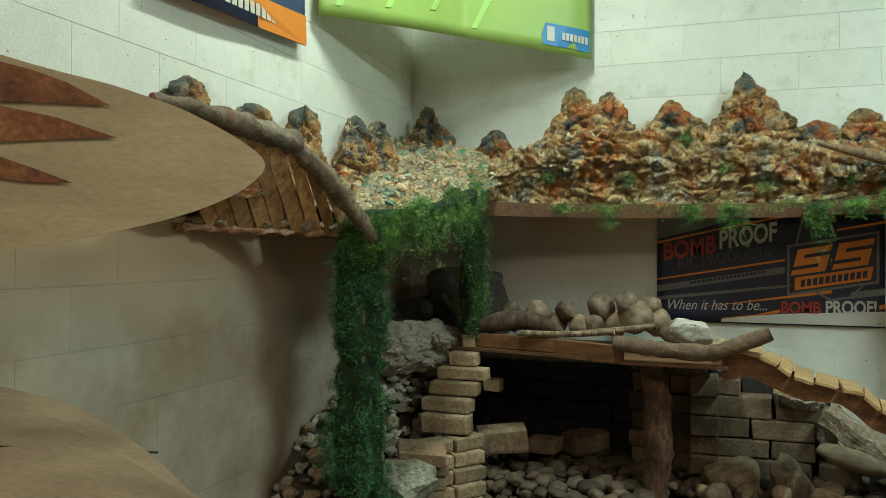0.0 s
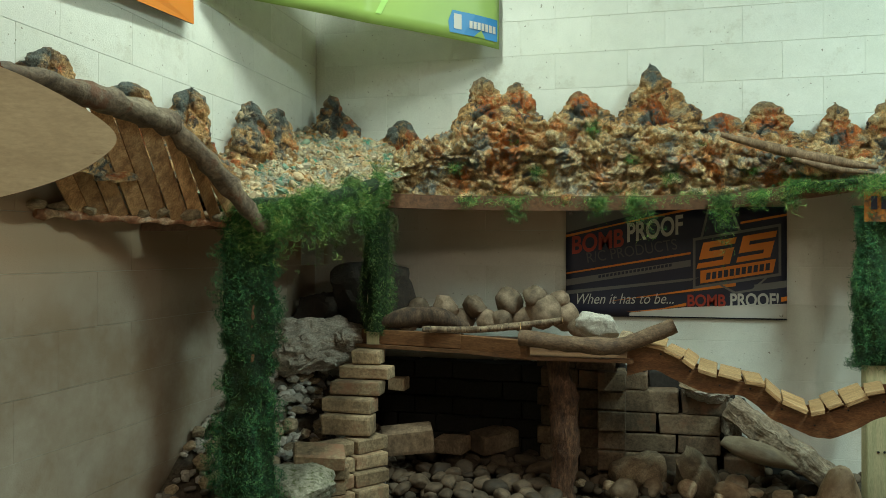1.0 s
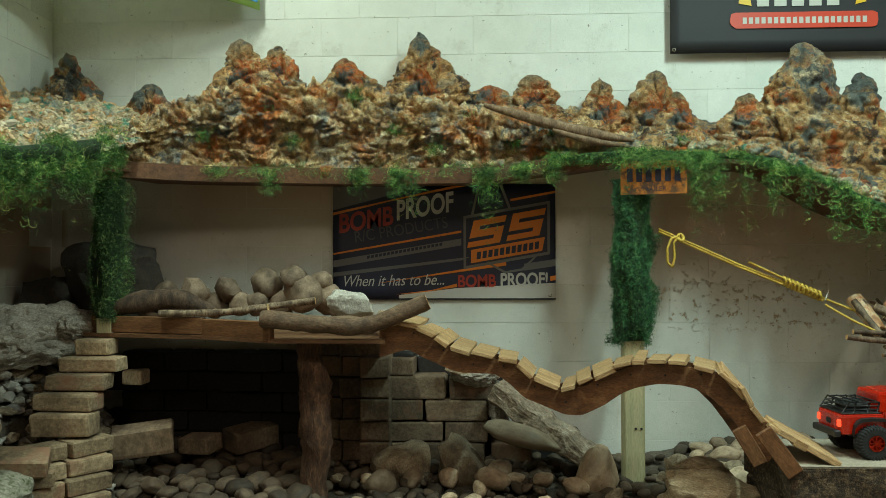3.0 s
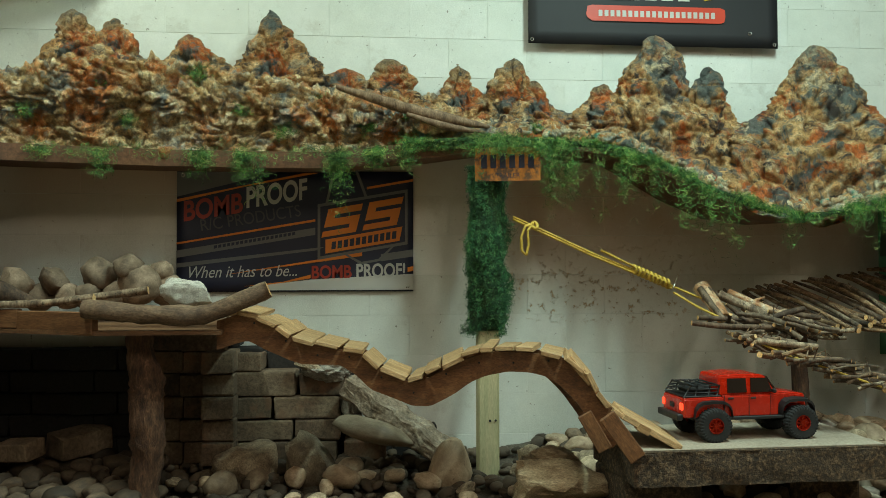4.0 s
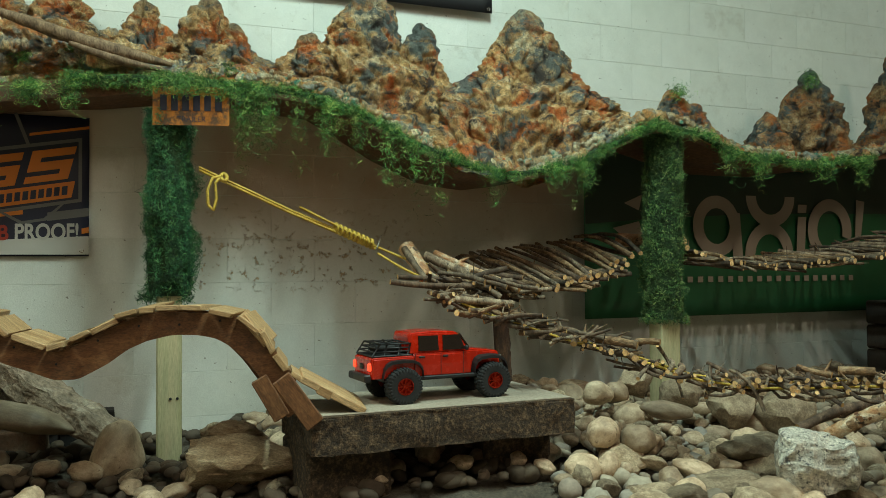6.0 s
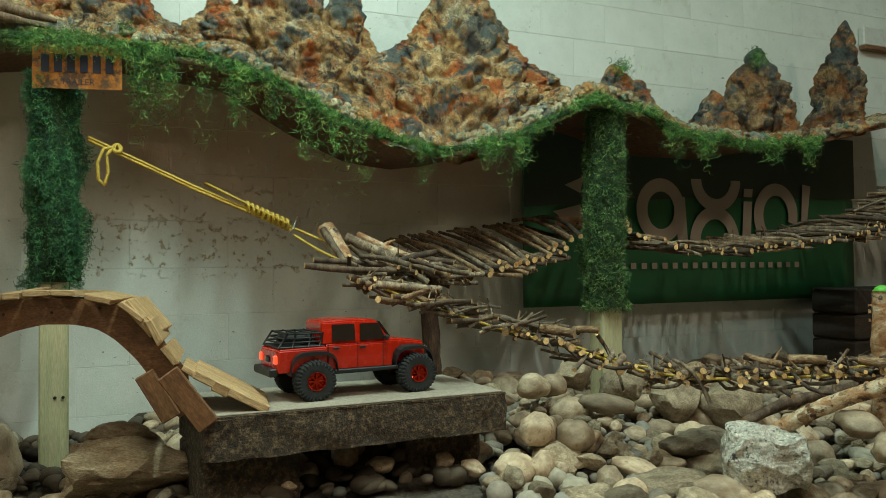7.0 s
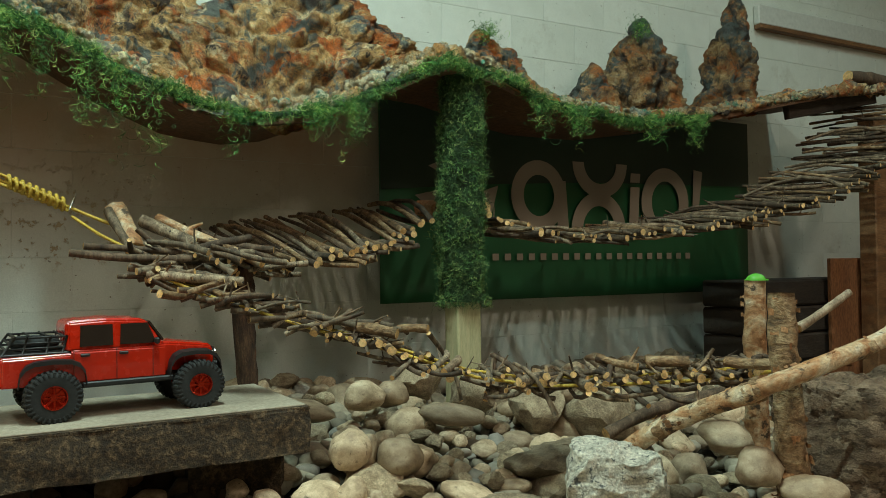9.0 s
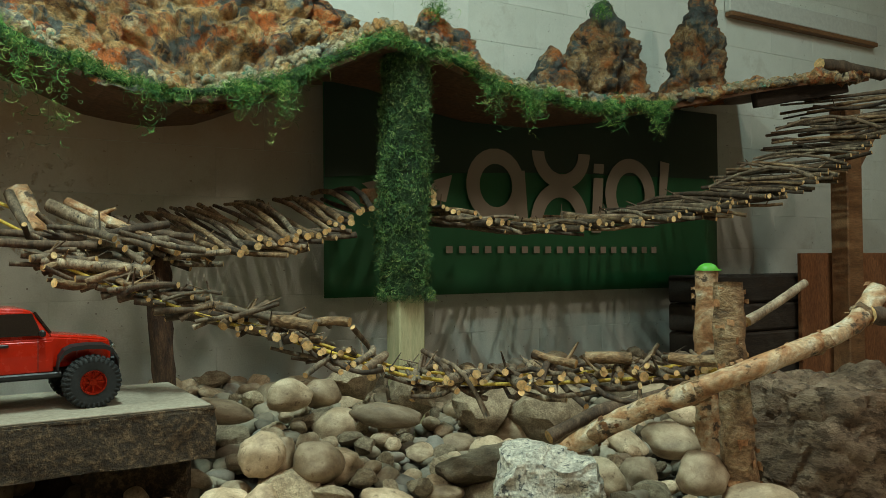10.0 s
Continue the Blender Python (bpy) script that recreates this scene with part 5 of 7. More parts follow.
race, at, W1, H1 = flat_banner("slanted_stripe_banner", "black vinyl banner with orange and grey slanted stripes on the wall", -0.502, 0.672, 1.138, 1.745, 4.985, V_BLACK)
prints("print_grey", race, at, [[(0, 0.28), (0, 0.34), (0.58, 0.53), (0.58, 0.47)], [(0.0, 0.20), (0.0, 0.235), (0.62, 0.37), (0.58, 0.34)], [(0.86, 0.25), (0.86, 0.31), (1.0, 0.35), (1.0, 0.29)], [(0, 0.78), (0, 0.985), (0.42, 0.985), (0.30, 0.93)]], V_GREY)
prints("print_orange", race, at, [[(0, 0.39), (0, 0.405), (0.58, 0.60), (0.58, 0.58)], [(0, 0.735), (0, 0.76), (0.60, 0.985), (0.54, 0.985)], [(0.20, 0.14), (0.24, 0.155), (0.78, 0.325), (0.78, 0.295)], [(0.80, 0.85), (0.80, 0.87), (1, 0.94), (1, 0.92)], [(0.28, 0.045), (0.40, 0.06), (0.56, 0.14), (0.56, 0.11)],
                                [(0.975, 0.16), (0.975, 0.20), (1, 0.21), (1, 0.17)]], V_ORANGE, 0.002)
prints("print_white", race, at, [[(0.30, 0.012), (0.30, 0.04), (0.56, 0.10), (1.0, 0.145), (1.0, 0.012)]], V_WHITE, 0.0025)
for text, box, m, slope in (("BOMB", (0.03, 0.275, 0.575, 0.745), V_RED, -9), ("PROOF", (0.29, 0.545, 0.685, 0.865), V_WHITE, -9), ("BOMB", (0.565, 0.735, 0.105, 0.215), V_RED, -1), ("PROOF!", (0.755, 0.965, 0.11, 0.23), V_WHITE, -1)):
    fitted_word(text, race, box, W1, H1, m, slope)
prints("print_line", race, at, slab_letters(0.155, 0.50, 0.355, 0.38, 19, 0.115, 0.3), V_BLACK, 0.0032)
words("R/C PRODUCTS", race, (0.10 * W1 - W1 / 2, -0.012, 0.497 * H1), 0.085, V_DARKGREY, (90, -9, 0), squeeze=0.84)
words("When it has to be...", race, (0.04 * W1 - W1 / 2, -0.012, 0.115 * H1), 0.083, V_WHITE, (90, -1, 0), shear=0.35, squeeze=0.82)


def tilt(pts, cu, cv, s=1.0):
    return [(cu + s * (x * 0.98 - 0.0 * y) / W1, cv + s * (y + 0.17 * x) / H1) for x, y in pts]


prints("print_outline", race, at, [tilt(p, 0.79, 0.56) for p in ([(-0.24, -0.14), (0.22, -0.14), (0.22, -0.125), (-0.24, -0.125)], [(-0.24, 0.125), (0.22, 0.125), (0.22, 0.14), (-0.24, 0.14)], [(-0.24, -0.14), (-0.226, -0.14), (-0.226, 0.14), (-0.24, 0.14)], [(0.208, -0.14), (0.222, -0.14), (0.222, 0.14), (0.208, 0.14)],
                                                                    [(-0.20, 0.14), (-0.16, 0.30), (-0.148, 0.30), (-0.186, 0.14)], [(0.0, 0.14), (-0.05, 0.28), (-0.036, 0.28), (0.014, 0.14)], [(-0.10, -0.14), (-0.02, -0.20), (0.08, -0.20), (0.15, -0.14), (0.135, -0.14), (0.07, -0.188), (-0.015, -0.188), (-0.085, -0.14)])], V_GREY, 0.0034)
ESS = [[(-0.09, 0.075), (0.09, 0.075), (0.09, 0.04), (-0.045, 0.04), (-0.045, 0.02), (-0.09, 0.02)], [(-0.09, 0.02), (0.09, 0.02), (0.09, -0.02), (-0.09, -0.02)], [(0.045, -0.02), (0.09, -0.02), (0.09, -0.07), (-0.09, -0.07), (-0.09, -0.04), (0.045, -0.04)]]
prints("print_emblem", race, at, [tilt([(x * 0.98 + d + 0.25 * y, y * 0.95 + 0.035) for x, y in p], 0.79, 0.56) for d in (-0.115, 0.095) for p in ESS] + [tilt([(-0.20, -0.115), (0.18, -0.115), (0.195, -0.045), (-0.20, -0.045)], 0.79, 0.56)], V_ORANGE, 0.0036)
prints("print_line", race, at, [tilt([(-0.17 + 0.031 * k, -0.10), (-0.148 + 0.031 * k, -0.10), (-0.145 + 0.031 * k, -0.062), (-0.167 + 0.031 * k, -0.062)], 0.79, 0.56) for k in range(11)], V_BLACK, 0.0042)
eyelets(race, at, [(0.975, 0.04), (0.025, 0.96)])

tyre_ad, at, W2, H2 = flat_banner("black_banner", "black vinyl banner with a red bar, high on the wall", 1.265, 2.604, 2.412, 3.10, 4.955, V_JET, 0.0015)
bar = [(0.232 + 0.0, 0.205), (0.226, 0.23), (0.232, 0.29), (0.25, 0.30), (0.765, 0.30), (0.783, 0.285), (0.785, 0.23), (0.78, 0.19), (0.765, 0.18), (0.25, 0.18)]
prints("print_bar", tyre_ad, at, [bar], vinyl("bright_red_vinyl", (0.60, 0.05, 0.02)), 0.004)
prints("print_line", tyre_ad, at, slab_letters(0.275, 0.75, 0.215, 0.262, 20, 0.0, 0.35), V_WHITE, 0.006)
prints("print_shapes", tyre_ad, at, slab_letters(0.33, 0.66, 0.345, 0.50, 5, 0, 0.3), V_WHITE, 0.004)
for spark in [[(0.26, 0.37), (0.31, 0.35), (0.30, 0.46), (0.33, 0.47), (0.25, 0.60), (0.27, 0.47)], [(0.74, 0.37), (0.70, 0.35), (0.71, 0.46), (0.67, 0.47), (0.75, 0.60), (0.74, 0.47)]]:
    prints("print_spark", tyre_ad, at, [spark], V_YELLOW, 0.004)
eyelets(tyre_ad, at, [(0.015, 0.03), (0.985, 0.03), (0.885, 0.11)])

green = thing("lime_banner", (0, 0, 0), "lime green vinyl banner hung across the corner of the walls", "banner")


def at(u, v):
    a, b, c = Vector((-1.985, 3.62, 2.67)), Vector((-1.55, 4.50, 2.735)), Vector((-0.87, 4.90, 2.665))
    p = a.lerp(b, u * 2) if u < 0.5 else b.lerp(c, u * 2 - 1)
    bend = 0.05 * math.sin(math.pi * u) - 0.10 * max(0.0, 0.12 - u) - 0.25 * max(0.0, u - 0.92)
    return p + Vector((0.5 * bend, -0.8 * bend, v * 0.6))


sheet("cloth", green, at, V_LIME, 40, 8)
prints("print_panel", green, at, [[(u, 0.06) for u in (0.80, 0.85, 0.90, 0.94, 0.97, 0.99)] + [(u, 0.27) for u in (0.99, 0.97, 0.94, 0.90, 0.85, 0.81)] + [(0.795, 0.16)]], V_BLUE, 0.004)
prints("print_line", green, at, slab_letters(0.875, 0.985, 0.13, 0.20, 7, 0, 0.25) + slab_letters(0.815, 0.85, 0.10, 0.24, 1), V_WHITE, 0.007)
STREAK = vinyl("pale_lime_vinyl", (0.36, 0.62, 0.16))
for shape in [[(0.05 + 0.16 * k, 0.1 + 0.05 * (k % 3)), (0.07 + 0.16 * k, 0.1 + 0.05 * (k % 3)), (0.20 + 0.16 * k, 0.8), (0.17 + 0.16 * k, 0.8)] for k in range(4)]:
    prints("print_streak", green, at, [shape], STREAK, 0.003)

shop = thing("orange_navy_banner", (0, 0, 0), "orange and navy vinyl banner on the end wall", "banner")


def at(u, v):
    return Vector((-1.99 + 0.012 * math.sin(u * 5) + 0.02 * max(0, u - 0.8), 2.45 + 1.07 * u - 0.03 * v, 2.435 + 0.06 * u + 0.62 * v))


sheet("cloth", shop, at, V_NAVY, 20, 8)
prints("print_band", shop, at, [[(0, 0.0), (0, 0.20), (0.5, 0.20), (1, 0.22), (1, 0.0)]], V_ORANGE, -0.004)
prints("print_line", shop, at, slab_letters(0.32, 0.84, 0.07, 0.15, 12, 0.0, 0.25) + slab_letters(0.55, 0.8, 0.29, 0.40, 3, 0.02), V_WHITE, -0.007)

dark_green, at, W5, H5 = flat_banner("dark_green_banner", "large dark green banner with pale rounded shapes under the ledge", 3.11, 5.50, 0.80, 1.78, 4.90, V_GREEN, 0.002)
prints("print_top", dark_green, at, [[(0, 0.52), (0.2, 0.56), (0.5, 0.60), (1, 0.62), (1, 1), (0, 1)]], V_NEARGREEN, 0.012)


def ring_shape(cu, cv, ru, rv, thick, a0, a1, n=26):
    out = [(cu + ru * math.cos(a), cv + rv * math.sin(a)) for a in np.linspace(a0, a1, n)]
    inner = [(cu + (ru - thick) * math.cos(a), cv + (rv - thick * 2.4) * math.sin(a)) for a in np.linspace(a1, a0, n)]
    return [[out[k], out[k + 1], inner[n - 2 - k], inner[n - 1 - k]] for k in range(n - 1)]


TAU = 2 * math.pi
shapes = [ring_shape(0.362, 0.52, 0.070, 0.180, 0.031, 0, TAU), [[(0.410, 0.33), (0.440, 0.33), (0.432, 0.60), (0.404, 0.60)]],
          ring_shape(0.527, 0.705, 0.076, 0.185, 0.031, math.pi, TAU), ring_shape(0.522, 0.345, 0.076, 0.205, 0.031, 0.0, math.pi), ring_shape(0.718, 0.505, 0.073, 0.195, 0.031, -0.3, math.pi + 0.9),
          [[(0.605, 0.30), (0.632, 0.30), (0.640, 0.585), (0.613, 0.585)]], [[(0.612, 0.61), (0.640, 0.61), (0.642, 0.66), (0.614, 0.66)]], [[(0.802, 0.42), (0.822, 0.45), (0.837, 0.69), (0.808, 0.70)]],
          [[(0.07, 0.50), (0.11, 0.43), (0.15, 0.47), (0.14, 0.54)]], [[(0.20, 0.45), (0.245, 0.43), (0.26, 0.56), (0.22, 0.53)]], [[(0.10, 0.64), (0.14, 0.60), (0.15, 0.69)]]]
for k, shape in enumerate(shapes):
    prints("print_shape", dark_green, at, shape, V_TAUPE, 0.016 + 0.0003 * k)
for shape in slab_letters(0.245, 0.81, 0.193, 0.226, 19, 0.0, 0.5):
    prints("print_bar", dark_green, at, [shape], V_TAUPE, 0.014)

plate = thing("number_plate", (1.066, 4.44, 1.642), "worn orange number plate fixed under the ledge", "number plate", turn=(0, 0, -13))
bm = bmesh.new()
block(bm, (0, 0, 0.076), (0.292, 0.0015, 0.152), 0)
part("sheet", bm, surf("worn_orange_tin", [(0.34, 0.105, 0.010), (0.50, 0.17, 0.016)], 9, 60, (0.5, 0.7), 0.2, 0.001, vary=0.0, spots=(14, 0.58, 0.66, (0.10, 0.045, 0.018))), plate)
for k in range(6):
    bm = bmesh.new()
    block(bm, (-0.105 + 0.042 * k, -0.0022, 0.088), (0.026, 0.003, 0.062), 0.0008)
    part("embossed_bar", bm, V_BLACK, plate)
words("TRAILER", plate, (-0.055, -0.0026, 0.014), 0.03, V_BLACK)

# ---- stick bridges ----
TWIG = surf("grey_brown_twig", [(0.045, 0.029, 0.018), (0.15, 0.096, 0.058), (0.31, 0.22, 0.142)], 9, 60, (0.7, 0.95), 0.7, 0.003, (3, 3, 1), 0.55)
STICK_MATS = [[BARK, CUT], [TWIG, CUT], [BARK_DARK, CUT], [BIRCH_BROWN, CUT], [BIRCH, CUT]]


def stick(parent, a, b, r0, r1, rnd, bend=0.03, mats=None, twig=0.3, name="stick"):
    a, b = Vector(a), Vector(b)
    n = 5
    off = Vector((rnd.gauss(0, bend), rnd.gauss(0, bend), rnd.gauss(0, bend))) * (b - a).length
    pts = [a.lerp(b, k / (n - 1)) + off * math.sin(math.pi * k / (n - 1)) for k in range(n)]
    bm = bmesh.new()
    tube(bm, pts, [(r0 + (r1 - r0) * k / (n - 1)) * rnd.uniform(0.9, 1.12) for k in range(n)], 7, True, 0.15, 1)
    if rnd.random() < twig:
        k = rnd.randint(1, 3)
        way = Vector((rnd.gauss(0, 1), rnd.gauss(0, 1), abs(rnd.gauss(0, 1)))).normalized() * 0.04
        tube(bm, [pts[k], pts[k] + way, pts[k] + way * 1.6], [r0 * 0.45, r0 * 0.35, r0 * 0.2], 5, True, 0.1, 1)
    return part(name, bm, mats or STICK_MATS[rnd.randint(0, 3)], parent)


def along(path, u):
    p = [Vector(q) for q in path]
    s = [0.0]
    for i, j in zip(p, p[1:]):
        s.append(s[-1] + (j - i).length)
    d = u * s[-1]
    return Vector([float(np.interp(d, s, [q[k] for q in p])) for k in range(3)])


rnd = random.Random(21)
upper = thing("stick_bridge", (0, 0, 0), "suspended walkway of cut branches roped side by side", "stick bridge", "stick bridges")
front = [(2.36, 4.24, 0.975), (2.55, 4.25, 0.99), (2.72, 4.27, 1.02), (2.90, 4.30, 1.07), (3.06, 4.34, 1.14)]
back = [(2.22, 4.88, 1.12), (2.40, 4.90, 1.14), (2.60, 4.92, 1.17), (2.85, 4.93, 1.20), (3.15, 4.93, 1.24)]
for k in range(38):
    u = k / 37
    f, b = along(front, u), along(back, u)
    way = (f - b).normalized()
    stick(upper, b + Vector((rnd.gauss(0, 0.015), 0, rnd.gauss(0.0, 0.008))), f + way * rnd.uniform(-0.05, 0.04) + Vector((0, 0, rnd.gauss(0, 0.008))), rnd.uniform(0.006, 0.010), rnd.uniform(0.009, 0.014), rnd, 0.04)
for k in range(12):
    f = along(front, rnd.random()) + Vector((0, 0.02, -0.022))
    stick(upper, f + Vector((-0.09, 0.06, 0.0)), f + Vector((rnd.uniform(0.03, 0.10), -0.04, rnd.uniform(-0.02, 0.01))), 0.007, 0.009, rnd, 0.05)

bundle = thing("stick_bundle", (0, 0, 0), "loose bundle of birch and branch pieces lashed with yellow rope", "stick bundle")
for a, b, r, m in (((1.955, 4.46, 1.165), (2.0, 4.32, 1.03), 0.034, 4), ((1.93, 4.40, 1.16), (1.99, 4.28, 1.02), 0.014, 0), ((2.04, 4.44, 1.13), (2.20, 4.27, 1.03), 0.020, 0), ((2.09, 4.46, 1.14), (2.365, 4.18, 0.985), 0.019, 4),
                   ((1.80, 4.18, 1.02), (2.14, 4.16, 1.00), 0.012, 2), ((1.84, 4.21, 1.04), (2.12, 4.22, 1.02), 0.010, 2), ((1.95, 4.12, 0.975), (2.22, 4.11, 0.94), 0.011, 0), ((2.00, 4.10, 0.955), (2.26, 4.02, 0.93), 0.013, 0),
                   ((2.10, 4.18, 1.0), (2.34, 4.20, 1.02), 0.012, 0), ((2.16, 4.22, 1.03), (2.36, 4.30, 1.07), 0.013, 2), ((2.05, 4.28, 1.02), (2.30, 4.33, 1.06), 0.012, 0), ((2.22, 4.40, 1.09), (2.44, 4.30, 1.03), 0.013, 2)):
    stick(bundle, a, b, r * 1.05, r, rnd, 0.02, STICK_MATS[m], 0.2)
for k in range(34):
    x = rnd.uniform(1.95, 2.36)
    stick(bundle, (x, 4.22 + rnd.uniform(-0.08, 0.2), 1.03 - 0.28 * (x - 2.0) * 0.5 + rnd.uniform(-0.03, 0.07)), (x + rnd.uniform(0.10, 0.25), 4.20 + rnd.uniform(-0.08, 0.15), 1.0 - 0.28 * (x - 2.0) * 0.5 + rnd.uniform(-0.04, 0.03)), 0.008, 0.011, rnd, 0.05)

lower = thing("stick_bridge", (0, 0, 0), "long sagging walkway of short branches on yellow rope over the stones", "stick bridge", "stick bridges")
way_b = [(2.02, 4.13, 0.965), (2.12, 4.08, 0.915), (2.36, 3.90, 0.822), (2.61, 3.71, 0.735), (2.78, 3.62, 0.672), (2.93, 3.52, 0.648), (3.05, 3.40, 0.655), (3.18, 3.30, 0.665), (3.33, 3.20, 0.675), (3.50, 3.15, 0.695)]
for k in range(96):
    u = k / 95 + rnd.uniform(-0.006, 0.006)
    c = along(way_b, min(1, max(0, u)))
    a = radians(-14 - 20 * u + rnd.gauss(0, 17)) if u < 0.29 else radians(-116 + rnd.gauss(0, 13))
    half = rnd.uniform(0.06, 0.105) if u < 0.29 else rnd.uniform(0.045, 0.085)
    d = Vector((math.cos(a), math.sin(a), rnd.gauss(-0.05, 0.10)))
    r = rnd.uniform(0.0045, 0.0095) if rnd.random() < 0.88 else rnd.uniform(0.011, 0.014)
    stick(lower, c - d * half * (1.2 if u < 0.29 else 1.5) + Vector((0, 0, rnd.gauss(0, 0.010))), c + d * half + Vector((0, 0, rnd.gauss(0, 0.012))), r, r * 1.05, rnd, 0.06, None, 0.75)
for k in range(34):
    c = along(way_b, rnd.uniform(0.0, 0.40)) + Vector((rnd.gauss(0, 0.03), rnd.gauss(0, 0.04), rnd.gauss(0.01, 0.015)))
    a = radians(-20 + rnd.gauss(0, 40))
    d = Vector((math.cos(a), math.sin(a), rnd.gauss(0, 0.18))) * rnd.uniform(0.04, 0.09)
    r = rnd.uniform(0.004, 0.009)
    stick(lower, c - d, c + d, r, r, rnd, 0.06, None, 0.8)
for k in range(30):
    c = along(way_b, rnd.uniform(0.4, 0.98)) + Vector((rnd.gauss(0, 0.03), rnd.gauss(0, 0.05), -0.025))
    d = Vector((rnd.gauss(0.4, 0.5), rnd.gauss(-0.4, 0.4), rnd.gauss(-0.12, 0.25))).normalized() * rnd.uniform(0.06, 0.13)
    stick(lower, c - d, c + d, 0.005, 0.008, rnd, 0.10, STICK_MATS[rnd.choice([0, 2])], 0.6)
for c, d, r in (((2.66, 3.70, 0.79), (0.03, -0.035, 0.0), 0.013), ((2.55, 3.74, 0.79), (0.05, -0.06, -0.01), 0.016), ((3.22, 3.27, 0.70), (0.045, -0.035, 0.0), 0.017), ((3.12, 3.36, 0.695), (0.03, -0.05, -0.01), 0.012), ((3.35, 3.10, 0.705), (0.03, -0.06, 0.0), 0.015)):
    stick(lower, Vector(c) - Vector(d), Vector(c) + Vector(d), r, r, rnd, 0.02, STICK_MATS[3], 0.2)

right = thing("stick_bridge", (0, 0, 0), "rising walkway of thin branches climbing to the shelf end", "stick bridge", "stick bridges")
front_c = [(3.29, 4.30, 1.165), (3.42, 4.22, 1.11), (3.65, 4.18, 1.075), (3.85, 4.16, 1.075), (4.05, 4.14, 1.09), (4.28, 4.10, 1.125), (4.55, 4.05, 1.17), (4.80, 4.0, 1.23), (5.05, 3.98, 1.30), (5.35, 3.96, 1.43), (5.60, 3.95, 1.60), (5.80, 3.95, 1.79)]
for k in range(96):
    u = k / 95
    f = along(front_c, u)
    long = 0.40 + 0.16 * u
    b = f + Vector((rnd.gauss(-0.02 - 0.10 * max(0, u - 0.45), 0.045), long * rnd.uniform(0.8, 1.1), 0.025 + rnd.gauss(0, 0.018)))
    r = rnd.uniform(0.006, 0.013) if u < 0.5 else rnd.uniform(0.005, 0.010)
    stick(right, b, f + Vector((rnd.gauss(0, 0.01) + 0.05 * max(0, u - 0.5), rnd.uniform(-0.06, 0.02), rnd.gauss(0, 0.008))), r, r * 1.15, rnd, 0.03, None, 0.35)
for k in range(44):
    f = along(front_c, rnd.uniform(0.42, 0.98))
    d = Vector((rnd.gauss(-0.08, 0.08), rnd.uniform(0.25, 0.45), rnd.gauss(0.0, 0.03)))
    stick(right, f + d + Vector((0, 0, -0.012)), f + Vector((rnd.gauss(0.04, 0.05), rnd.uniform(-0.05, 0.03), rnd.gauss(-0.012, 0.012))), 0.007, 0.009, rnd, 0.05, None, 0.5)
stick(right, (3.24, 4.75, 1.22), (3.29, 4.31, 1.19), 0.034, 0.033, rnd, 0.01, [BIRCH, CUT], 0)
for k in range(10):
    f = along(front_c, rnd.uniform(0.05, 0.6))
    stick(right, f + Vector((-0.1, 0.1, -0.01)), f + Vector((rnd.uniform(0.05, 0.14), -0.03, rnd.uniform(-0.05, 0.05))), 0.006, 0.007, rnd, 0.08, None, 0.6)


# ---- rope ----
def cord(parent, pts, r=0.006, name="cord", strands_n=3):
    """A laid rope: strands wound about the line through pts."""
    bm = bmesh.new()
    p = [Vector(q) for q in pts]
    fine = [p[i].lerp(p[i + 1], k / 6) for i in range(len(p) - 1) for k in range(6)] + [p[-1]]
    tube(bm, fine, [r] * len(fine), 7, True, 0.25)
    return part(name, bm, ROPE, parent)


rope = thing("rope", (0, 0, 0), "yellow braided rope tied from the mossy post to the bundle", "rope")
A, B = Vector((1.10, 4.50, 1.485)), Vector((1.93, 4.42, 1.12))
hook = Vector((1.82, 4.455, 1.17))
for d in (0.0, 0.011):
    cord(rope, [A + Vector((0, 0, -d)), A.lerp(hook, 0.5) + Vector((0, 0, -0.008 - d)), hook + Vector((0, 0, -d))], 0.0055)
cord(rope, [A.lerp(hook, 0.55) + Vector((0, -0.01, 0.02)), hook + Vector((-0.02, -0.01, 0.015))], 0.0055)
cord(rope, [hook, (1.93, 4.42, 1.12), (2.02, 4.36, 1.09)], 0.0055)
cord(rope, [hook + Vector((0.01, 0, -0.03)), (1.90, 4.36, 1.08), (1.98, 4.28, 1.03)], 0.0055)
loop = Vector((1.165, 4.475, 1.44))
cord(rope, [loop + Vector((0.02, 0, 0.01)), loop + Vector((-0.015, -0.01, 0.0)), loop + Vector((-0.035, -0.015, -0.05)), loop + Vector((-0.032, -0.015, -0.11)), loop + Vector((-0.012, -0.015, -0.13)), loop + Vector((0.0, -0.012, -0.08)), loop + Vector((-0.005, -0.01, -0.02)), loop + Vector((0.02, 0, 0.01))], 0.006, "loop")
for k in range(9):
    c = A.lerp(hook, 0.76 + 0.026 * k)
    bm = bmesh.new()
    ringp = [c + Vector((0.008 * math.sin(a * 0.5), math.cos(a) * 0.017, math.sin(a) * 0.019)) for a in np.linspace(0, TAU, 13)]
    tube(bm, ringp, [0.0065] * 13, 6, False)
    part("coil", bm, ROPE, rope)
bm = bmesh.new()
ringp = [loop + Vector((0.03 + 0.012 * math.cos(a), 0.014 * math.sin(a), 0.005 + 0.016 * math.sin(a))) for a in np.linspace(0, TAU, 11)]
tube(bm, ringp, [0.008] * 11, 6, False)
part("knot", bm, ROPE, rope)
bm = bmesh.new()
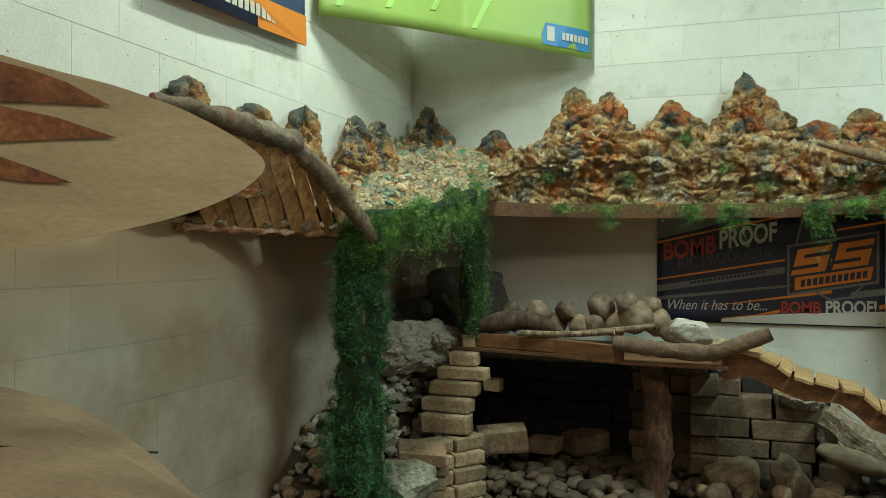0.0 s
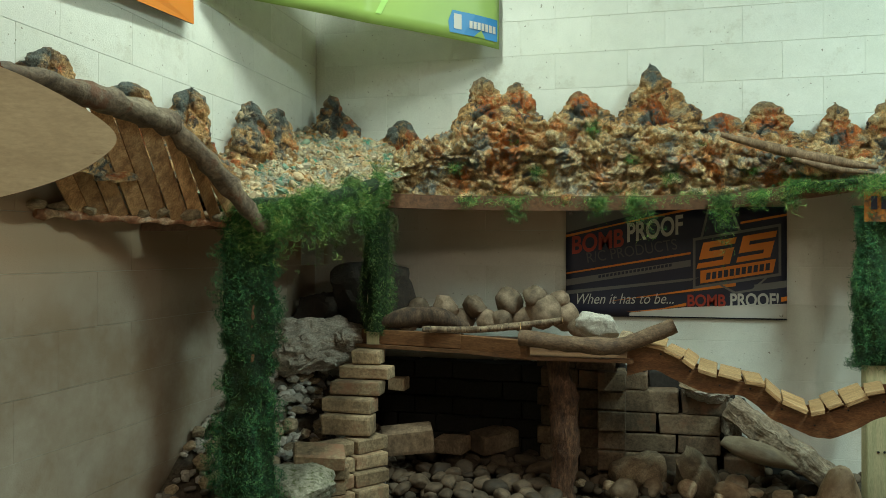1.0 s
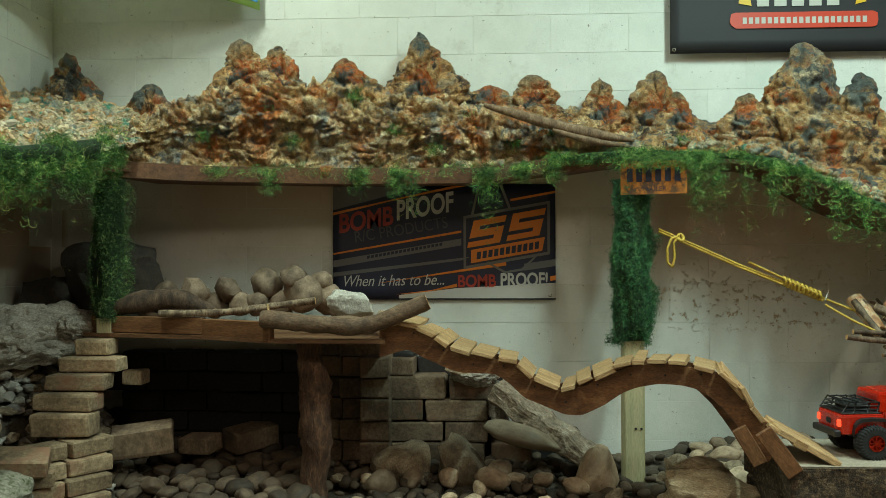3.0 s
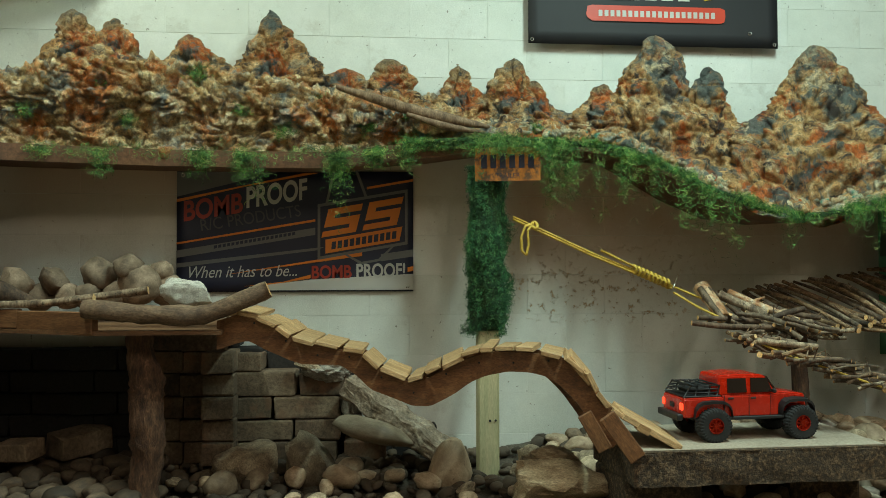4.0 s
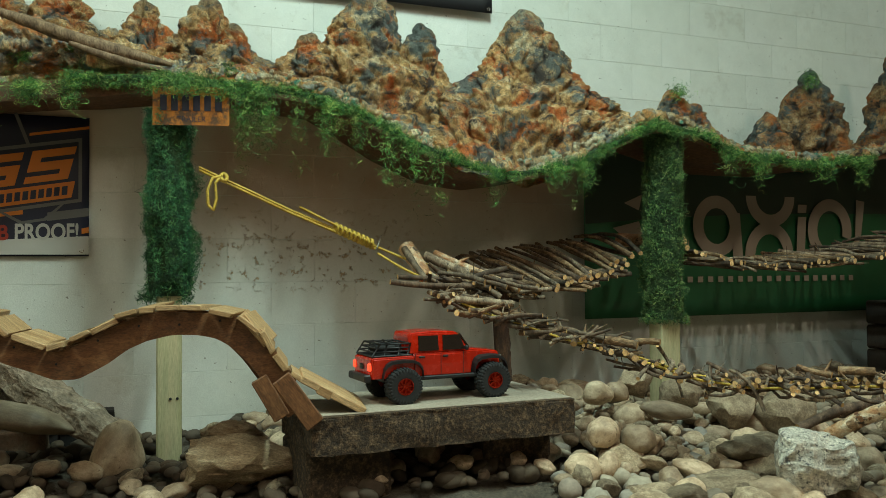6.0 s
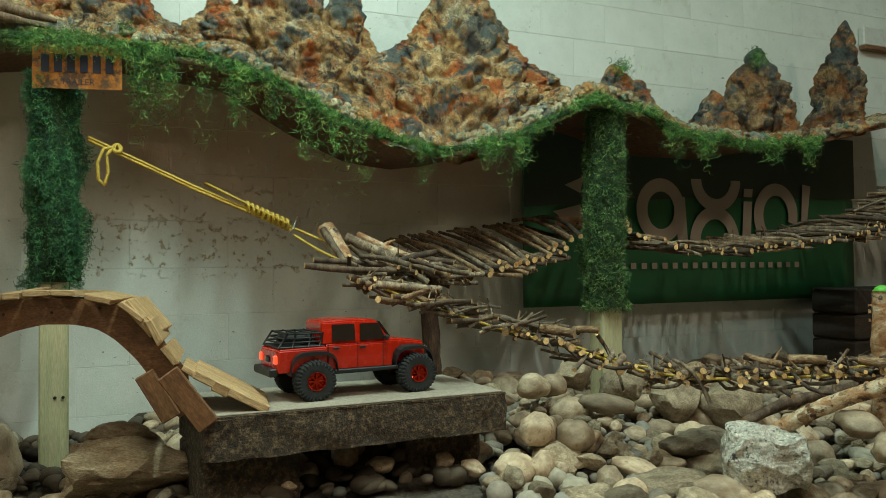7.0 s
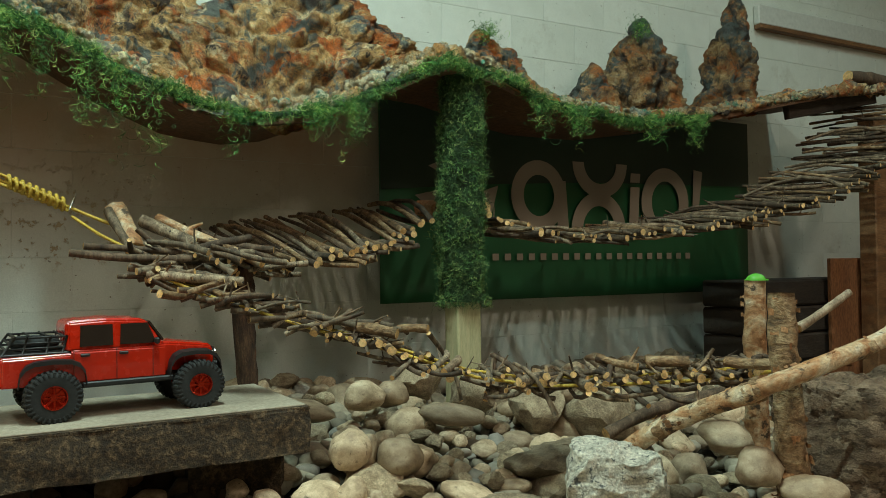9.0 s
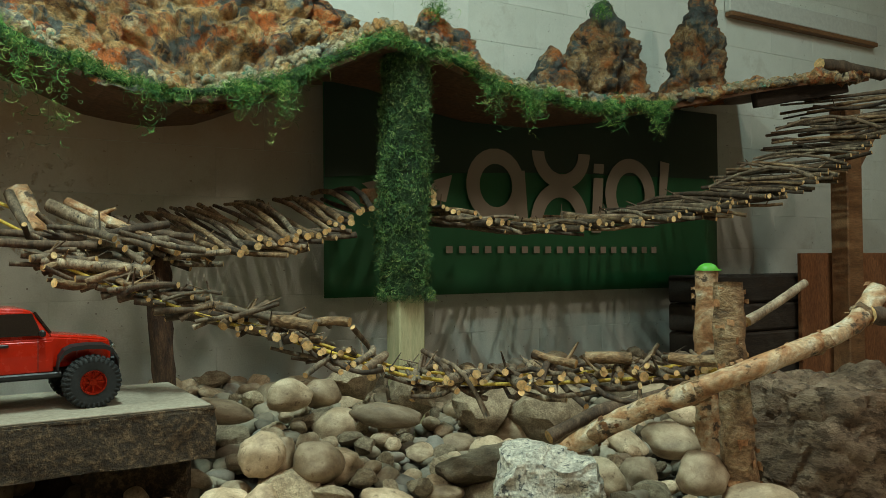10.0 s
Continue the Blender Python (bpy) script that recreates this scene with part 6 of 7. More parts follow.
tube(bm, [hook + Vector((0.0, -0.02, -0.01)), hook + Vector((0.012, -0.022, 0.02)), hook + Vector((0.02, -0.02, 0.045))], [0.003, 0.003, 0.002], 6)
part("steel_hook", bm, CHROME, rope, "small steel hook")
for off in (-0.02, 0.03):
    cord(rope, [Vector(q) + Vector((0.02, -0.02 + off, -0.012 + 0.3 * off)) for q in way_b], 0.005)

# ---- single stones and boulders ----
rg = random.Random(77)
TAN, DARKROCK = "smooth rounded tan river stone", "rough angular brown rock"
ROCK_RED = [stone_mesh("boulder", 420 + k, True, BOULDER, 5, 0.7) for k in range(3)]
CONC = [stone_mesh("concrete_lump", 440 + k, True, CONCRETE, 5, 0.65) for k in range(3)]
bm = bmesh.new()
block(bm, (0, 0, 0), (0.215, 0.16, 0.15), 0.0)
bmesh.ops.subdivide_edges(bm, edges=bm.edges, cuts=22, use_grid_fill=True)
for v in bm.verts:
    n = Vector((v.co.x / 0.1075, v.co.y / 0.08, v.co.z / 0.075))
    v.co *= 1 - 0.26 * max(0.0, n.length - 1.05)
    v.co += Vector((turb(v.co * 11, 4), turb(v.co * 11 + Vector((5, 0, 0)), 4), turb(v.co * 11 + Vector((0, 5, 0)), 4))) * 0.022
GRAN = bpy.data.meshes.new("granite_block")
bm.to_mesh(GRAN)
bm.free()
GRAN.materials.append(GRANITE)
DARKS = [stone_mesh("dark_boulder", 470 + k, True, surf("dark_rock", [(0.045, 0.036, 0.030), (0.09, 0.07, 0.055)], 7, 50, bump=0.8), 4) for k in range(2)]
stone("concrete_lump", CONC[0], (-1.80, 4.42, 0.98), (0.27, 0.20, 0.19), "big cracked grey lump of broken concrete against the wall", "concrete lump", turn=(10, 5, 30))
stone("concrete_lump", CONC[1], (-1.62, 4.50, 1.03), (0.14, 0.12, 0.10), "cracked grey lump of broken concrete", "concrete lump", turn=(0, 20, 80))
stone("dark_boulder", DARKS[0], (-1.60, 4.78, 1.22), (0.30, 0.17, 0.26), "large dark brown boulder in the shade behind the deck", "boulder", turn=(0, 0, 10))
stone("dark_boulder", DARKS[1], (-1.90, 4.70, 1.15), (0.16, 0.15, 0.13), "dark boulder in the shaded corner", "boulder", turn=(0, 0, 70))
MOSSY_ROCK = surf("mossy_grey_rock", [(0.17, 0.165, 0.12), (0.31, 0.30, 0.23), (0.44, 0.42, 0.34)], 9, 70, (0.8, 0.95), 0.8, 0.004, spots=(8, 0.60, 0.70, (0.10, 0.12, 0.045)), warp=0.6)
stone("mossy_rock", stone_mesh("mossy_rock", 41, True, MOSSY_ROCK, 4), (-1.57, 3.62, 0.44), (0.22, 0.19, 0.13), "flat grey-green mossy rock by the brick pier", "rock", turn=(5, 0, 20))
# brown-grey deck stones, darkened in colour for the ledge's shade over them
DECK_SHADED = surf("brown_stone", [(0.10, 0.07, 0.045), (0.19, 0.135, 0.09), (0.29, 0.215, 0.15)], 1.5, 24, (0.7, 0.9), 0.3, 0.002, vary=0.4, grit=0.4)
# brown cobbles darkened in colour to carry the shade under the deck
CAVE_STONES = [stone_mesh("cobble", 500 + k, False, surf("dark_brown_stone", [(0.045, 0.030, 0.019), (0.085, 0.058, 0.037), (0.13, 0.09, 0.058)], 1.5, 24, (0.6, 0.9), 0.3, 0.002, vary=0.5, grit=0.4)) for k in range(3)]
DECK_STONES = [[stone_mesh("cobble", 500 + k, False, DECK_SHADED) for k in range(3)], [stone_mesh("rock", 510 + k, True, DECK_SHADED) for k in range(3)]]
for (x, z), r, me in (((-1.31, 1.205), 0.055, COBBLES[0]), ((-1.14, 1.205), 0.075, ROCKS[0]), ((-0.97, 1.215), 0.07, ROCKS[3]), ((-0.90, 1.15), 0.055, COBBLES[1]), ((-0.79, 1.25), 0.075, COBBLES[2]), ((-0.64, 1.28), 0.06, COBBLES[3]), ((-0.60, 1.20), 0.085, COBBLES[4]),
                      ((-0.71, 1.15), 0.065, COBBLES[5]), ((-0.49, 1.17), 0.075, COBBLES[6]), ((-0.82, 1.15), 0.06, COBBLES[7]), ((-1.24, 1.15), 0.05, COBBLES[8]), ((-1.05, 1.14), 0.06, COBBLES[0]), ((-0.52, 1.26), 0.05, COBBLES[3]), ((-0.40, 1.12), 0.06, COBBLES[1]), ((-1.38, 1.13), 0.06, COBBLES[2])):
    me = DECK_STONES[me.name[0] == "r"][len(me.name + str(x)) % 3]
    stone("deck_stone", me, (x, 4.72 + rg.uniform(-0.05, 0.06), z - 0.02), (r * 1.2, r * 1.05, r * 1.08), "brown-grey stone in the heap on the deck", "stone", "stones on the deck", rnd=rg)
stone("white_rock", stone_mesh("white_lump", 480, True, surf("white_rock", [(0.50, 0.48, 0.42), (0.66, 0.64, 0.57)], 8, 60, bump=0.7, vary=0.0), 4), (-0.29, 4.27, 1.14), (0.115, 0.09, 0.085), "pale white rough rock sitting behind the bent log", "rock", turn=(0, 0, 20))
stone("white_rock", ROCKS[5], (-0.16, 4.35, 1.08), (0.06, 0.05, 0.04), "small pale rock on the deck end", "rock", turn=(0, 0, 70))
stone("boulder", ROCKS[1], (-0.10, 4.58, 0.36), (0.155, 0.14, 0.155), "rough tan boulder at the foot of the block wall", "boulder", "wall-foot boulders", turn=(8, 12, 40))
stone("boulder", ROCKS[2], (0.18, 4.58, 0.38), (0.135, 0.13, 0.155), "rough grey-brown boulder at the foot of the block wall", "boulder", "wall-foot boulders", turn=(0, 10, 110))
stone("long_stone", COBBLES[3], (0.47, 4.55, 0.52), (0.20, 0.09, 0.055), "long dark rounded stone on the block wall", "stone", turn=(0, 14, 4))
bm = bmesh.new()
block(bm, (0, 0, 0), (0.62, 0.16, 0.10), 0.01)
bmesh.ops.subdivide_edges(bm, edges=bm.edges, cuts=26, use_grid_fill=True)
for v in bm.verts:
    v.co += Vector((turb(v.co * 12, 4), turb(v.co * 12 + Vector((5, 0, 0)), 4), turb(v.co * 12 + Vector((0, 5, 0)), 4))) * 0.012 + Vector((0, 0, 1)) * (0.5 - noise.voronoi(v.co * 22)[0][0]) * 0.02
ob = part("concrete_beam", bm, surf("brown_mortar", [(0.16, 0.12, 0.085), (0.27, 0.20, 0.14), (0.40, 0.33, 0.25)], 14, 60, (0.8, 0.95), 1.0, 0.006, vary=0.0))
ob.matrix_world = pose(0.60, 4.635, 0.545, 0, 33, -19)
tagged(ob, "rough mortar-covered beam leaning down from the block wall", "beam")
stone("mortar_lump", CONC[1], (0.26, 4.76, 0.785), (0.125, 0.09, 0.07), "grey mortar lump on top of the block wall", "mortar lump", turn=(0, 6, 12))
stone("mortar_lump", CONC[2], (0.375, 4.76, 0.64), (0.055, 0.07, 0.115), "grey mortar lump at the end of the block wall", "mortar lump", turn=(0, 0, 60))
stone("mortar_lump", ROCKS[6], (0.17, 4.70, 0.80), (0.08, 0.03, 0.028), "flat brown flake of mortar on the block wall", "mortar lump", turn=(0, 24, 0))
SANDS = [stone_mesh("sandstone", 530 + k, True, SANDSTONE, 4, 0.5) for k in range(2)]
stone("big_rock", SANDS[0], (1.23, 4.12, 0.385), (0.25, 0.17, 0.13), "large flat brown rock under the plank bridge", "rock", turn=(4, 6, 8))
stone("big_rock", SANDS[1], (1.20, 4.16, 0.475), (0.13, 0.11, 0.05), "flat brown rock lying on a larger one", "rock", turn=(0, 8, 40))
stone("big_rock", COBBLES[6], (0.80, 4.42, 0.38), (0.095, 0.09, 0.13), "tall rounded tan rock at the end of the beam", "rock", turn=(0, 15, 20))
stone("big_rock", ROCKS[7], (1.16, 4.38, 0.40), (0.07, 0.07, 0.12), "upright pale rock beside the post", "rock", turn=(0, -10, 20))
stone("granite_block", GRAN, (3.03, 3.27, 0.41), (1.2, 1.15, 1.2), "pale blue-grey rough granite block among the stones", "granite block", turn=(4, 2, -32))
stone("big_boulder", ROCK_RED[0], (3.90, 3.18, 0.42), (0.36, 0.30, 0.30), "large reddish-brown fractured boulder", "boulder", turn=(5, 0, 40))
stone("big_boulder", ROCK_RED[1], (4.55, 3.55, 0.36), (0.30, 0.26, 0.22), "reddish-brown fractured boulder by the wall", "boulder", turn=(0, 8, 80))
for at, size, k, turn in (((3.235, 2.99, 0.47), (0.085, 0.075, 0.07), 2, (0, 0, 20)), ((3.33, 3.17, 0.50), (0.12, 0.09, 0.06), 4, (0, 0, 60)), ((3.32, 2.90, 0.42), (0.10, 0.09, 0.06), 1, (0, 0, -40)), ((2.62, 3.72, 0.42), (0.13, 0.095, 0.08), 5, (0, 20, 70)),
                          ((2.95, 3.98, 0.47), (0.15, 0.058, 0.055), 7, (0, 8, -28)), ((2.47, 3.72, 0.46), (0.075, 0.07, 0.09), 0, (10, 30, 0)), ((2.52, 3.76, 0.43), (0.07, 0.06, 0.10), 3, (20, 0, 90)), ((2.42, 4.02, 0.53), (0.15, 0.07, 0.055), 8, (0, 5, -22)),
                          ((2.66, 4.06, 0.55), (0.09, 0.075, 0.07), 6, (0, 0, 10)), ((2.80, 4.14, 0.53), (0.10, 0.08, 0.07), 1, (0, 10, 40)), ((2.44, 3.64, 0.36), (0.06, 0.05, 0.075), 4, (0, 25, 0)), ((2.62, 3.52, 0.33), (0.08, 0.06, 0.055), 2, (0, 0, 60))):
    stone("river_stone", COBBLES[k], at, (0.80 * size[0], 0.74 * size[1], 0.70 * size[2]), "smooth rounded tan river stone", "river stone", "river stones", turn)
for at, size, k, turn in (((2.92, 4.18, 0.56), (0.12, 0.09, 0.08), 5, (0, 0, 30)), ((3.12, 4.12, 0.50), (0.10, 0.09, 0.10), 0, (0, 0, 80)), ((3.38, 4.08, 0.45), (0.13, 0.11, 0.10), 2, (0, 0, 20)), ((3.22, 3.72, 0.36), (0.14, 0.11, 0.07), 4, (0, 6, -20)), ((3.55, 3.95, 0.42), (0.14, 0.10, 0.12), 6, (0, 0, 120)),
                          ((2.50, 3.45, 0.29), (0.13, 0.10, 0.08), 7, (8, 0, 50)), ((2.80, 3.42, 0.30), (0.16, 0.11, 0.06), 3, (0, 0, -30)), ((3.05, 3.62, 0.37), (0.13, 0.10, 0.06), 1, (0, 4, 10))):
    stone("rough_rock", ROCKS[k], at, size, "rough angular brown-grey rock", "rock", "rough rocks", turn)

# ---- loose stones over the bed ----
KEEP_OUT = [(-1.45, 3.98, 0.20), (-1.62, 3.32, 0.09), (0.99, 4.53, 0.09), (3.20, 4.33, 0.09), (1.48, 3.95, 0.20), (2.22, 4.02, 0.16), (3.03, 3.24, 0.17), (3.90, 3.18, 0.33), (-0.1, 4.58, 0.14), (0.18, 4.58, 0.13), (1.24, 4.12, 0.22), (3.30, 2.95, 0.06), (3.57, 3.26, 0.06)]
laid = [(x, y, r * 0.8) for x, y, r in KEEP_OUT]


def free(x, y, r, gap=0.74):
    return all((x - a) ** 2 + (y - b) ** 2 > ((r + c) * gap) ** 2 for a, b, c in laid)


def scatter(count, x0, x1, y0, y1, r0, r1, meshes, name, label, group, lift=0.25, tries=9000, skip=None, gap=0.74, on=0.0):
    done = 0
    for _ in range(tries):
        if done >= count:
            break
        x, y = rg.uniform(x0, x1), rg.uniform(y0, y1)
        r = r0 + (r1 - r0) * rg.random() ** 2.0
        if (skip and skip(x, y)) or not free(x, y, r, gap):
            continue
        laid.append((x, y, r))
        stone(name, rg.choice(meshes), (x, y, bed(x, y) + r * lift + on), (r * rg.uniform(1.0, 1.45), r * rg.uniform(0.8, 1.05), r * rg.uniform(0.55, 0.85)), label, "stone", group, rnd=rg)
        done += 1
    return done


behind_wall = lambda x, y: -0.36 < x < 0.5 and y > 4.62
scatter(190, 2.25, 4.6, 2.75, 4.9, 0.032, 0.078, COBBLES, "river_stone", TAN, "river stones", 0.35)
scatter(120, 2.25, 4.9, 2.75, 4.9, 0.035, 0.10, ROCKS, "rough_rock", DARKROCK, "rough rocks", 0.35)
scatter(150, 2.25, 4.4, 3.05, 4.85, 0.026, 0.05, COBBLES + ROCKS, "small_stone", "small tan and brown stone lying among the larger ones", "small stones", 0.3, 12000, gap=0.52, on=0.022)
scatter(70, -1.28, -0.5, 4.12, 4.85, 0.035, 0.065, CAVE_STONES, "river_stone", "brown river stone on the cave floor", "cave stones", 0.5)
scatter(40, -0.5, 1.5, 3.9, 4.55, 0.035, 0.07, COBBLES + ROCKS[:3], "river_stone", "brown stone lying under the plank bridge", "stones under the bridge", 0.4, skip=behind_wall)
scatter(45, 1.3, 2.4, 3.82, 4.9, 0.035, 0.07, COBBLES, "river_stone", "shaded river stone around the slab", "stones by the slab", 0.4)
scatter(120, -2.0, -1.45, 3.0, 4.75, 0.03, 0.075, ROCKS + RUBBLE, "rubble_stone", "broken grey rubble heaped against the end wall", "rubble stones", 0.4)


def pebbles(name, label, count, x0, x1, y0, y1, r0, r1, level, material, seed):
    """Small stones that nobody could count, in one mesh."""
    r = np.random.default_rng(seed)
    bm = bmesh.new()
    bmesh.ops.create_icosphere(bm, subdivisions=level, radius=1.0)
    base = np.array([v.co[:] for v in bm.verts])
    tri = np.array([[v.index for v in f.verts] for f in bm.faces])
    bm.free()
    xs, ys = r.uniform(x0, x1, count), r.uniform(y0, y1, count)
    verts, faces = [], []
    for k in range(count):
        s = (r0 + (r1 - r0) * r.uniform() ** 2) * r.uniform([1.0, 0.8, 0.55], [1.4, 1.1, 0.8])
        m = np.array(Euler(r.uniform(-0.6, 0.6, 2).tolist() + [r.uniform(0, 6.3)]).to_matrix())
        p = base * (1 + 0.14 * np.sin(base @ r.normal(0, 2.2, 3) + r.uniform(0, 6)))[:, None] * s
        verts.append(p @ m.T + [xs[k], ys[k], bed(xs[k], ys[k]) + s[2] * 0.2 - 0.01])
        faces.append(tri + k * len(base))
    ob = from_arrays(name, np.vstack(verts), np.vstack(faces), material, smooth=level > 1)
    return tagged(ob, label, "pebbles", kind="stuff")


PEB = island_stone("mixed_pebbles", [(0.15, 0.12, 0.09), (0.30, 0.25, 0.18), (0.42, 0.36, 0.27), (0.26, 0.24, 0.21), (0.36, 0.27, 0.19)])
pebbles("pebbles", "mixed brown and tan pebbles between the larger stones", 1900, 2.2, 5.2, 2.6, 4.95, 0.020, 0.05, 2, PEB, 3)
# these brown pebbles are darkened for the shade of cave and bridge
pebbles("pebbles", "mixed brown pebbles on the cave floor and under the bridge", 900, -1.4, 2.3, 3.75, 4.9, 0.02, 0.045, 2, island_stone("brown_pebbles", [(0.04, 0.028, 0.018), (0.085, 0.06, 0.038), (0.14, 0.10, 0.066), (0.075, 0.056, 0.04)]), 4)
pebbles("rubble", "small broken grey rubble against the end wall", 700, -2.02, -1.35, 2.9, 4.8, 0.015, 0.04, 1, island_stone("grey_rubble", [(0.18, 0.16, 0.14), (0.36, 0.33, 0.285), (0.54, 0.50, 0.44)]), 5)
# darker copy of the paver, with the cave's shade in its tones
CAVE_PAVER = brick_mesh("cave_paver", (0.20, 0.10, 0.066), 2, surf("brown_paver", [(0.09, 0.06, 0.038), (0.17, 0.115, 0.072), (0.24, 0.17, 0.11)], 7, 70, (0.8, 0.95), 0.6, 0.003, vary=0.3))
for at, rz, size in (((-1.27, 4.38, 0.525), 20, (1.35, 1.6, 1.95)), ((-1.08, 4.60, 0.46), -20, (0.9, 1.2, 1.25)), ((-0.88, 4.76, 0.46), 50, (1.2, 1.5, 1.7))):
    ob = new("paving_brick", CAVE_PAVER)
    ob.matrix_world = pose(*at, 6, -4, rz) @ Matrix.Diagonal((*size, 1))
    tagged(ob, "brown paving brick lying loose in the cave", "brick", "loose bricks")

# ---- right end: stumps, logs, timber box, panel ----
log("birch_stump", [(3.575, 3.27, 0.42), (3.575, 3.27, 0.66), (3.57, 3.265, 0.80), (3.572, 3.265, 0.915)], [0.034, 0.032, 0.031, 0.031], "upright peeling birch stump with a green cap on it", "stump", BIRCH, 18, flakes=26)
log("birch_stump", [(3.325, 2.955, 0.36), (3.32, 2.96, 0.50), (3.315, 2.96, 0.62), (3.305, 2.965, 0.76), (3.31, 2.97, 0.893)], [0.042, 0.038, 0.033, 0.034, 0.031], "upright stump with flaking brown bark", "stump", BIRCH_BROWN, 18, flakes=46)
log("birch_stump", [(2.36, 4.30, 0.42), (2.345, 4.30, 0.62), (2.33, 4.29, 0.86), (2.34, 4.30, 0.97)], [0.036, 0.032, 0.035, 0.033], "short rough stump carrying the stick bundle", "stump", BARK_RED)
log("birch_log", [(3.065, 3.29, 0.46), (3.09, 3.235, 0.51), (3.148, 3.108, 0.593), (3.201, 2.969, 0.66), (3.29, 2.878, 0.716), (3.553, 2.874, 0.77), (3.72, 2.92, 0.80), (3.81, 2.93, 0.865)], [0.021, 0.024, 0.025, 0.024, 0.0225, 0.022, 0.025, 0.026], "long peeling birch log leaning across the stump", "log", BIRCH, 18, flakes=60)
log("birch_stub", [(3.74, 2.91, 0.805), (3.80, 2.89, 0.80), (3.85, 2.88, 0.795)], [0.024, 0.02, 0.014], "short broken stub on the end of the birch log", "stub", BARK_DARK)
log("birch_branch", [(3.38, 2.98, 0.80), (3.50, 2.99, 0.84), (3.62, 3.0, 0.885)], [0.012, 0.011, 0.010], "short pale cut branch sticking out", "branch", BARK_PALE)
log("dark_branch", [(3.30, 3.62, 0.43), (3.48, 3.60, 0.49), (3.62, 3.55, 0.52), (3.80, 3.5, 0.56)], [0.019, 0.021, 0.020, 0.016], "dark forked branch lying on the stones", "branch", BARK_DARK)
log("dark_branch", [(3.48, 3.60, 0.48), (3.60, 3.62, 0.47), (3.72, 3.64, 0.50)], [0.016, 0.014, 0.010], "dark side branch lying on the stones", "branch", BARK_DARK)
cap = thing("green_cap", (3.572, 3.262, 0.915), "small bright green plastic cap lying on a stump", "cap")
bm = bmesh.new()
bmesh.ops.create_uvsphere(bm, u_segments=18, v_segments=9, radius=0.028)
for v in bm.verts:
    v.co.z = max(0.0, v.co.z) * 0.75
    v.co.y *= 1 + 0.1 * math.sin(v.co.x * 160)
part("crown", bm, GREEN_CAP, cap, smooth=True)
bm = bmesh.new()
bmesh.ops.create_cone(bm, cap_ends=True, segments=22, radius1=0.034, radius2=0.033, depth=0.004)
part("brim", bm, GREEN_CAP, cap).location = (0.004, 0, 0.002)

box = thing("timber_box", (5.0, 4.60, 0.0), "low wall of dark stacked timber sleepers", "timber box")
for k in range(6):
    bm = bmesh.new()
    block(bm, (0.6, 0, 0.075 + 0.145 * k), (1.3, 0.30, 0.14), 0.012)
    part("sleeper", bm, TIMBER, box)
bm = bmesh.new()
block(bm, (0, 0, 0.49), (1.6, 0.025, 0.98), 0.003)
ob = part("standing_board", bm, CHIPBOARD)
ob.matrix_world = pose(6.36, 4.36, 0.0, 0, 0, -4)
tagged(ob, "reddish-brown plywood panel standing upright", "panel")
tall = thing("timber_post", (5.83, 4.32, 0.0), "square brown timber post carrying the shelf end", "post")
bm = bmesh.new()
block(bm, (0, 0, 0.88), (0.13, 0.10, 1.76), 0.006)
part("timber", bm, WOOD_DARK, tall)
bm = bmesh.new()
block(bm, (0.16, 0, 1.55), (0.05, 0.05, 0.42), 0.004, pose(0, 0, 0, 0, 40, 0))
part("brace", bm, WOOD_DARK, tall)
bm = bmesh.new()
block(bm, (0, 0, 0), (0.62, 0.04, 0.07), 0.004)
ob = part("shelf_beam", bm, TIMBER)
ob.matrix_world = pose(5.44, 4.30, 1.785, 0, -11, -8)
tagged(ob, "dark timber beam under the shelf end", "beam")
log("dark_log", [(5.62, 4.32, 1.955), (5.8, 4.32, 1.96), (6.2, 4.33, 1.97)], [0.03, 0.035, 0.03], "dark log lying on the shelf end", "log", BARK_DARK)
fixture = thing("wall_shelf", (6.45, 4.975, 2.43), "white wall-mounted box shelf with a brown underside", "wall shelf")
bm = bmesh.new()
block(bm, (0, 0, 0.06), (1.48, 0.045, 0.12), 0.006)
part("casing", bm, plain("white_casing", (0.62, 0.62, 0.58), 0.5), fixture)
bm = bmesh.new()
block(bm, (0, -0.003, -0.014), (1.47, 0.05, 0.028), 0.003)
part("underside", bm, WOOD_DARK, fixture)

# ---- plywood ramps and the slatted side bridge by the end wall ----
def rounded(points, steps=5):
    """The curved edge of an outline drawn through its points; its straight closing sides stay."""
    p = [Vector(q) for q in points]
    out = []
    for i in range(len(p) - 1):
        a, b, c, d = p[max(i - 1, 0)], p[i], p[i + 1], p[min(i + 2, len(p) - 1)]
        for k in range(steps):
            t = k / steps
            out.append(0.5 * (2 * b + (c - a) * t + (2 * a - 5 * b + 4 * c - d) * t * t + (3 * b - a - 3 * c + d) * t ** 3))
    return out + [p[-1]]


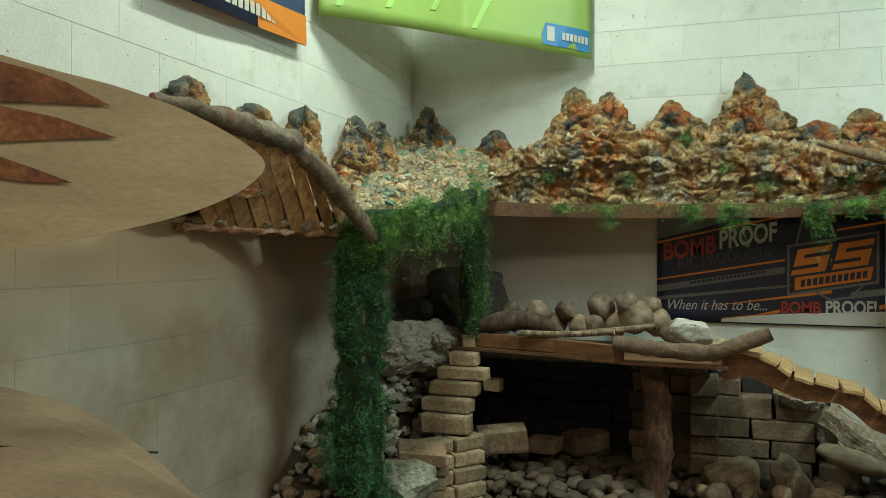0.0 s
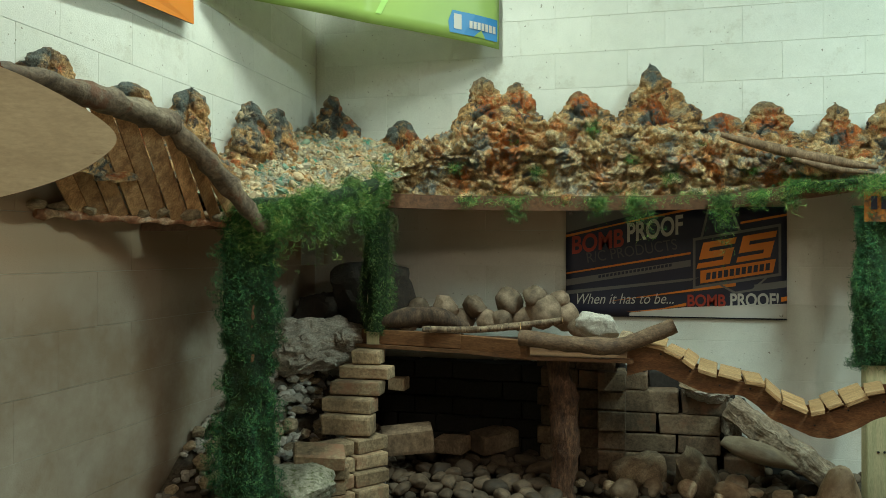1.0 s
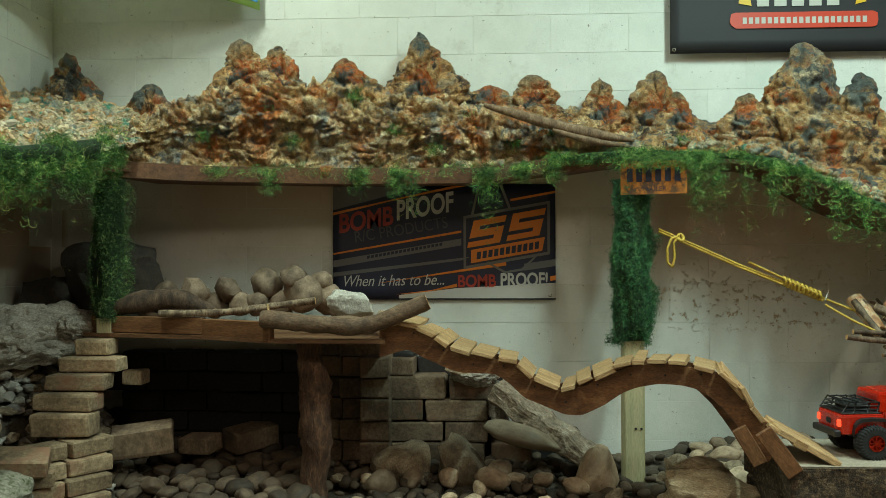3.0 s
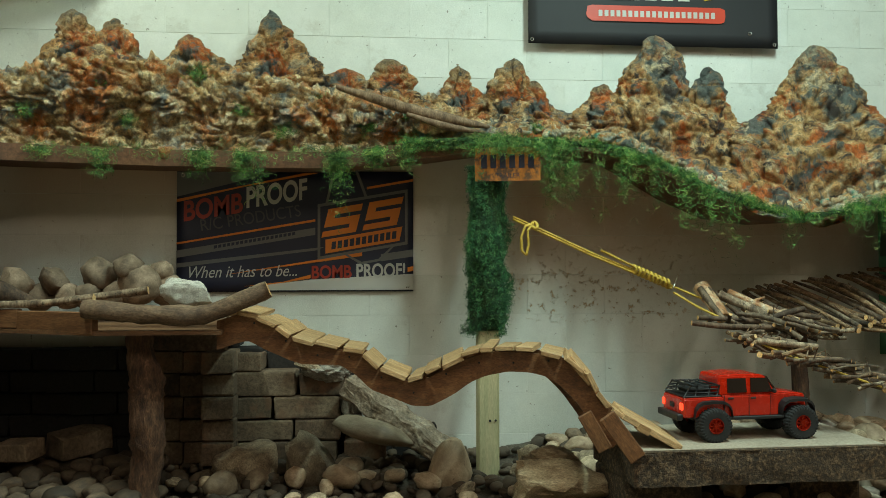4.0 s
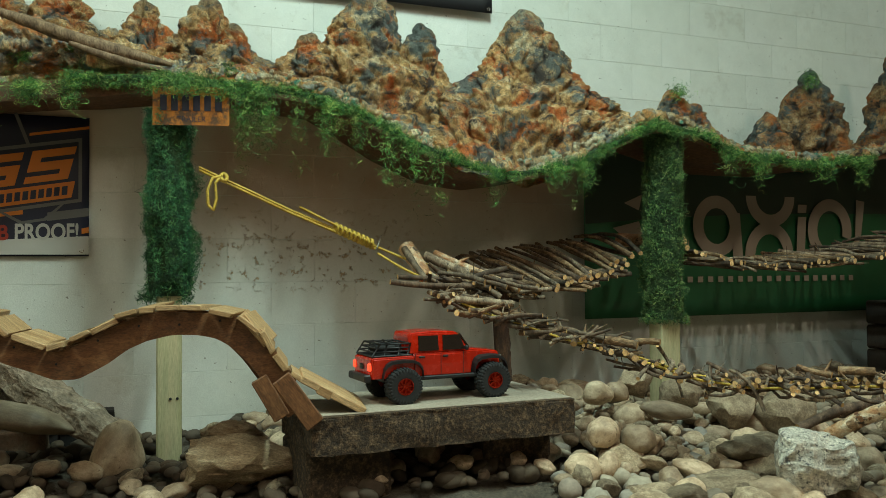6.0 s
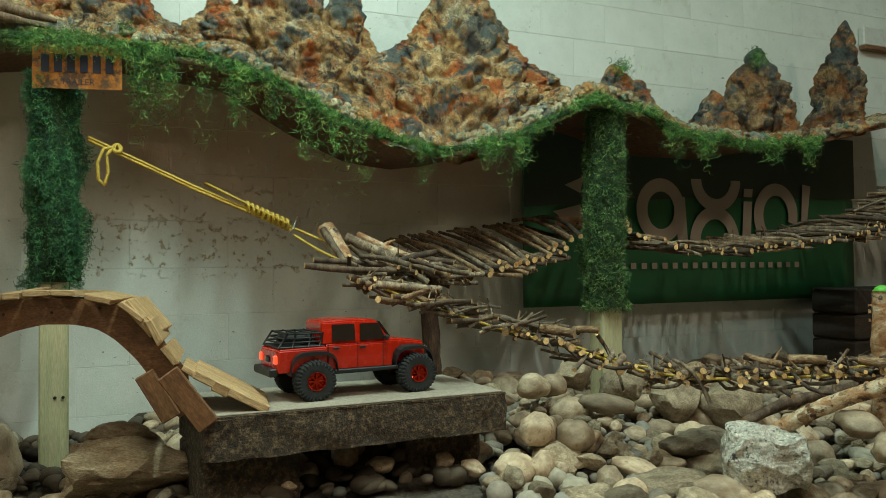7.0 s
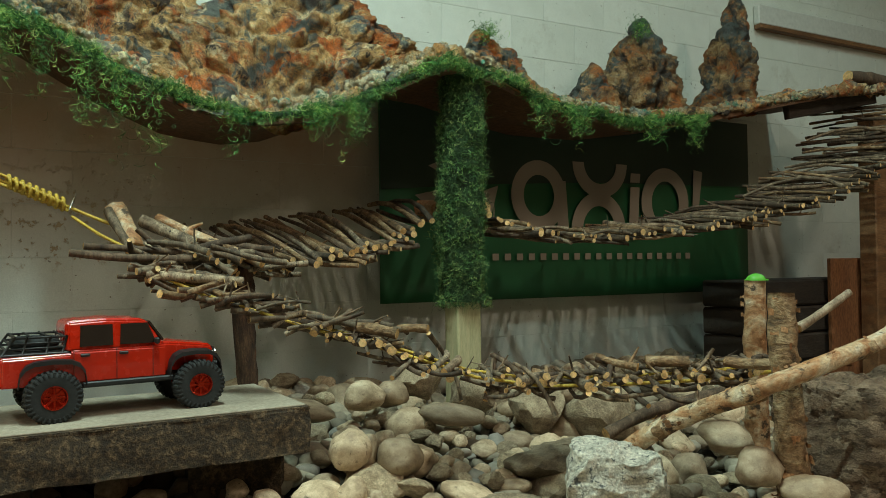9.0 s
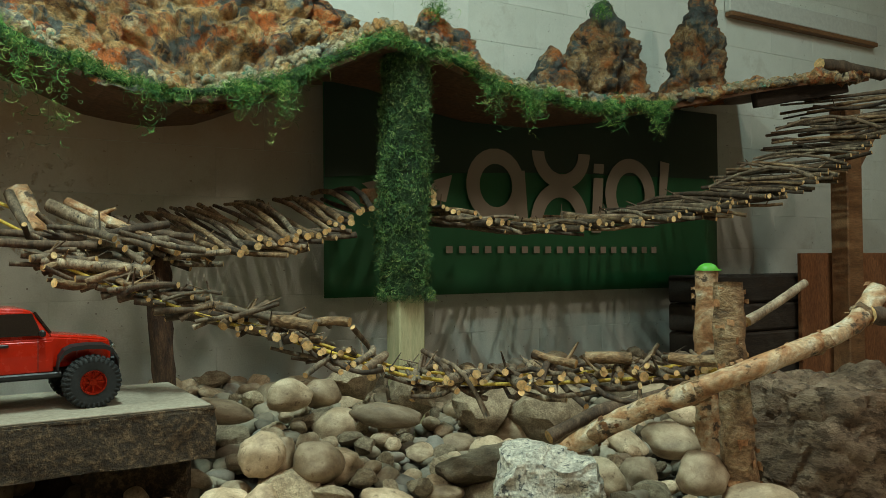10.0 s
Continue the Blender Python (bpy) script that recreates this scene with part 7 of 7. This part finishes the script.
def ply_leaf(name, label, outline, thick, face=PLY):
    """A plywood ramp leaf, cut to an outline, its lower side dark; slots are long tapered openings."""
    ob = thing(name, (0, 0, 0), label, "plywood ramp")
    outline = rounded(outline)
    bm = bmesh.new()
    top = [bm.verts.new(p) for p in outline]
    n = (Vector(outline[len(outline) // 2]) - Vector(outline[0])).cross(Vector(outline[-1]) - Vector(outline[0])).normalized()
    low = [bm.verts.new(Vector(p) - n * thick) for p in outline]
    bm.faces.new(top), bm.faces.new(low[::-1])
    for k in range(len(outline)):
        j = (k + 1) % len(outline)
        bm.faces.new((top[k], low[k], low[j], top[j])).material_index = 1
    bmesh.ops.recalc_face_normals(bm, faces=bm.faces)
    part("sheet", bm, [face, WOOD_DARK], ob)
    return ob, n


# both leaves stand close to the end wall, their cut ends towards it
def in_leaf(u, v):
    """A place on the upper leaf: u from its root to its tip, v up."""
    return Vector((-2.03 + 0.74 * u, 1.377 + 0.653 * u, v))


leaf_out = [in_leaf(0.0, 1.50), in_leaf(0.39, 1.535), in_leaf(0.575, 1.568), in_leaf(0.77, 1.618), in_leaf(0.905, 1.672), in_leaf(0.981, 1.726), in_leaf(1.0, 1.764), in_leaf(0.97, 1.80), in_leaf(0.895, 1.845), in_leaf(0.79, 1.893), in_leaf(0.695, 1.922), in_leaf(0.61, 1.944), in_leaf(0.485, 1.968), in_leaf(0.36, 1.997), in_leaf(0.0, 2.09)]
leaf, n = ply_leaf("plywood_leaf", "dusty curved plywood leaf ramp with dark tapered slots", leaf_out, 0.018)
toward = Vector((0.66, -0.75, 0.0))
for tops, lows in (([(0.05, 2.03), (0.36, 1.978), (0.44, 1.963), (0.52, 1.938)], [(0.62, 1.889), (0.50, 1.886), (0.36, 1.882), (0.05, 1.90)]), ([(0.05, 1.895), (0.37, 1.873), (0.50, 1.852)], [(0.635, 1.811), (0.52, 1.802), (0.37, 1.786), (0.05, 1.79)]), ([(0.05, 1.79), (0.38, 1.752), (0.45, 1.728)], [(0.535, 1.697), (0.45, 1.695), (0.38, 1.702), (0.05, 1.72)])):
    bm = bmesh.new()
    bm.faces.new([bm.verts.new(in_leaf(u, v) + toward * 0.006) for u, v in tops + lows])
    part("slot_lining", bm, SLOT, leaf, "rusty brown slot")

LOW_EDGE = [(-2.02, 1.85), (-1.78, 1.83), (-1.56, 1.74), (-1.33, 1.62), (-1.11, 1.47), (-0.97, 1.35)]
low_out = [Vector((x, y, 1.15 - 0.09 * (x + 2.03))) for x, y in LOW_EDGE] + [Vector((-1.25, 1.02, 1.03)), Vector((-2.02, 0.95, 1.09))]
# the lower leaf's shadow is put into its darker sheet colour
low_leaf, n2 = ply_leaf("plywood_leaf", "round plywood leaf ramp, coloured brown for shade, with a sawn joint", low_out, 0.018, PLY_SHADED)
bm = bmesh.new()
block(bm, (0, 0, 0), (0.34, 0.004, 0.004), 0)
ob = part("saw_joint", bm, TIMBER, low_leaf)
ob.matrix_local = pose(-1.475, 1.575, 1.103, 0, 5, 31)

side_bridge = thing("slatted_side_bridge", (0, 0, 0), "rustic bridge of weathered slats between bark rails by the wall", "bridge")
TOPL = [(-1.84, 2.18, 2.015), (-1.80, 2.35, 2.0), (-1.74, 2.62, 1.975), (-1.68, 2.88, 1.94), (-1.60, 3.02, 1.80), (-1.53, 3.16, 1.64)]
LOWL = [(-2.03, 2.62, 1.63), (-1.95, 2.84, 1.625), (-1.82, 3.05, 1.62), (-1.70, 3.20, 1.615), (-1.62, 3.27, 1.61)]
RAIL_BARK = surf("peeled_grey_bark", [(0.060, 0.038, 0.023), (0.145, 0.105, 0.070), (0.27, 0.22, 0.155)], 7, 60, (0.7, 0.95), 0.9, 0.004, (1, 1, 1), 0.15, (6, 0.62, 0.70, (0.13, 0.06, 0.032)), warp=1.3)
TROUGH = surf("curled_red_bark", [(0.16, 0.055, 0.026), (0.32, 0.15, 0.08), (0.62, 0.48, 0.34)], 14, 60, (0.7, 0.95), 0.9, 0.004, warp=0.8)
GREYWOOD = surf("weathered_slat", [(0.22, 0.11, 0.05), (0.42, 0.23, 0.105), (0.58, 0.36, 0.18)], 8, 60, (0.8, 0.95), 0.5, 0.002, (4, 4, 1), 0.3)
for pts, r in (([(-1.825, 2.245, 2.0), TOPL[1], TOPL[2], TOPL[3]], (0.024, 0.036, 0.045, 0.040)), ([(-1.70, 2.84, 1.965), TOPL[4], (-1.55, 3.12, 1.69), (-1.49, 3.22, 1.58)], (0.033, 0.037, 0.035, 0.028))):
    many = [along(pts, k / 15) for k in range(16)]
    thick = [float(np.interp(k / 15, np.linspace(0, 1, len(r)), r)) * (1 + 0.16 * math.sin(k * 2.3)) for k in range(16)]
    bm = bmesh.new()
    tube(bm, many, thick, 16, True, 0.5, 1)
    part("rail", bm, [RAIL_BARK, SLOT], side_bridge, "peeling grey bark rail")
rs = random.Random(8)
for k in range(9):
    u = 0.10 + 0.86 * k / 8
    a, b = along(TOPL, min(1, u * 0.80)), along(LOWL, min(1, 0.12 + u * 0.88))
    d = (b - a)
    bm = bmesh.new()
    side = d.cross(Vector((0.5, -0.8, 0.3))).normalized()
    flat = d.cross(side).normalized()
    w = rs.uniform(0.023, 0.031)
    ring0 = [a + side * w + flat * 0.006, a - side * w + flat * 0.006, a - side * w - flat * 0.006, a + side * w - flat * 0.006]
    ring1 = [p + d for p in ring0]
    v0, v1 = [bm.verts.new(p) for p in ring0], [bm.verts.new(p + Vector((rs.gauss(0, 0.006), rs.gauss(0, 0.006), 0))) for p in ring1]
    for j in range(4):
        bm.faces.new((v0[j], v1[j], v1[(j + 1) % 4], v0[(j + 1) % 4]))
    bm.faces.new(v0[::-1]), bm.faces.new(v1)
    bmesh.ops.recalc_face_normals(bm, faces=bm.faces)
    part("slat", bm, GREYWOOD, side_bridge)
bm = bmesh.new()
tube(bm, [Vector(p) + Vector((0, 0, -0.006)) for p in (along(LOWL, k / 23) for k in range(24))], [0.016 + 0.006 * math.sin(k * 1.9) for k in range(24)], 8, True, 0.5)
part("lower_rail", bm, TROUGH, side_bridge, "curled red-brown bark edge")
for k in range(9):
    p = along(LOWL, k / 8.5) + Vector((rs.gauss(0, 0.01), rs.gauss(0, 0.01), 0.02))
    stone("shelf_stone", ROCKS[k % 8], p, (0.045, 0.04, 0.025), "small rust-tinted stone lying on the shelf edge", "stone", "shelf stones", rnd=rs)

# ---- the model truck ----
truck = thing("model_truck", (1.908, 3.942, 0.598), "bright red radio-controlled pickup truck standing on the granite slab", "model truck", turn=(0, 0, 4.8))
truck.scale = (1.04, 1.0, 1.05)


def loft(sections, close=True):
    """Sections along x: each (x, half width low, half width high, z low, z high)."""
    bm = bmesh.new()
    rings = []
    for x, wl, wh, zl, zh in sections:
        r = 0.006
        pts = [(-wl, zl), (-(wl + wh) / 2 - 0.0004, (zl + zh) / 2), (-wh, zh - r), (-wh + r, zh), (wh - r, zh), (wh, zh - r), ((wl + wh) / 2 + 0.0004, (zl + zh) / 2), (wl, zl)]
        rings.append([bm.verts.new((x, y, z)) for y, z in pts])
    for a, b in zip(rings, rings[1:]):
        for k in range(8):
            bm.faces.new((a[k], b[k], b[(k + 1) % 8], a[(k + 1) % 8]))
    bm.faces.new(rings[0])
    bm.faces.new(rings[-1][::-1])
    bmesh.ops.recalc_face_normals(bm, faces=bm.faces)
    bmesh.ops.bevel(bm, geom=[e for e in bm.edges if e.calc_face_angle(0) > 0.5], offset=0.003, segments=2, affect="EDGES")
    return bm


HB = 0.171
part("bed", loft([(-0.284, 0.078, 0.080, 0.075, 0.138), (-0.277, 0.086, 0.088, 0.072, 0.143), (-0.13, 0.088, 0.090, 0.072, 0.145)]), RED, truck, "red pickup bed")
part("lower_cab", loft([(-0.13, 0.088, 0.090, 0.073, 0.152), (0.075, 0.090, 0.090, 0.073, 0.152), (0.09, 0.088, 0.088, 0.073, 0.152)]), RED, truck, "red lower cab")
part("upper_cab", loft([(-0.142, 0.080, 0.070, 0.150, 0.207), (-0.135, 0.086, 0.076, 0.150, 0.219), (-0.05, 0.086, 0.077, 0.150, 0.223), (0.03, 0.086, 0.076, 0.150, 0.219), (0.048, 0.086, 0.074, 0.150, 0.212), (0.085, 0.083, 0.078, 0.148, 0.158)]), RED, truck, "red roof and pillars")
part("bonnet", loft([(0.085, 0.072, 0.072, 0.082, 0.158), (0.14, 0.066, 0.067, 0.082, 0.153), (0.225, 0.060, 0.058, 0.082, 0.143), (0.235, 0.058, 0.052, 0.084, 0.132)]), RED, truck, "red bonnet")
part("grille", loft([(0.232, 0.056, 0.054, 0.088, 0.136), (0.241, 0.055, 0.053, 0.090, 0.134)]), BLACK, truck)
for s in (-1, 1):
    for x0, x1, slant in ((-0.112, -0.036, 0.0), (-0.020, 0.052, 0.024)):
        bm = bmesh.new()
        ys = [s * 0.0875, s * 0.0785]
        front = [(x0, ys[0], 0.158), (x1 + slant * 0.6, ys[0], 0.158), (x1 - slant * 0.2, ys[1], 0.208), (x0 + 0.003, ys[1], 0.208)]
        a = [bm.verts.new(c) for c in front]
        b = [bm.verts.new((x, y + s * 0.003, z)) for x, y, z in front]
        for k in range(4):
            bm.faces.new((a[k], a[(k + 1) % 4], b[(k + 1) % 4], b[k]))
        bm.faces.new(b), bm.faces.new(a[::-1])
        bmesh.ops.recalc_face_normals(bm, faces=bm.faces)
        part("side_window", bm, SMOKED, truck, "dark smoked side window")
    for x in (-0.10, -0.012):
        bm = bmesh.new()
        block(bm, (x, s * 0.0925, 0.138), (0.022, 0.005, 0.007), 0.002)
        part("door_handle", bm, BLACK, truck)
    for x in (-0.028, 0.058, -0.125):
        bm = bmesh.new()
        block(bm, (x, s * 0.0905, 0.114), (0.0015, 0.002, 0.074), 0)
        part("door_seam", bm, BLACK, truck)
    for x in (-HB, HB):
        bm = bmesh.new()
        flare, outer = [], []
        for k in range(9):
            a = math.radians(5 + 170 * k / 8)
            px, pz = math.copysign(abs(math.cos(a)) ** 0.6, math.cos(a)), abs(math.sin(a)) ** 0.6
            flare.append((x + px * 0.074, 0.058 + pz * 0.070))
        rings = [[bm.verts.new((px, s * y, pz + dz)) for y, dz in ((0.070, 0.004), (0.104, 0.0), (0.104, -0.010), (0.070, -0.006))] for px, pz in flare]
        for a, b in zip(rings, rings[1:]):
            for k in range(4):
                bm.faces.new((a[k], b[k], b[(k + 1) % 4], a[(k + 1) % 4]))
        bmesh.ops.recalc_face_normals(bm, faces=bm.faces)
        part("fender_flare", bm, BLACK, truck, "black fender flare")
    bm = bmesh.new()
    block(bm, (0.0, s * 0.092, 0.068), (0.215, 0.014, 0.012), 0.003)
    part("rock_slider", bm, BLACK, truck)
    bm = bmesh.new()
    block(bm, (-0.283, s * 0.073, 0.112), (0.012, 0.020, 0.026), 0.003)
    part("tail_lamp", bm, TAIL, truck, "glowing red tail lamp")
    bm = bmesh.new()
    bmesh.ops.create_uvsphere(bm, u_segments=12, v_segments=8, radius=0.012, matrix=pose(0.240, s * 0.042, 0.118))
    part("headlight", bm, CHROME, truck)
    bm = bmesh.new()
    block(bm, (0.066, s * 0.100, 0.163), (0.012, 0.022, 0.016), 0.004)
    part("mirror", bm, BLACK, truck)
bm = bmesh.new()
a = [bm.verts.new(c) for c in ((0.051, -0.070, 0.209), (0.051, 0.070, 0.209), (0.084, 0.078, 0.161), (0.084, -0.078, 0.161))]
b = [bm.verts.new(v.co + Vector((0.004, 0, 0.003))) for v in a]
for k in range(4):
    bm.faces.new((a[k], a[(k + 1) % 4], b[(k + 1) % 4], b[k]))
bm.faces.new(b), bm.faces.new(a[::-1])
bmesh.ops.recalc_face_normals(bm, faces=bm.faces)
part("windscreen", bm, SMOKED, truck)
for name, at, size in (("rear_bumper", (-0.294, 0, 0.075), (0.024, 0.170, 0.024)), ("front_bumper", (0.243, 0, 0.086), (0.026, 0.130, 0.022)), ("chassis", (0, 0, 0.064), (0.44, 0.055, 0.026)), ("tailgate_plate", (-0.285, 0, 0.11), (0.004, 0.034, 0.018))):
    bm = bmesh.new()
    block(bm, at, size, 0.004)
    part(name, bm, BLACK, truck)
for x in (-HB, HB):
    bm = bmesh.new()
    tube(bm, [(x, -0.09, 0.059), (x, 0.09, 0.059)], [0.011, 0.011], 8)
    part("axle", bm, BLACK, truck)
bm = bmesh.new()
block(bm, (-0.205, 0, 0.146), (0.145, 0.165, 0.006), 0.002)
part("bed_liner", bm, BLACK, truck)


def cage_bar(points, radii):
    bm = bmesh.new()
    tube(bm, points, radii, 6)
    part("cage_bar", bm, BLACK, truck)


for z in (0.160, 0.172, 0.185):
    for y in (-0.08, 0.08):
        cage_bar([(-0.268 + (z - 0.16) * 0.8, y, z), (-0.142, y, z)], [0.0028, 0.0028])
    cage_bar([(-0.268 + (z - 0.16) * 0.8, -0.08, z), (-0.268 + (z - 0.16) * 0.8, 0.08, z)], [0.0028, 0.0028])
for y in (-0.08, 0.08):
    for x in (-0.278, -0.235, -0.185, -0.150):
        cage_bar([(x, y, 0.145), (x + (0.03 if x < -0.26 else 0.012), y, 0.187)], [0.003, 0.003])
for x in (-0.248, -0.215, -0.18, -0.146):
    cage_bar([(x, -0.08, 0.187), (x, 0.08, 0.187)], [0.0028, 0.0028])
bm = bmesh.new()
ring = [Vector((-0.20 + math.cos(a) * 0.042, math.sin(a) * 0.042, 0.168)) for a in np.linspace(0, TAU, 25)]
tube(bm, ring, [0.015] * 25, 8, False)
part("spare_tyre", bm, RUBBER, truck)


# the body rides high over its axles
for ob in truck.children:
    if not ob.name.startswith("axle"):
        ob.location.z += 0.018 if ob.name.startswith("fender_flare") else 0.014
        for v in ob.data.vertices:
            v.co.x -= 0.10 * max(0.0, v.co.x - 0.1)


def wheel(x, s):
    tyre = bmesh.new()
    prof = [(0.026, -0.020), (0.046, -0.0235), (0.056, -0.021), (0.0575, -0.012), (0.0575, 0.012), (0.056, 0.021), (0.046, 0.0235), (0.026, 0.020)]
    n = 44
    rings = [[tyre.verts.new((math.cos(TAU * k / n) * r, w, math.sin(TAU * k / n) * r)) for r, w in prof] for k in range(n)]
    for k in range(n):
        a, b = rings[k], rings[(k + 1) % n]
        for j in range(7):
            tyre.faces.new((a[j], a[j + 1], b[j + 1], b[j])).smooth = True
    for k in range(32):
        for side in (-1, 1):
            m = pose(0, 0, 0, 0, -360.0 * (k + 0.5 * (side > 0)) / 32, 0) @ pose(0.0575, side * 0.0125, 0, 0, 0, 12 * side)
            made = block(tyre, (0, 0, 0), (0.005, 0.020, 0.0066), 0.001)
            for v in made:
                v.co = m @ v.co
            m2 = pose(0, 0, 0, 0, -360.0 * (k + 0.5 * (side > 0)) / 32, 0) @ pose(0.051, side * 0.0225, 0)
            made = block(tyre, (0, 0, 0), (0.009, 0.0035, 0.005), 0.001)
            for v in made:
                v.co = m2 @ v.co
    bmesh.ops.recalc_face_normals(tyre, faces=tyre.faces)
    ob = part("wheel", tyre, RUBBER, truck, "knobbly black tyre on a red rim")
    ob.matrix_local = pose(x, s * 0.0945, 0.0595) @ Matrix.Diagonal((1.07, 1.08, 1.02, 1))
    rim = bmesh.new()
    prof = [(0.032, -0.022), (0.029, -0.0225), (0.026, -0.014), (0.010, -0.012), (0.009, -0.020), (0.0, -0.021)]
    n = 28
    rings = [[rim.verts.new((math.cos(TAU * k / n) * r, w * (-1 if s > 0 else 1), math.sin(TAU * k / n) * r)) for r, w in prof[:-1]] for k in range(n)]
    for k in range(n):
        for j in range(4):
            rim.faces.new((rings[k][j], rings[k][j + 1], rings[(k + 1) % n][j + 1], rings[(k + 1) % n][j]))
    rim.faces.new([r[4] for r in rings])
    for k in range(8):
        made = block(rim, (0, 0, 0), (0.018, 0.006, 0.006), 0.001)
        m = pose(0, 0, 0, 0, 45.0 * k, 0) @ pose(0.018, s * 0.0165, 0)
        for v in made:
            v.co = m @ v.co
    for k in range(16):
        made = block(rim, (0, 0, 0), (0.003, 0.003, 0.003), 0.0006)
        m = pose(0, 0, 0, 0, 22.5 * k, 0) @ pose(0.0295, s * 0.0235, 0)
        for v in made:
            v.co = m @ v.co
    bmesh.ops.recalc_face_normals(rim, faces=rim.faces)
    bmesh.ops.scale(rim, vec=(0.86, 1.0, 0.86), verts=rim.verts)
    part("rim", rim, plain("red_anodised", (0.42, 0.028, 0.010), 0.28, metal=0.85), ob, "red metal rim")


for x in (-HB, HB):
    for s in (-1, 1):
        wheel(x, s)

# ---- the wall blocks ----
def block_mesh(name, long):
    bm = bmesh.new()
    block(bm, (0, 0, 0), (long - 0.0004, 0.02, COURSE - 0.0012), 0.0010)
    me = bpy.data.meshes.new(name)
    bm.to_mesh(me)
    bm.free()
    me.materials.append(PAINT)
    return me


def lay_blocks(parent, mesh, place, n_cols, n_rows, skip):
    for r in range(n_rows):
        for c in range(n_cols):
            if skip(r, c):
                continue
            ob = new("block", mesh)
            ob.parent = parent
            ob.matrix_parent_inverse = parent.matrix_basis.inverted()
            ob.matrix_basis = place(r, c)


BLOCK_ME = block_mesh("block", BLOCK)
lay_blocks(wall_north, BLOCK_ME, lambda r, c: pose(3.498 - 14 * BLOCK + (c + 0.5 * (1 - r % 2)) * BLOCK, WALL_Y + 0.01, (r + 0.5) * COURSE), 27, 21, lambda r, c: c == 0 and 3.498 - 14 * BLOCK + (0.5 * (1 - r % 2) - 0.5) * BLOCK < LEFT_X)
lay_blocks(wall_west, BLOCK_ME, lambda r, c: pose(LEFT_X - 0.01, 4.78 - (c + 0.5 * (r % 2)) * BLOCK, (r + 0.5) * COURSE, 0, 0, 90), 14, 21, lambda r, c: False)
